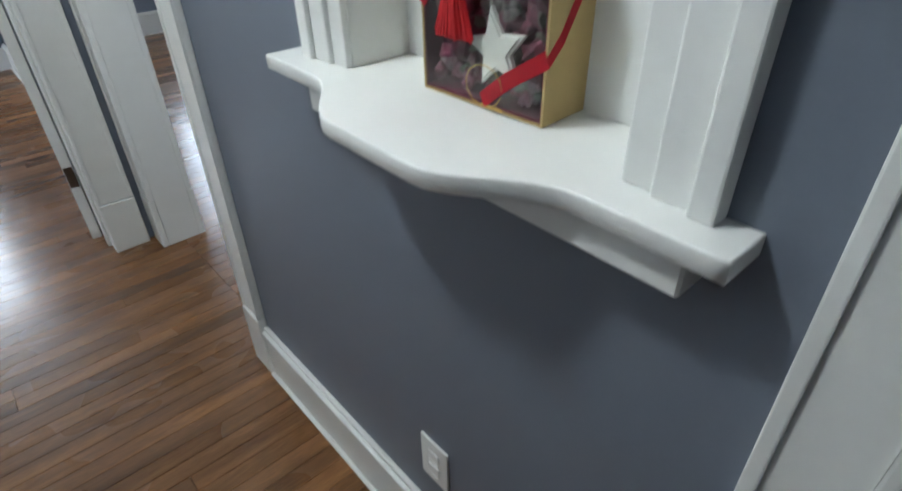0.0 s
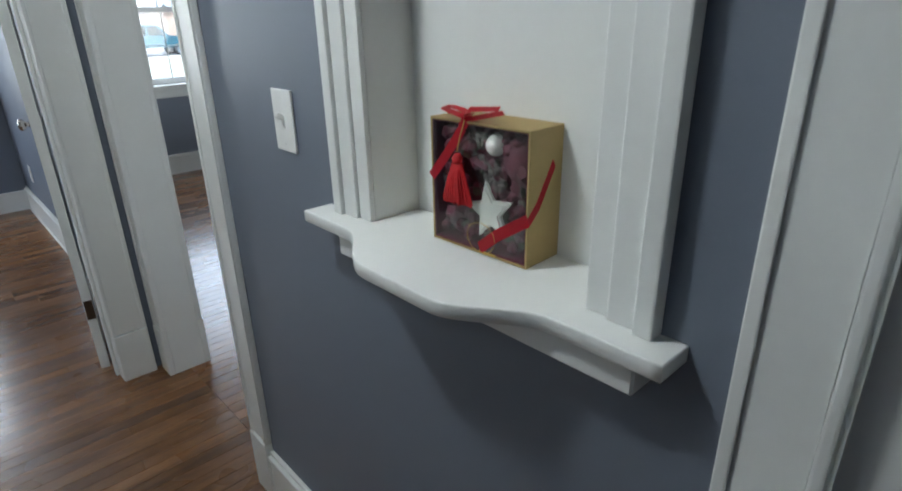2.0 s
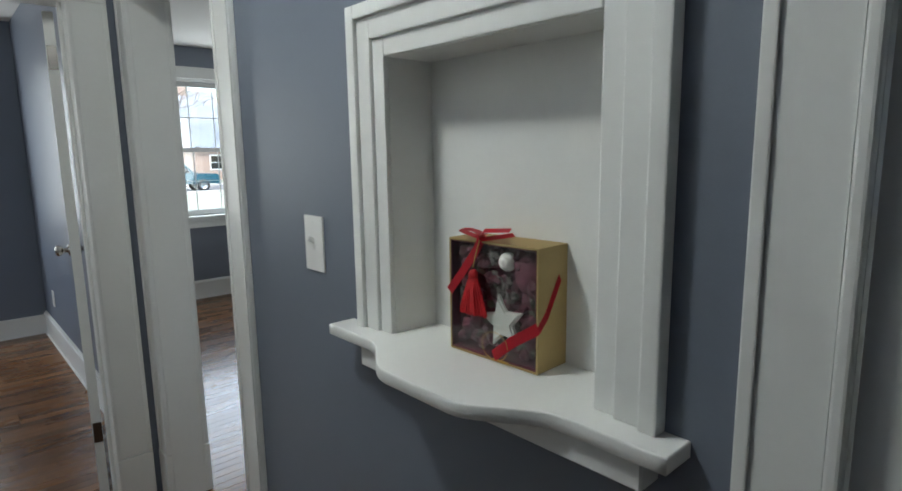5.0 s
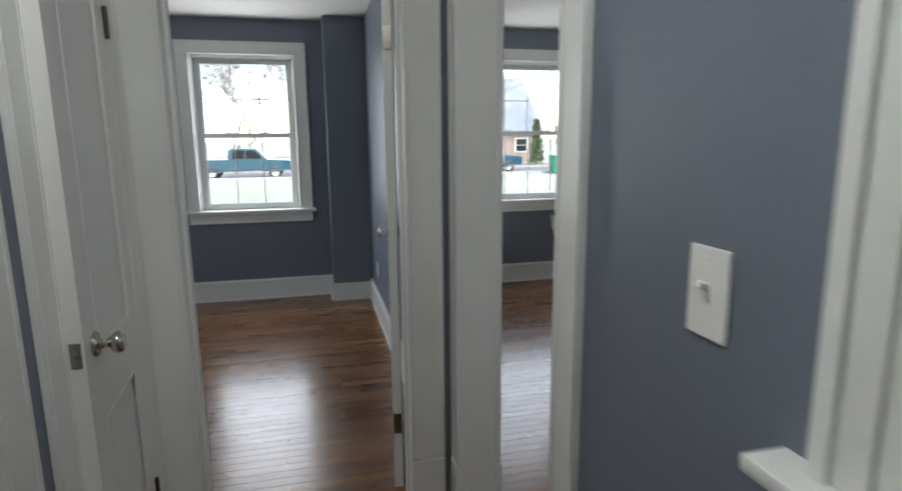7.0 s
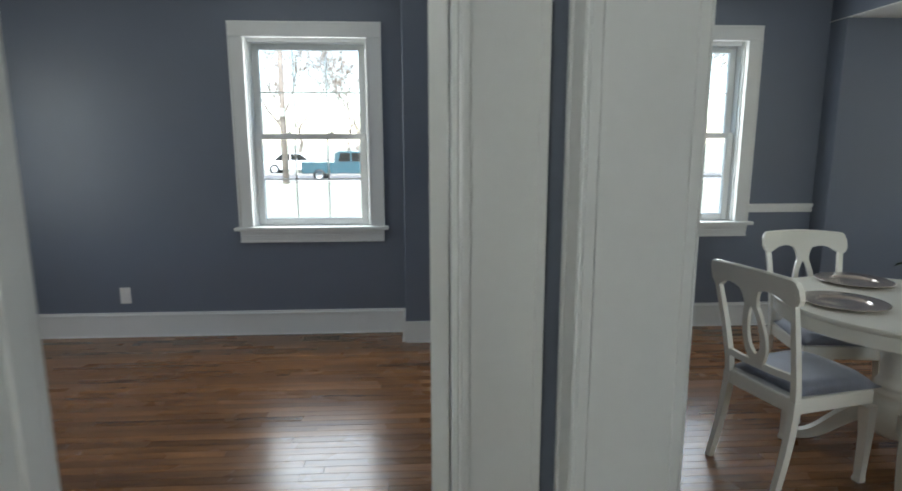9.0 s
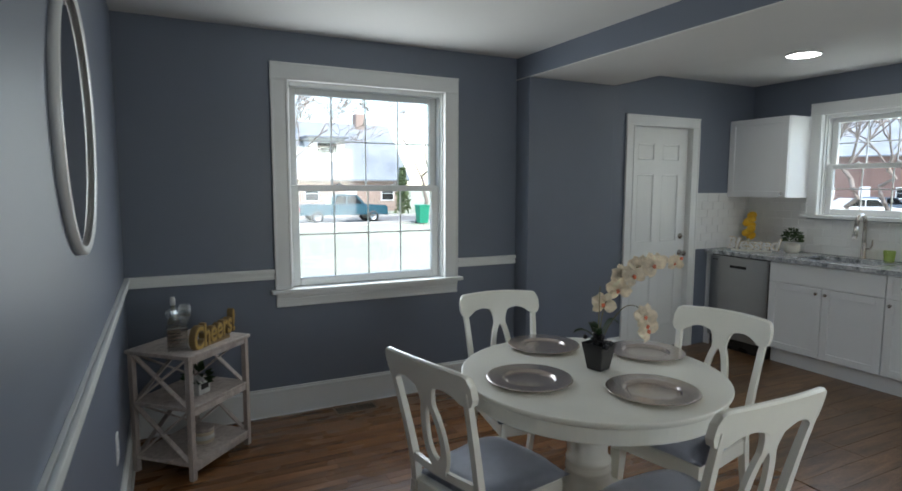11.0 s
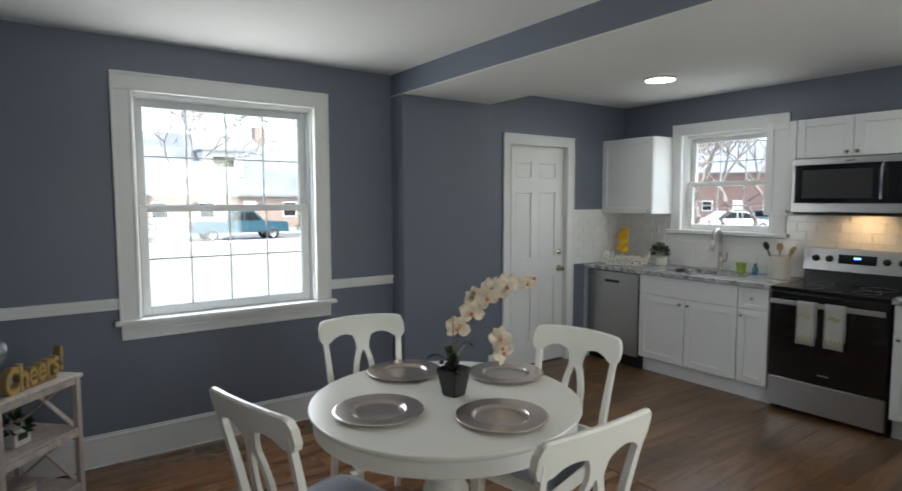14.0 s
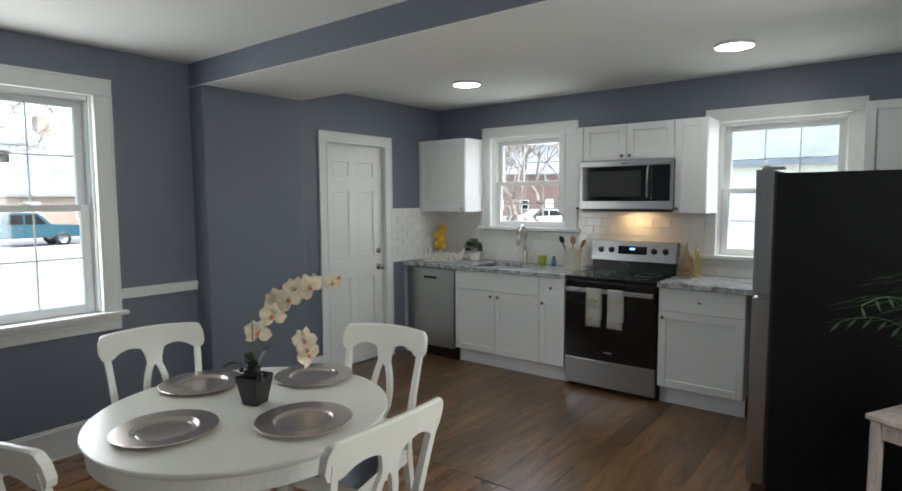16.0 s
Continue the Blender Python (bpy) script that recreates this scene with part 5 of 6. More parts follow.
def shaker_front(name, ob, x0, x1, z0, z1, rail=0.057, t=0.019):
    """A recessed panel with its own stiles and rails round it."""
    r = min(rail, (z1 - z0) * 0.3, (x1 - x0) * 0.32)
    d = part(name, one_box(x0 + r - 0.004, x1 - r + 0.004, -t * 0.45, 0, z0 + r - 0.004, z1 - r + 0.004), SATIN, ob)
    for q in ((x0, x0 + r), (x1 - r, x1)):
        part("stile", one_box(*q, -t, -0.0005, z0, z1, 0.002), SATIN, d)
    for q in ((z0, z0 + r), (z1 - r, z1)):
        part("rail", one_box(x0 + r + 0.0003, x1 - r - 0.0003, -t, -0.0005, *q, 0.002), SATIN, d)
    return d


def cab_knob(parent, x, z, y=-0.019):
    part("knob", lathe(bmnew(), [(0, 0), (0.006, 0), (0.005, 0.012), (0.013, 0.018), (0.014, 0.024), (0.009, 0.029), (0, 0.030)], 16, pose(x, y, z, 90, 0, 0)), NICKEL, parent, "brushed nickel knob", True)


def base_cabinet(y1, w, doors, drawer, knob_drawer, label):
    """y1: the north end of the unit."""
    ob = thing("base_cabinet", at_wall(y1), label, "cabinet", "base cabinets")
    H, D = 0.900, EAST - FRONT - 0.004
    part("body", one_box(0.001, w - 0.001, 0.001, D, 0.135, H, 0.001), SATIN, ob)
    part("toe_board", one_box(0.0, w, 0.062, 0.076, 0, 0.135), SATIN, ob, "white toe board")
    g, zd = 0.003, 0.728
    if drawer:
        if knob_drawer and w < 0.4:
            d = shaker_front("drawer_front", ob, g, w - g, zd, H - 0.006, 0.035)
        else:
            d = part("drawer_front", one_box(g, w - g, -0.019, 0, zd, H - 0.006, 0.002), SATIN, ob)
        if knob_drawer:
            cab_knob(d, w / 2, (zd + H) / 2)
    ztop = zd - 0.006 if drawer else H - 0.006
    for k in range(doors):
        xa, xb = g + k * w / doors, (k + 1) * w / doors - g
        d = shaker_front("door", ob, xa, xb, 0.142, ztop)
        cab_knob(d, xb - 0.035 if (doors == 2 and k == 0) else xa + 0.035, ztop - 0.045)
    return ob


base_cabinet(6.644, 0.914, 2, True, False, "white shaker sink base cabinet with two doors")
base_cabinet(5.728, 0.240, 1, True, True, "narrow white shaker base cabinet with a drawer")
base_cabinet(4.708, 0.600, 1, True, True, "white shaker base cabinet with a drawer beside the range")
structure(link("cabinet_filler", one_box(FRONT + 0.004, FRONT + 0.022, 7.260, NORTH - 0.001, KZ, KZ + 0.900), SATIN), "white filler strip beside the dishwasher", "filler strip")


def worktop(y0, y1, sink, label):
    ob = thing("worktop", pose(0, 0, 0), label, "worktop")
    z0, z1, xf, xb = KZ + 0.901, KZ + 0.940, 6.272, EAST - 0.001
    bm = bmnew()
    if sink:
        a, b, c, d = sink
        box(bm, xf, a, y0, y1, z0, z1, 0.004, 2), box(bm, b, xb, y0, y1, z0, z1), box(bm, a, b, y0, c, z0, z1), box(bm, a, b, d, y1, z0, z1)
    else:
        box(bm, xf, xb, y0, y1, z0, z1, 0.004, 2)
    part("slab", bm, GRANITE, ob)


SINK = (6.385, 6.745, 5.875, 6.485)
worktop(5.478, NORTH - 0.001, SINK, "grey speckled granite worktop with an undermount sink")
worktop(3.95, 4.716, None, "grey speckled granite worktop beside the range")
CT = KZ + 0.9405


def sink():
    ob = thing("sink", pose(0, 0, 0), "stainless steel undermount kitchen sink", "sink")
    a, b, c, d = SINK
    z1, z0 = KZ + 0.923, KZ + 0.723
    bm = bmnew()
    for q in ((a - 0.004, a, c, d), (b, b + 0.004, c, d), (a - 0.004, b + 0.004, c - 0.004, c), (a - 0.004, b + 0.004, d, d + 0.004)):
        box(bm, *q, z0, z1)
    box(bm, a - 0.004, b + 0.004, c - 0.004, d + 0.004, z0 - 0.004, z0)
    part("bowl", bm, STEEL, ob)
    part("rim", ring_solid(bmnew(), 4, lambda t: ((a + b) / 2 + (b - a + 0.03) / 2 * math.copysign(1, math.cos(t + 0.785)), (c + d) / 2 + (d - c + 0.03) / 2 * math.copysign(1, math.sin(t + 0.785))),
                           lambda t: ((a + b) / 2 + (b - a - 0.006) / 2 * math.copysign(1, math.cos(t + 0.785)), (c + d) / 2 + (d - c - 0.006) / 2 * math.copysign(1, math.sin(t + 0.785))), CT, CT + 0.003, "xy"), STEEL, ob, "steel rim")
    part("drain", lathe(bmnew(), [(0, z0 + 0.001), (0.04, z0 + 0.001), (0.045, z0 + 0.003), (0, z0 + 0.003)], 24, pose((a + b) / 2, (c + d) / 2, 0)), CHROME, ob, "", True)


sink()


def faucet():
    ob = thing("faucet", pose(6.80, 6.17, CT), "brushed nickel pull-down kitchen faucet", "faucet")
    part("base", lathe(bmnew(), [(0, 0), (0.028, 0), (0.027, 0.012), (0.021, 0.02), (0.020, 0.12), (0.016, 0.14), (0, 0.14)], 24), NICKEL, ob, "", True)
    pts = [(0, 0, 0.13), (0, 0, 0.295)] + [(-0.062 + 0.062 * math.cos(a), 0, 0.295 + 0.075 * math.sin(a)) for a in [math.pi * k / 10 for k in range(1, 11)]] + [(-0.128, 0, 0.275)]
    part("spout", sweep(bmnew(), pts, [0.034] * len(pts), 14, Vector((0, 1, 0))), NICKEL, ob, "", True)
    part("spray_head", sweep(bmnew(), [(-0.127, 0, 0.280), (-0.136, 0, 0.225), (-0.144, 0, 0.180)], [0.036, 0.040, 0.044], 16, Vector((0, 1, 0))), NICKEL, ob, "", True)
    part("lever", sweep(bmnew(), [(0, -0.015, 0.085), (0, -0.05, 0.09), (0, -0.062, 0.12), (0, -0.066, 0.17)], [0.022, 0.018, 0.014, 0.010], 10, Vector((1, 0, 0))), NICKEL, ob, "", True)


faucet()


def dishwasher():
    ob = thing("dishwasher", at_wall(7.257), "stainless steel built-in dishwasher", "dishwasher")
    w = 0.606
    part("body", one_box(0.003, w, 0.01, 0.55, 0.10, 0.897), BLACK, ob)
    dr = part("door", one_box(0.004, w - 0.004, -0.020, 0.008, 0.115, 0.889, 0.004, 2), STEEL, ob, "brushed steel door")
    part("pocket_handle", one_box(w * 0.36, w * 0.64, -0.0215, -0.0195, 0.788, 0.813, 0.003), BLACK, dr, "dark recessed grip")
    part("badge", one_box(0.03, 0.085, -0.0212, -0.0199, 0.848, 0.855), RUBBER, dr)
    part("toe_panel", one_box(0.004, w - 0.004, 0.035, 0.045, 0.0, 0.112), BLACK, ob, "black toe panel")
    # Black strip that draws the shade in the gap beside the door.
    part("gap_shade_strip", one_box(w - 0.003, w + 0.002, -0.012, 0.009, 0.1, 0.865), BLACK, ob)


dishwasher()


def range_cooker():
    ob = thing("range", at_wall(5.474), "black and stainless electric range with glass top", "stove")
    w, H = 0.752, 0.936
    part("body", one_box(0.002, w - 0.002, 0.0, 0.560, 0.03, H - 0.03), BLACK, ob, "black enamel sides")
    part("cooktop", one_box(0, w, -0.030, 0.49, H - 0.03, H, 0.005, 2), BLACKGLASS, ob, "black ceramic glass top")
    for x, y, r in ((0.19, 0.13, 0.105), (0.56, 0.13, 0.085), (0.19, 0.36, 0.08), (0.56, 0.36, 0.105)):
        part("burner_ring", lathe(bmnew(), [(r - 0.003, H + 0.0002), (r - 0.003, H + 0.0006), (r, H + 0.0006), (r, H + 0.0002)], 40, pose(x, y, 0)), STEEL, ob)
    dr = part("oven_door", one_box(0.004, w - 0.004, -0.030, 0.0, 0.262, H - 0.04, 0.006, 2), BLACKGLASS, ob, "black glass oven door")
    part("oven_window", one_box(0.12, w - 0.12, -0.0315, -0.0302, 0.40, 0.72, 0.001), BLACKGLASS, dr)
    hb = one_box(0.012, w - 0.012, -0.072, -0.060, 0.812, 0.848, 0.004, 2)
    box(hb, 0.03, 0.06, -0.062, -0.029, 0.818, 0.842), box(hb, w - 0.06, w - 0.03, -0.062, -0.029, 0.818, 0.842)
    part("door_handle", hb, STEEL, dr, "flat steel bar handle")
    part("sticker", lathe(bmnew(), [(0, 0), (0.021, 0), (0.021, 0.0008), (0, 0.0008)], 24, pose(0.145, -0.0305, 0.46, 90, 0, 0)), PLASTIC, dr, "round white sticker")
    part("badge", one_box(w / 2 - 0.035, w / 2 + 0.035, -0.0312, -0.0300, 0.325, 0.336), STEEL, dr)
    part("drawer", one_box(0.004, w - 0.004, -0.030, 0.0, 0.040, 0.256, 0.005, 2), STEEL, ob, "brushed steel storage drawer")
    for x in (0.05, w - 0.05):
        part("foot", lathe(bmnew(), [(0, 0), (0.018, 0), (0.016, 0.03), (0, 0.03)], 14, pose(x, 0.05, 0)), RUBBER, ob)
    part("back_riser", one_box(0.012, w - 0.012, 0.485, 0.56, H - 0.001, H + 0.10), BLACK, ob, "black riser")
    pn = bmnew()
    prism(pn, [(0.460, H + 0.095), (0.490, H + 0.262), (0.562, H + 0.262), (0.562, H + 0.095)], 0.004, w - 0.004, "yz", 0.003)
    cp = part("control_panel", pn, STEEL, ob, "slanted steel control panel")

    def on_panel(x, z):
        return pose(x, 0.460 + (z - 0.095) * 0.18 - 0.0015, H + z, 90 - 10.2, 0, 0)
    for x in (0.095, 0.190, w - 0.190, w - 0.095):
        k = part("control_knob", lathe(bmnew(), [(0, 0), (0.026, 0), (0.026, 0.004), (0.021, 0.008), (0.019, 0.028), (0.016, 0.031), (0, 0.031)], 22, on_panel(x, 0.185)), RUBBER, cp, "black control knob", True)
    part("clock_panel", spun(one_box(-0.125, 0.125, -0.035, 0.035, 0, 0.002), on_panel(w * 0.50, 0.188)), BLACKGLASS, cp, "black display panel")
    part("clock", spun(one_box(-0.022, 0.018, 0.004, 0.018, 0.002, 0.0026), on_panel(w * 0.50, 0.188)), DISPLAY, cp, "blue lit clock")


range_cooker()


def tea_towel(x, seed):
    """Hangs folded over the range's bar handle."""
    ob = thing("tea_towel", at_wall(5.474) @ Matrix.Translation((x, 0, 0)), "white cotton tea towel with a sage print", "towel", "tea towels on the range")
    rn = random.Random(seed)
    w, bm, rows = 0.128, bmnew(), []
    prof = [(-0.079, 0.545), (-0.079, 0.60), (-0.078, 0.70), (-0.077, 0.80), (-0.0765, 0.845), (-0.072, 0.8535), (-0.060, 0.8535), (-0.0555, 0.845), (-0.055, 0.70), (-0.054, 0.60)]
    for j, (y, z) in enumerate(prof):
        rows.append([bm.verts.new((w * i / 8, y - (0.004 * math.sin(i * 1.3 + seed) * max(0, 0.80 - z) * 3 if y < -0.07 else 0), z - (0.004 * rn.random() if j == 0 else 0))) for i in range(9)])
    for a, b in zip(rows, rows[1:]):
        for i in range(8):
            bm.faces.new((a[i], a[i + 1], b[i + 1], b[i]))
    bmesh.ops.solidify(bm, geom=bm.faces[:], thickness=0.003)
    part("cloth", bm, TOWEL, ob, "", True)
    mb = bmnew()
    out = [(0.064 + 0.040 * math.cos(a), 0.755 + 0.016 * math.sin(a) + 0.006 * math.cos(3 * a)) for a in [2 * math.pi * k / 20 for k in range(20)]]
    prism(mb, out, -0.0840, -0.0832, "xz")
    part("print", mb, PRINT, ob, "pale sage motif")
    for k in range(4):
        zb = bmnew()
        x0 = 0.014 + k * 0.026
        prism(zb, [(x0, 0.580), (x0 + 0.011, 0.612 + 0.01 * (k % 2)), (x0 + 0.022, 0.580), (x0 + 0.017, 0.580), (x0 + 0.011, 0.600), (x0 + 0.005, 0.580)], -0.0852, -0.0842, "xz")
        part("print", zb, PRINT, ob)


tea_towel(0.205, 1), tea_towel(0.385, 4)


def upper_cabinet(y1, w, z0, z1, doors, knob, label, depth=0.318):
    ob = thing("wall_cabinet", pose(EAST - depth, y1, 0, 0, 0, -90), label, "cabinet", "wall cabinets")
    part("body", one_box(0.0005, w - 0.0005, 0.001, depth - 0.001, z0, z1, 0.001), SATIN, ob)
    for k in range(doors):
        xa, xb = 0.002 + k * w / doors, (k + 1) * w / doors - 0.002
        d = shaker_front("door", ob, xa, xb, z0 + 0.002, z1 - 0.002)
        kx = {"r": xb - 0.032, "l": xa + 0.032, "c": (xb - 0.03 if k == 0 else xa + 0.03)}[knob]
        cab_knob(d, kx, z0 + 0.035)


upper_cabinet(NORTH - 0.004, 0.600, 1.462, 2.195, 1, "r", "white shaker wall cabinet in the corner")
upper_cabinet(5.687, 0.228, 1.470, 2.196, 1, "r", "narrow white shaker wall cabinet beside the microwave")
upper_cabinet(5.457, 0.757, 1.902, 2.196, 2, "c", "white shaker wall cabinet over the microwave")
upper_cabinet(4.698, 0.243, 1.470, 2.196, 1, "l", "narrow white shaker wall cabinet beside the window")
upper_cabinet(3.500, 0.600, 1.470, 2.205, 1, "r", "white shaker wall cabinet past the second window")


def microwave():
    ob = thing("microwave", pose(EAST - 0.385, 5.450, 1.490, 0, 0, -90), "stainless steel microwave mounted over the range", "microwave")
    w, h = 0.764, 0.406
    part("case", one_box(0, w, 0.012, 0.383, 0, h, 0.003), BLACK, ob)
    fr = bmnew()
    box(fr, 0, w, -0.018, 0.012, h - 0.048, h, 0.004), box(fr, 0, w, -0.018, 0.012, 0.010, 0.078, 0.004)
    box(fr, 0, 0.020, -0.018, 0.012, 0.078, h - 0.048, 0.002), box(fr, w - 0.018, w, -0.018, 0.012, 0.078, h - 0.048, 0.002)
    part("front_frame", fr, STEEL, ob, "brushed steel frame")
    part("window", one_box(0.020, w - 0.018, -0.014, 0.012, 0.078, h - 0.048), BLACKGLASS, ob, "black glass door")
    part("window_mesh", one_box(0.07, 0.52, -0.0152, -0.0142, 0.115, h - 0.085), RUBBER, ob)
    part("handle", sweep(bmnew(), [(0.585, -0.016, 0.095), (0.585, -0.044, 0.115), (0.585, -0.050, h / 2 + 0.015), (0.585, -0.044, h - 0.085), (0.585, -0.016, h - 0.062)], [(0.042, 0.012)] * 5, 4, Vector((1, 0, 0))), CHROME, ob, "curved bright steel handle")
    part("vent_grille", one_box(0.04, w - 0.04, 0.0, 0.36, -0.006, 0.0), BLACK, ob)
    part("badge", one_box(w / 2 - 0.03, w / 2 + 0.03, -0.0192, -0.018, h - 0.030, h - 0.022), RUBBER, ob)
    part("hood_lamp", one_box(0.30, 0.46, 0.20, 0.28, -0.010, -0.006), HOODLED, ob, "lit warm hood lamp")


microwave()


def fridge():
    ob = thing("refrigerator", pose(5.21, 3.79, KZ), "black-sided stainless top-freezer refrigerator", "refrigerator")
    w, H, d = 0.74, 1.71, 0.78
    part("cabinet", one_box(0, w, -d, 0, 0.03, H - 0.02, 0.006, 2), FRIDGEBLACK, ob, "textured black cabinet")
    part("freezer_door", one_box(-0.002, w + 0.002, 0.012, 0.095, 1.068, H, 0.010, 3), STEEL, ob, "brushed steel freezer door")
    part("door", one_box(-0.002, w + 0.002, 0.012, 0.095, 0.07, 1.054, 0.010, 3), STEEL, ob, "brushed steel main door")
    part("gasket", one_box(0.006, w - 0.006, 0.0, 0.012, 0.08, H - 0.01), RUBBER, ob)
    for z in (H + 0.004, 1.061):
        hb = one_box(0.01, 0.07, -0.03, 0.07, z - 0.006, z + 0.008, 0.004, 2)
        lathe(hb, [(0, 0), (0.014, 0), (0.012, 0.012), (0, 0.014)], 14, Matrix.Translation((0.04, 0.05, z + 0.004)))
        part("hinge_cover", hb, STEEL, ob)
    for z0, z1 in ((0.52, 1.01), (1.12, 1.42)):
        part("handle", sweep(bmnew(), [(w - 0.06, 0.09, z0), (w - 0.06, 0.135, z0 + 0.03), (w - 0.06, 0.135, z1 - 0.03), (w - 0.06, 0.09, z1)], [0.022] * 4, 10), STEEL, ob, "", True)
    for x in (0.08, w - 0.08):
        part("foot", lathe(bmnew(), [(0, 0), (0.02, 0), (0.02, 0.03), (0, 0.03)], 12, pose(x, -0.05, 0)), RUBBER, ob)


fridge()


def side_table():
    ob = thing("side_table", pose(4.645, 3.372, 0.0145, 0, 0, -118), "whitewashed grey wooden side table", "table")
    W, D, H = 0.55, 0.34, 0.732
    part("tabletop", one_box(0, W, 0, D, H - 0.022, H, 0.003), GREYWOOD, ob)
    part("apron", one_box(0.03, W - 0.03, 0.02, 0.038, H - 0.09, H - 0.022), GREYWOOD, ob)
    for x in (0.012, W - 0.047):
        for y in (0.012, D - 0.047):
            part("leg", one_box(x, x + 0.035, y, y + 0.035, 0, H - 0.022, 0.002), GREYWOOD, ob)
    part("shelf_board", one_box(0.02, W - 0.02, 0.02, D - 0.02, 0.2, 0.218), GREYWOOD, ob)
    palm = thing("potted_palm", ob.matrix_world @ pose(0.15, 0.20, H), "small potted palm with thin arching fronds", "potted plant")
    part("pot", lathe(bmnew(), [(0, 0), (0.06, 0), (0.08, 0.13), (0.084, 0.14), (0.074, 0.14), (0.07, 0.12), (0, 0.12)], 24), STONEWARE, palm, "", True)
    rn = random.Random(12)
    for k in range(11):
        a = 6.28 * k / 11 + rn.uniform(-0.2, 0.2)
        d = Vector((math.cos(a), math.sin(a), 0))
        ln, hi = rn.uniform(0.22, 0.36), rn.uniform(0.25, 0.45)
        fb = bmnew()
        pts = [d * (ln * f ** 1.5) + Vector((0, 0, 0.12 + hi * math.sin(f * 2.0))) for f in [j / 9 for j in range(10)]]
        sweep(fb, pts, [0.004] * 10, 5)
        sd = Vector((-d.y, d.x, 0))
        for j in range(3, 10):
            for s in (-1, 1):
                tip = pts[j] + sd * s * 0.09 + d * 0.06 - Vector((0, 0, 0.03))
                vs = [fb.verts.new(q) for q in (pts[j], pts[j] * 0.5 + tip * 0.5 + d * 0.007, tip, pts[j] * 0.5 + tip * 0.5 - d * 0.007)]
                fb.faces.new(vs)
        part("frond", fb, LEAF, palm)


side_table()

# ---- things on the worktop ----
sg = thing("word_sign", pose(6.45, 6.95, CT, 0, 0, -68), "cream script sign reading Blessed on a base", "sign")
part("block", one_box(-0.175, 0.175, 0, 0.022, 0, 0.018, 0.004, 2), STONEWARE, sg)
text_part("Blessed", 0.150, 0.004, pose(0, 0.014, 0.024, 90, 0, 0), GOLD, sg, "gold_backing", 0.25, 0.005)
text_part("Blessed", 0.150, 0.006, pose(0, 0.003, 0.024, 90, 0, 0), CHALK, sg, "lettering", 0.25, 0.0015)

lm = thing("lemon_topiary", pose(6.72, 7.17, CT), "stack of yellow lemons on a pale stand", "ornament")
part("stand", lathe(bmnew(), [(0, 0), (0.05, 0), (0.045, 0.015), (0.014, 0.02), (0.012, 0.10), (0, 0.10)], 20), STONEWARE, lm, "", True)
rn = random.Random(3)
for k in range(7):
    a = 2.1 * k
    z = 0.12 + 0.034 * k
    e = bmnew()
    lathe(e, [(0.036 * math.sin(math.pi * j / 8) ** 0.8 if 0 < j < 8 else 0, -0.045 * math.cos(math.pi * j / 8)) for j in range(9)], 14, pose(0.026 * math.cos(a), 0.026 * math.sin(a), z, rn.uniform(0, 90), rn.uniform(0, 90), 0))
    part("lemon", e, LEMON, lm, "", True)

pp = thing("potted_plant", pose(6.72, 6.73, CT), "small round green plant in a cream ribbed pot", "potted plant")
part("pot", lathe(bmnew(), [(0, 0), (0.054, 0), (0.064, 0.02), (0.065, 0.07), (0.060, 0.085), (0.054, 0.085), (0.054, 0.07), (0, 0.07)], 24), STONEWARE, pp, "", True)
leafy(pp, 300, 0.074, 0.080, 0.030, BOXWOOD, 9, 0.120)

cup = glass_thing("tumbler", pose(6.74, 5.945, CT), [(0, 0), (0.034, 0), (0.042, 0.095), (0.040, 0.095), (0.032, 0.005), (0, 0.005)], "pale green glass tumbler by the sink", "glass", GREENGLASS)
sp = glass_thing("soap_bottle", pose(6.76, 5.835, CT), [(0, 0), (0.020, 0), (0.022, 0.005), (0.022, 0.055), (0.009, 0.072), (0, 0.072)], "small bottle of blue soap by the sink", "bottle", BLUESOAP)
part("cap", lathe(bmnew(), [(0, 0.072), (0.010, 0.072), (0.010, 0.095), (0, 0.097)], 14), RUBBER, sp, "dark cap", True)

ck = thing("utensil_crock", pose(6.68, 5.60, CT), "cream stoneware crock full of cooking utensils", "crock")
part("crock", lathe(bmnew(), [(0, 0), (0.074, 0), (0.078, 0.006), (0.078, 0.165), (0.084, 0.172), (0.084, 0.185), (0.074, 0.185), (0.072, 0.02), (0, 0.02)], 32), STONEWARE, ck, "", True)
for k, (dx, dy, m, nm) in enumerate(((-0.10, 0.07, RUBBER, "ladle"), (0.03, 0.02, OLIVEWOOD, "wooden_spoon"), (-0.02, -0.11, OLIVEWOOD, "spatula"), (0.05, -0.06, OLIVEWOOD, "wooden_spoon"))):
    ub = bmnew()
    a, b = Vector((dx * 0.15, dy * 0.15, 0.03)), Vector((dx * 0.9, dy * 0.9, 0.25 - 0.015 * k))
    sweep(ub, [a, (a + b) / 2, b], [0.010, 0.011, 0.012], 8)
    d = (b - a).normalized()
    bmesh.ops.create_icosphere(ub, subdivisions=2, radius=0.028, matrix=Matrix.Translation(b + d * 0.018) @ d.to_track_quat("Z", "Y").to_matrix().to_4x4() @ Matrix.Diagonal((0.95, 0.35 if m is not RUBBER else 0.8, 1.3, 1)))
    part(nm, ub, m, ck, "", True)

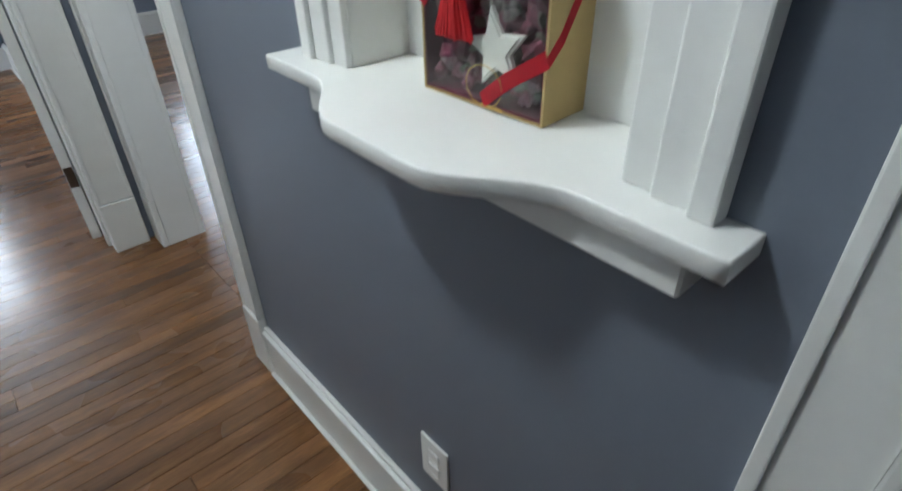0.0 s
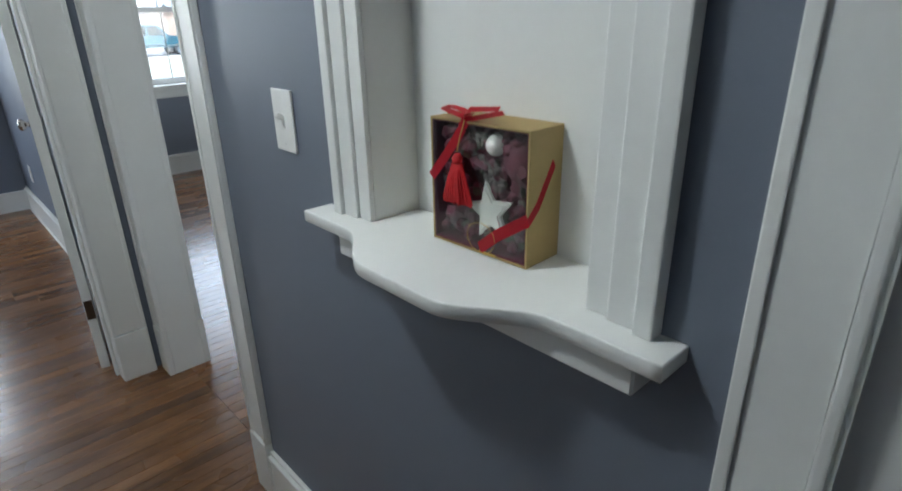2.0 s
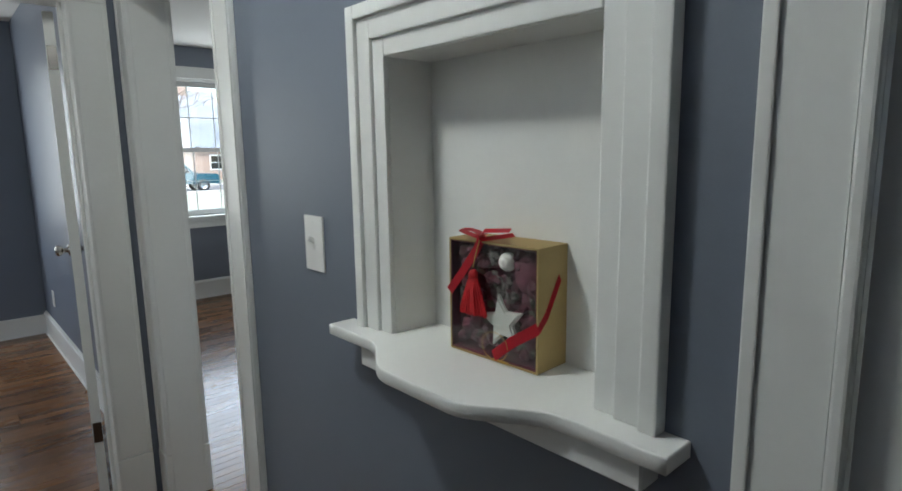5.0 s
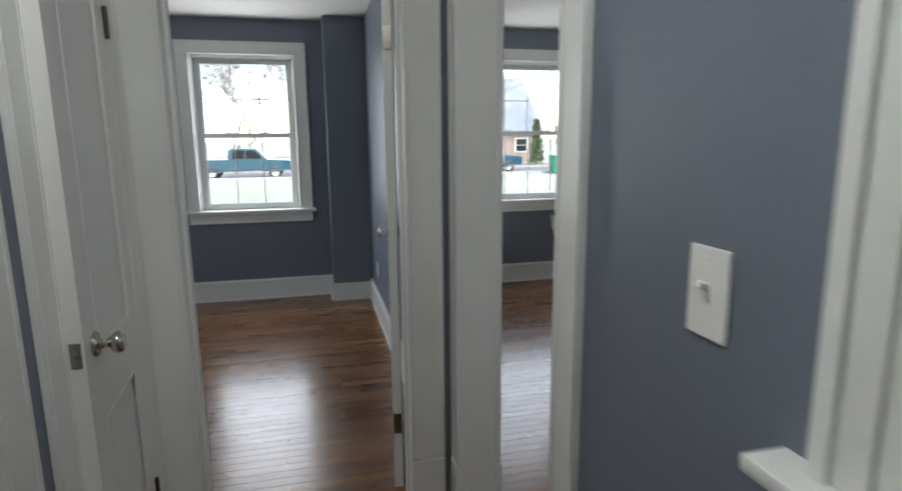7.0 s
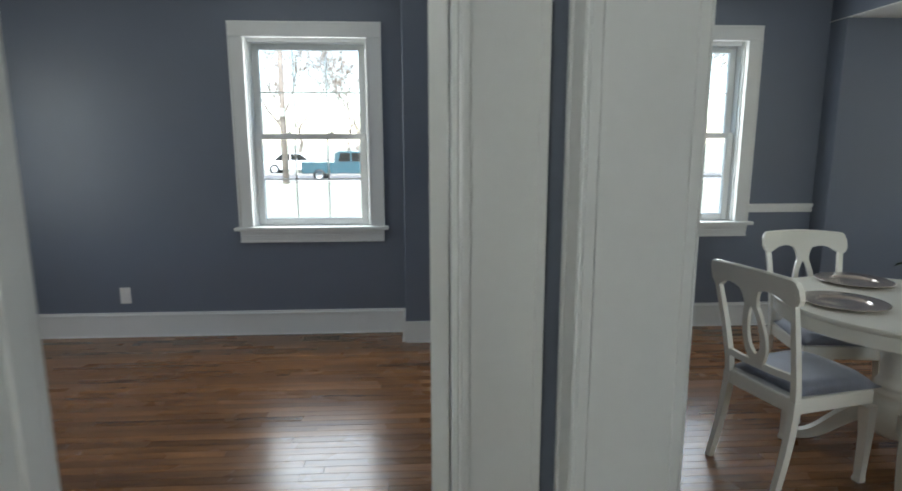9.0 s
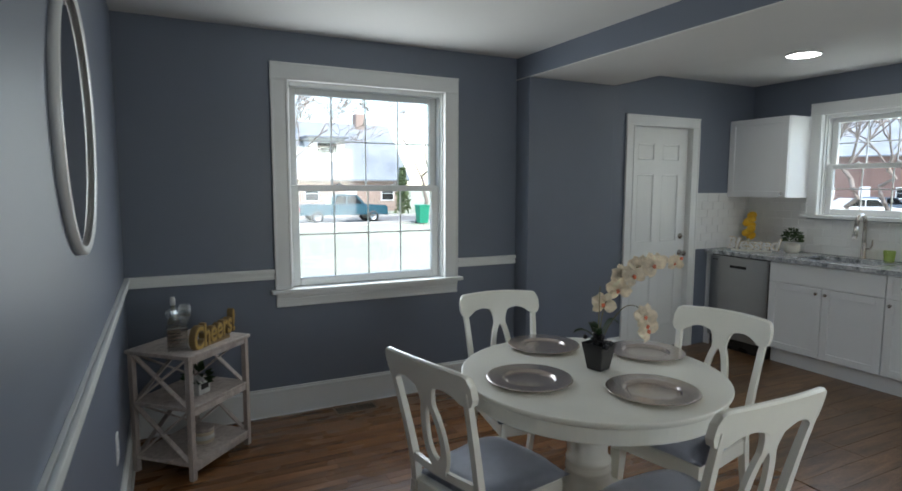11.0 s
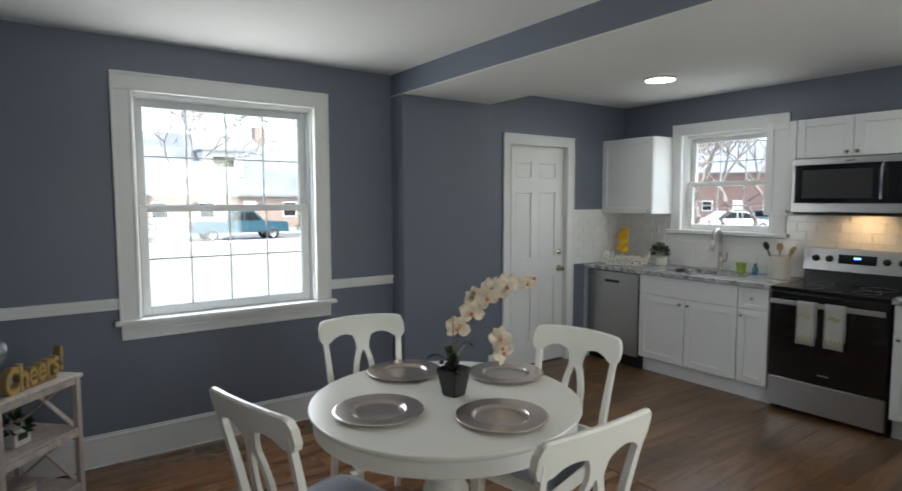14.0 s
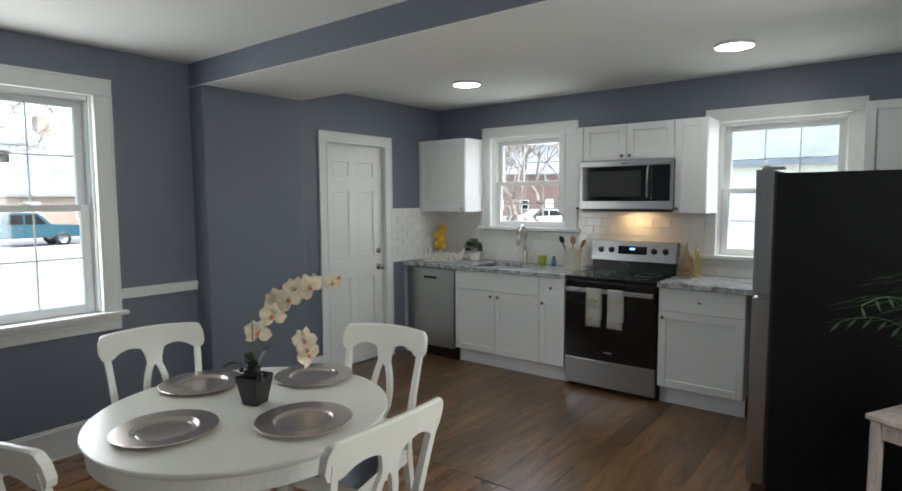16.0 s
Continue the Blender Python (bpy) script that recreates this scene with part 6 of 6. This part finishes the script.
for k, (x, y) in enumerate(((6.74, 4.635), (6.75, 4.565))):
    ob = glass_thing("oil_bottle", pose(x, y, CT), [(0, 0), (0.028, 0), (0.030, 0.006), (0.030, 0.165), (0.012, 0.200), (0.010, 0.225), (0, 0.225)], "glass cruet of yellow oil with a pourer", "bottle", OIL)
    part("pourer", sweep(bmnew(), [(0, 0, 0.22), (0, 0, 0.260), (-0.014, 0.006, 0.278)], [0.012, 0.008, 0.005], 8), STEEL, ob, "steel pourer", True)
jr = thing("glass_jar", pose(6.61, 4.605, CT), "glass jar filled with brown nuts", "jar")
part("jar", lathe(bmnew(), [(0, 0), (0.070, 0), (0.074, 0.006), (0.074, 0.165), (0.068, 0.180), (0.068, 0.195), (0.065, 0.195), (0.065, 0.180), (0.070, 0.165), (0.070, 0.008), (0, 0.008)], 28), JARGLASS, jr, "", True)
nb, rn = bmnew(), random.Random(6)
for k in range(320):
    a, r = rn.uniform(0, 6.28), 0.064 * math.sqrt(rn.random())
    bmesh.ops.create_icosphere(nb, subdivisions=1, radius=rn.uniform(0.007, 0.011), matrix=pose(r * math.cos(a), r * math.sin(a), rn.uniform(0.018, 0.160), rn.uniform(0, 180), rn.uniform(0, 180), 0) @ Matrix.Diagonal((1, 0.7, 0.6, 1)))
part("nuts", nb, GRAINS, jr, "mixed nuts")["kind"] = "stuff"
plate("wall_outlet", pose(EAST - 0.009, 5.70, 1.16, 0, 0, -90), False, "white wall outlet in the tiled splashback", "outlet")

# ---- outdoors ----
GZ = -0.55


def sheet(name, m, x0, x1, y0, y1, z, label, category):
    bm = bmnew()
    bm.faces.new([bm.verts.new(p) for p in ((x0, y0, z), (x1, y0, z), (x1, y1, z), (x0, y1, z))])
    return structure(link(name, bm, m), label, category)


sheet("ground", GRASS, -900, 900, -900, 900, GZ, "pale winter lawn", "ground")
structure(link("road", one_box(-300, 300, 34.0, 41.0, GZ - 0.1, GZ + 0.012), ASPHALT), "grey asphalt street in front of the house", "road")
structure(link("kerb", one_box(-300, 300, 33.7, 33.98, GZ - 0.1, GZ + 0.14, 0.02), CONCRETE), "pale concrete kerb along the street", "kerb")
structure(link("kerb", one_box(-300, 300, 41.02, 41.3, GZ - 0.1, GZ + 0.14, 0.02), CONCRETE), "pale concrete kerb along the street", "kerb")
structure(link("driveway", one_box(28, 60, 12, 33.6, GZ - 0.1, GZ + 0.02), ASPHALT), "asphalt parking area beside the lawn", "driveway")
fb = bmnew()
for p in ((-2.9, 7.1, 7.54, 7.62), (7.1, 7.18, 2.4, 7.62)):
    box(fb, *(p[0], p[1], p[2], p[3]), GZ - 0.1, -0.02)
structure(link("foundation", fb, CONCRETE), "concrete foundation of the house", "foundation")


def house(name, x, y, rz, w, d, eave, ridge, wallm, label, dormer=False, chimney=True):
    ob = thing(name, pose(x, y, GZ, 0, 0, rz), label, "house")
    wb = bmnew()
    prism(wb, [(-d / 2, 0), (d / 2, 0), (d / 2, eave), (0, ridge - 0.15), (-d / 2, eave)], -w / 2, w / 2, "yz")
    wl = part("wall", wb, wallm, ob)
    for s in (-1, 1):
        rb = bmnew()
        k = (ridge - eave) / (d / 2)
        prism(rb, [(0, ridge), (s * (d / 2 + 0.4), eave - 0.4 * k), (s * (d / 2 + 0.4), eave - 0.4 * k + 0.16), (0, ridge + 0.18)], -w / 2 - 0.35, w / 2 + 0.35, "yz")
        part("roof", rb, SHINGLE, ob, "grey-blue shingle slope")
    n = max(2, int(w / 3))
    for k in range(n):
        xx = -w / 2 + w * (k + 0.5) / n
        if k == n // 2:
            part("door", one_box(xx - 0.5, xx + 0.5, -d / 2 - 0.06, -d / 2, 0.1, 2.15, 0.02), TRIM, ob)
            continue
        wi = part("window", one_box(xx - 0.6, xx + 0.6, -d / 2 - 0.07, -d / 2, 0.85, 2.1, 0.02), TRIM, ob)
        for a in (0, 1):
            part("pane", one_box(xx - 0.5, xx + 0.5, -d / 2 - 0.085, -d / 2 - 0.072, 0.95 + a * 0.55, 1.45 + a * 0.55), BLACKGLASS, wi)
    for s in (-1, 1):
        wi = part("window", one_box(*sorted((s * w / 2, s * (w / 2 + 0.07))), -0.6, 0.6, 0.85, 2.1, 0.02), TRIM, ob)
        part("pane", one_box(*sorted((s * (w / 2 + 0.072), s * (w / 2 + 0.085))), -0.5, 0.5, 0.95, 2.0), BLACKGLASS, wi)
    if dormer:
        zc = eave + (ridge - eave) * 0.35
        dm = part("dormer", one_box(-1.5, 1.5, -d / 2 + 0.9, -0.5, zc - 0.4, zc + 1.5), SIDING, ob, "white-sided dormer")
        part("pane", one_box(-0.8, 0.8, -d / 2 + 0.87, -d / 2 + 0.9, zc + 0.3, zc + 1.1), BLACKGLASS, dm)
        part("dormer_roof", one_box(-1.75, 1.75, -d / 2 + 0.6, -0.3, zc + 1.5, zc + 1.65), SHINGLE, ob)
    if chimney:
        part("chimney", one_box(w * 0.28, w * 0.28 + 0.9, -0.5, 0.5, eave, ridge + 1.1, 0.02), BRICK, ob, "brick chimney")
    return ob


house("neighbour_house", 13.5, 54, 3, 13, 9, 2.9, 7.4, BRICK, "tan brick house with a shingle roof and dormer", True)
house("neighbour_house", -34, 62, -6, 14, 9, 3.0, 7.0, SIDING, "white-sided house across the street")
house("neighbour_house", 72, 43, -58, 26, 10, 5.6, 9.4, REDBRICK, "red-brown brick building beyond the parked cars")
house("neighbour_house", 24, 4.2, -92, 10, 9, 3.3, 6.6, SIDING, "white-sided neighbouring house with a dark roof", False, False)


def bare_tree(x, y, h, seed, label="leafless tree with forking grey-brown branches"):
    ob = thing("tree", pose(x, y, GZ), label, "tree")
    rn = random.Random(seed)
    trunk, limbs = bmnew(), bmnew()
    tips = []
    n = 7
    pts = [Vector((rn.gauss(0, 0.05) * k, rn.gauss(0, 0.05) * k, h * 0.30 * k / n)) for k in range(n + 1)]
    r0 = h * 0.013
    sweep(trunk, pts, [2 * r0 * (1.25 - 0.6 * k / n) for k in range(n + 1)], 9)

    def grow(p, d, ln, r, depth):
        seg = [p]
        for k in range(3):
            d = (d + Vector((rn.gauss(0, 0.16), rn.gauss(0, 0.16), rn.gauss(0.05, 0.12)))).normalized()
            seg.append(seg[-1] + d * ln / 3)
        sweep(limbs, seg, [2 * max(q * r, 0.02) for q in (1.0, 0.85, 0.7, 0.55)], 5 if depth < 2 else 3)
        if depth == 5:
            tips.append(seg[-1])
            return
        for k in range(3):
            q = seg[rn.choice((2, 3, 3))]
            nd = (d + Vector((rn.gauss(0, 0.55), rn.gauss(0, 0.55), rn.gauss(0.1, 0.35)))).normalized()
            grow(q, nd, ln * rn.uniform(0.6, 0.8), r * 0.58, depth + 1)
    for k in range(3):
        a = 2.1 * k + rn.uniform(-0.4, 0.4)
        grow(pts[-1 - (k % 2)], Vector((math.cos(a) * 0.6, math.sin(a) * 0.6, 0.9)).normalized(), h * 0.26, r0 * 0.55, 0 if k < 2 else 1)
    part("trunk", trunk, BARK, ob)
    part("limbs", limbs, BARK, ob)
    return ob


for x, y, h, sd in ((10.5, 47.5, 12, 1), (20, 45, 11, 2), (-9, 46, 12, 3), (2, 50, 13, 4), (-18, 44, 11, 5), (36, 20.5, 10, 6), (33, 26.5, 9, 7), (30, 21.5, 7, 8), (46, 31, 11, 10), (-3.5, 48, 10, 9), (24.5, 17.2, 8.5, 11), (29, 18.4, 9.5, 12), (39, 26, 12, 13), (-6, 62, 12, 14), (0.5, 66, 13, 15), (-12, 68, 13, 16), (15, 66, 13, 17)):
    bare_tree(x, y, h, sd)


def cedar(x, y, h, seed):
    ob = thing("evergreen_shrub", pose(x, y, GZ), "narrow conical green evergreen shrub", "shrub")
    rn = random.Random(seed)
    part("trunk", sweep(bmnew(), [(0, 0, 0), (0, 0, h * 0.7)], [0.14, 0.05], 8), BARK, ob)
    bm = bmnew()
    for k in range(900):
        f = rn.random() ** 0.8
        r = 0.15 * h * (1 - f) ** 0.8 * rn.uniform(0.6, 1.05) + 0.04
        a = rn.uniform(0, 6.28)
        c = Vector((r * math.cos(a), r * math.sin(a), 0.15 + f * h))
        s = rn.uniform(0.07, 0.16)
        vs = [bm.verts.new(c + Vector((rn.gauss(0, s), rn.gauss(0, s), rn.gauss(0.03, s)))) for _ in range(3)]
        bm.faces.new(vs)
    part("crown", bm, CEDAR, ob)


cedar(17.5, 43.5, 3.2, 1)


def wheel_at(parent, x, y, r=0.34):
    ty = part("wheel", lathe(bmnew(), [(r * 0.62, -0.11), (r * 0.94, -0.11), (r, -0.07), (r, 0.07), (r * 0.94, 0.11), (r * 0.62, 0.11)], 24, pose(x, y, r, 90, 0, 0)), RUBBER, parent, "black tyre", True)
    part("rim", lathe(bmnew(), [(0, -0.09), (r * 0.3, -0.09), (r * 0.55, -0.06), (r * 0.62, -0.10), (r * 0.62, 0.10), (r * 0.55, 0.06), (0, 0.09)], 18, pose(x, y, r, 90, 0, 0)), STEEL, ty, "silver rim", True)


def vehicle(name, m, paintm, lower, cabin, glass, wheels, label, category, wd=1.75):
    """lower, cabin, glass: side outlines in (x, z)."""
    ob = thing(name, m, label, category)
    part("body", prism(bmnew(), lower, -wd / 2, wd / 2, "xz", 0.05), paintm, ob)
    part("cabin", prism(bmnew(), cabin, -wd / 2 + 0.14, wd / 2 - 0.14, "xz", 0.05), paintm, ob)
    for g in glass:
        part("side_window", prism(bmnew(), g, -wd / 2 + 0.13, wd / 2 - 0.13, "xz"), BLACKGLASS, ob)
    for x in wheels:
        for y in (-wd / 2 + 0.1, wd / 2 - 0.1):
            wheel_at(ob, x, y)
    L = max(p[0] for p in lower)
    for y in (-0.6, 0.6):
        part("headlight", one_box(L - 0.02, L + 0.015, y - 0.16, y + 0.16, 0.62, 0.76, 0.01), CRYSTAL, ob)
        part("tail_light", one_box(-0.015, 0.02, y - 0.1, y + 0.1, 0.65, 0.85, 0.01), RED, ob)
    part("bumper", one_box(L - 0.03, L + 0.08, -wd / 2 + 0.08, wd / 2 - 0.08, 0.38, 0.54, 0.03), STEEL, ob)
    return ob


PICKUP = dict(lower=[(0, 0.42), (5.1, 0.42), (5.1, 0.88), (4.95, 0.98), (3.75, 1.04), (0, 1.04)],
              cabin=[(1.75, 1.02), (3.80, 1.02), (3.25, 1.60), (2.05, 1.62), (1.80, 1.50)],
              glass=[[(1.98, 1.08), (2.62, 1.08), (2.62, 1.52), (2.10, 1.53)], [(2.70, 1.08), (3.55, 1.08), (3.17, 1.52), (2.70, 1.52)]], wheels=(0.95, 4.2))
vehicle("pickup_truck", pose(-5.4, 35.6, GZ + 0.012), TEAL, label="teal pickup truck at the kerb", category="pickup truck", **PICKUP)
vehicle("pickup_truck", pose(8.3, 36.4, GZ + 0.012), TEAL, label="teal pickup truck on the street", category="pickup truck", **PICKUP)
CAR = dict(lower=[(0, 0.30), (4.5, 0.30), (4.5, 0.66), (4.35, 0.78), (3.3, 0.90), (0.5, 0.92), (0.05, 0.82)],
           cabin=[(0.35, 0.88), (3.35, 0.88), (2.65, 1.38), (1.25, 1.42)],
           glass=[[(0.85, 0.94), (1.85, 0.94), (1.85, 1.34), (1.32, 1.34)], [(1.93, 0.94), (3.05, 0.94), (2.58, 1.33), (1.93, 1.34)]], wheels=(0.85, 3.6))
for x, y, rz, pm, lb in ((37.5, 24.6, -28, WHITECAR, "white saloon car in the parking area"), (43.5, 26.5, -28, GREYCAR, "blue-grey saloon car in the parking area"), (44, 20, -28, GREYCAR, "blue-grey saloon car in the parking area"),
                         (-9.5, 43.0, 0, WHITECAR, "white saloon car across the street")):
    vehicle("car", pose(x, y, GZ + 0.02, 0, 0, rz), pm, label=lb, category="car", **CAR)

wb = thing("wheelie_bin", pose(14.5, 33.0, GZ), "green plastic wheelie bin by the kerb", "bin")
pb = bmnew()
lo = [pb.verts.new((x * 0.24, y * 0.27, 0.06)) for x, y in ((-1, -1), (1, -1), (1, 1), (-1, 1))]
hi = [pb.verts.new((x * 0.30, y * 0.36, 1.0)) for x, y in ((-1, -1), (1, -1), (1, 1), (-1, 1))]
pb.faces.new(lo[::-1]), pb.faces.new(hi)
for k in range(4):
    pb.faces.new((lo[k], lo[(k + 1) % 4], hi[(k + 1) % 4], hi[k]))
part("body", pb, BIN, wb)
part("lid", one_box(-0.33, 0.33, -0.39, 0.39, 1.0, 1.07, 0.02), BIN, wb)
for s in (-1, 1):
    part("wheel", lathe(bmnew(), [(0, -0.03), (0.1, -0.03), (0.1, 0.03), (0, 0.03)], 16, pose(s * 0.24, 0.3, 0.1, 0, 90, 0)), RUBBER, wb)

up = thing("utility_pole", pose(-5.9, 33.2, GZ), "brown wooden utility pole at the kerb", "pole")
part("pole", lathe(bmnew(), [(0, 0), (0.16, 0), (0.11, 9.5), (0, 9.5)], 14), BARK, up, "", True)
part("cross_arm", one_box(-1.1, 1.1, -0.06, 0.06, 8.7, 8.85), BARK, up)
part("meter_box", one_box(-0.14, 0.14, -0.28, -0.14, 3.4, 3.8, 0.02), STEEL, up)
sw = thing("garden_wall", pose(0, 0, GZ), "low grey fieldstone wall across the street", "wall")
rn = random.Random(21)
for r in range(3):
    x = -7.2
    while x < 9.5:
        L = rn.uniform(0.5, 1.1)
        part("stone", one_box(x, x + L - 0.03, 42.6 + rn.uniform(-0.05, 0.05), 43.1, r * 0.36, r * 0.36 + 0.34, 0.05), FIELDSTONE, sw)
        x += L

# ---- splashback tiles ----
TW, TH, TG = 0.152, 0.076, 0.003
TILES = {}


def tile_mesh(w, h):
    key = (round(w, 3), round(h, 3))
    if key not in TILES:
        bm = one_box(0, key[0], -0.008, 0, 0, key[1], 0.0018)
        me = bpy.data.meshes.new("tile")
        bm.to_mesh(me)
        bm.free()
        me.materials.append(TILE)
        TILES[key] = me
    return TILES[key]


def tiled(name, origin, toward, length, z0, z1, holes, label):
    """Running-bond tiles over a grout bed; holes: (a0, a1, z0, z1) in local x and z."""
    ob = thing(name, pose(*origin, 0, 0, TOWARD[toward]), label, "splashback")
    ob["kind"] = "structure"
    gb = wall_bm("x", -0.0045, -0.0005, 0, length, z0, z1, holes)
    part("grout", gb, GROUT, ob, "pale grout")
    r, z = 0, z0
    while z < z1 - 0.01:
        h = min(TH, z1 - z - 0.001)
        x = -TW / 2 if r % 2 else 0.0
        while x < length - 0.004:
            spans = [(max(0, x), min(length, x + TW))]
            for a0, a1, b0, b1 in holes:
                if z + h > b0 + 0.004 and z < b1 - 0.004:
                    spans = [q for s in spans for q in ((s[0], min(s[1], a0)), (max(s[0], a1), s[1])) if q[1] - q[0] > 0.008]
            for s in spans:
                if s[1] - s[0] > 0.01:
                    t = new("tile", tile_mesh(s[1] - s[0] - TG, h - TG))
                    t.parent = ob
                    t.location = (s[0] + TG / 2, -0.001, z + TG / 2)
            x += TW
        z += TH
        r += 1


tiled("splashback_1", (EAST, NORTH, 0), "east", 3.37, CT, 1.469, [(0.60, 1.65, 1.27, 1.6), (2.768, 3.37, 1.09, 1.6)], "white glazed subway tile splashback")
tiled("splashback_2", (6.128, NORTH, 0), "north", EAST - 6.128 - 0.009, CT, 1.50, [], "white glazed subway tile splashback beside the door")

# ---- floors: boards on a bed ----
BOARDS = {}


def board_mesh(m, L, w):
    key = (m.name, round(L, 2), w)
    if key not in BOARDS:
        bm = one_box(0.0004, key[1] - 0.0004, 0.0005, w - 0.0005, -0.012, 0, 0.0009)
        me = bpy.data.meshes.new("board")
        bm.to_mesh(me)
        bm.free()
        me.materials.append(m)
        BOARDS[key] = me
    return BOARDS[key]


def floor(name, x0, x1, y0, y1, z, w, m, lengths, seed, label):
    bed = structure(link(name, one_box(x0, x1, y0, y1, z - 0.13, z - 0.012), m), label, "floor")
    rn = random.Random(seed)
    y = y0
    while y < y1 - 0.004:
        wd = w if y + w <= y1 else round(y1 - y, 4)
        x = x0 - rn.choice((0.0, 0.3, 0.6))
        while x < x1 - 0.02:
            L = rn.choice(lengths)
            a, b = max(x, x0), min(x + L, x1)
            if x1 - b < 0.25:
                b = x1
            if b - a > 0.03:
                o = new("board", board_mesh(m, b - a, wd))
                o.parent = bed
                o.location = (a, y, z)
            x = max(b, x + L)
        y += w


F = 0.0145
floor("floor_bedroom", -2.7, 1.20, 3.885, NORTH, F, 0.0572, OAK, (1.1, 1.5, 1.9, 2.3), 1, "glossy stained oak strip floor of the bedroom")
floor("floor_hall", 0.035, 1.265, -1.0, 3.885, F, 0.0572, OAK, (1.1, 1.5, 1.9, 2.3), 2, "glossy stained oak strip floor of the hall")
floor("floor_dining", 1.265, 4.50, 2.57, NORTH, F, 0.0572, OAK, (1.1, 1.5, 1.9, 2.3), 3, "glossy stained oak strip floor of the dining room")
floor("floor_kitchen", 4.50, EAST, 2.57, NORTH, KZ, 0.145, PLANK, (0.9, 1.2, 1.5), 4, "brown vinyl plank floor of the kitchen")
structure(link("floor_closet", one_box(-0.75, 0.035, 2.0, 3.82, -0.1, F), OAK), "oak floor of the closet", "floor")
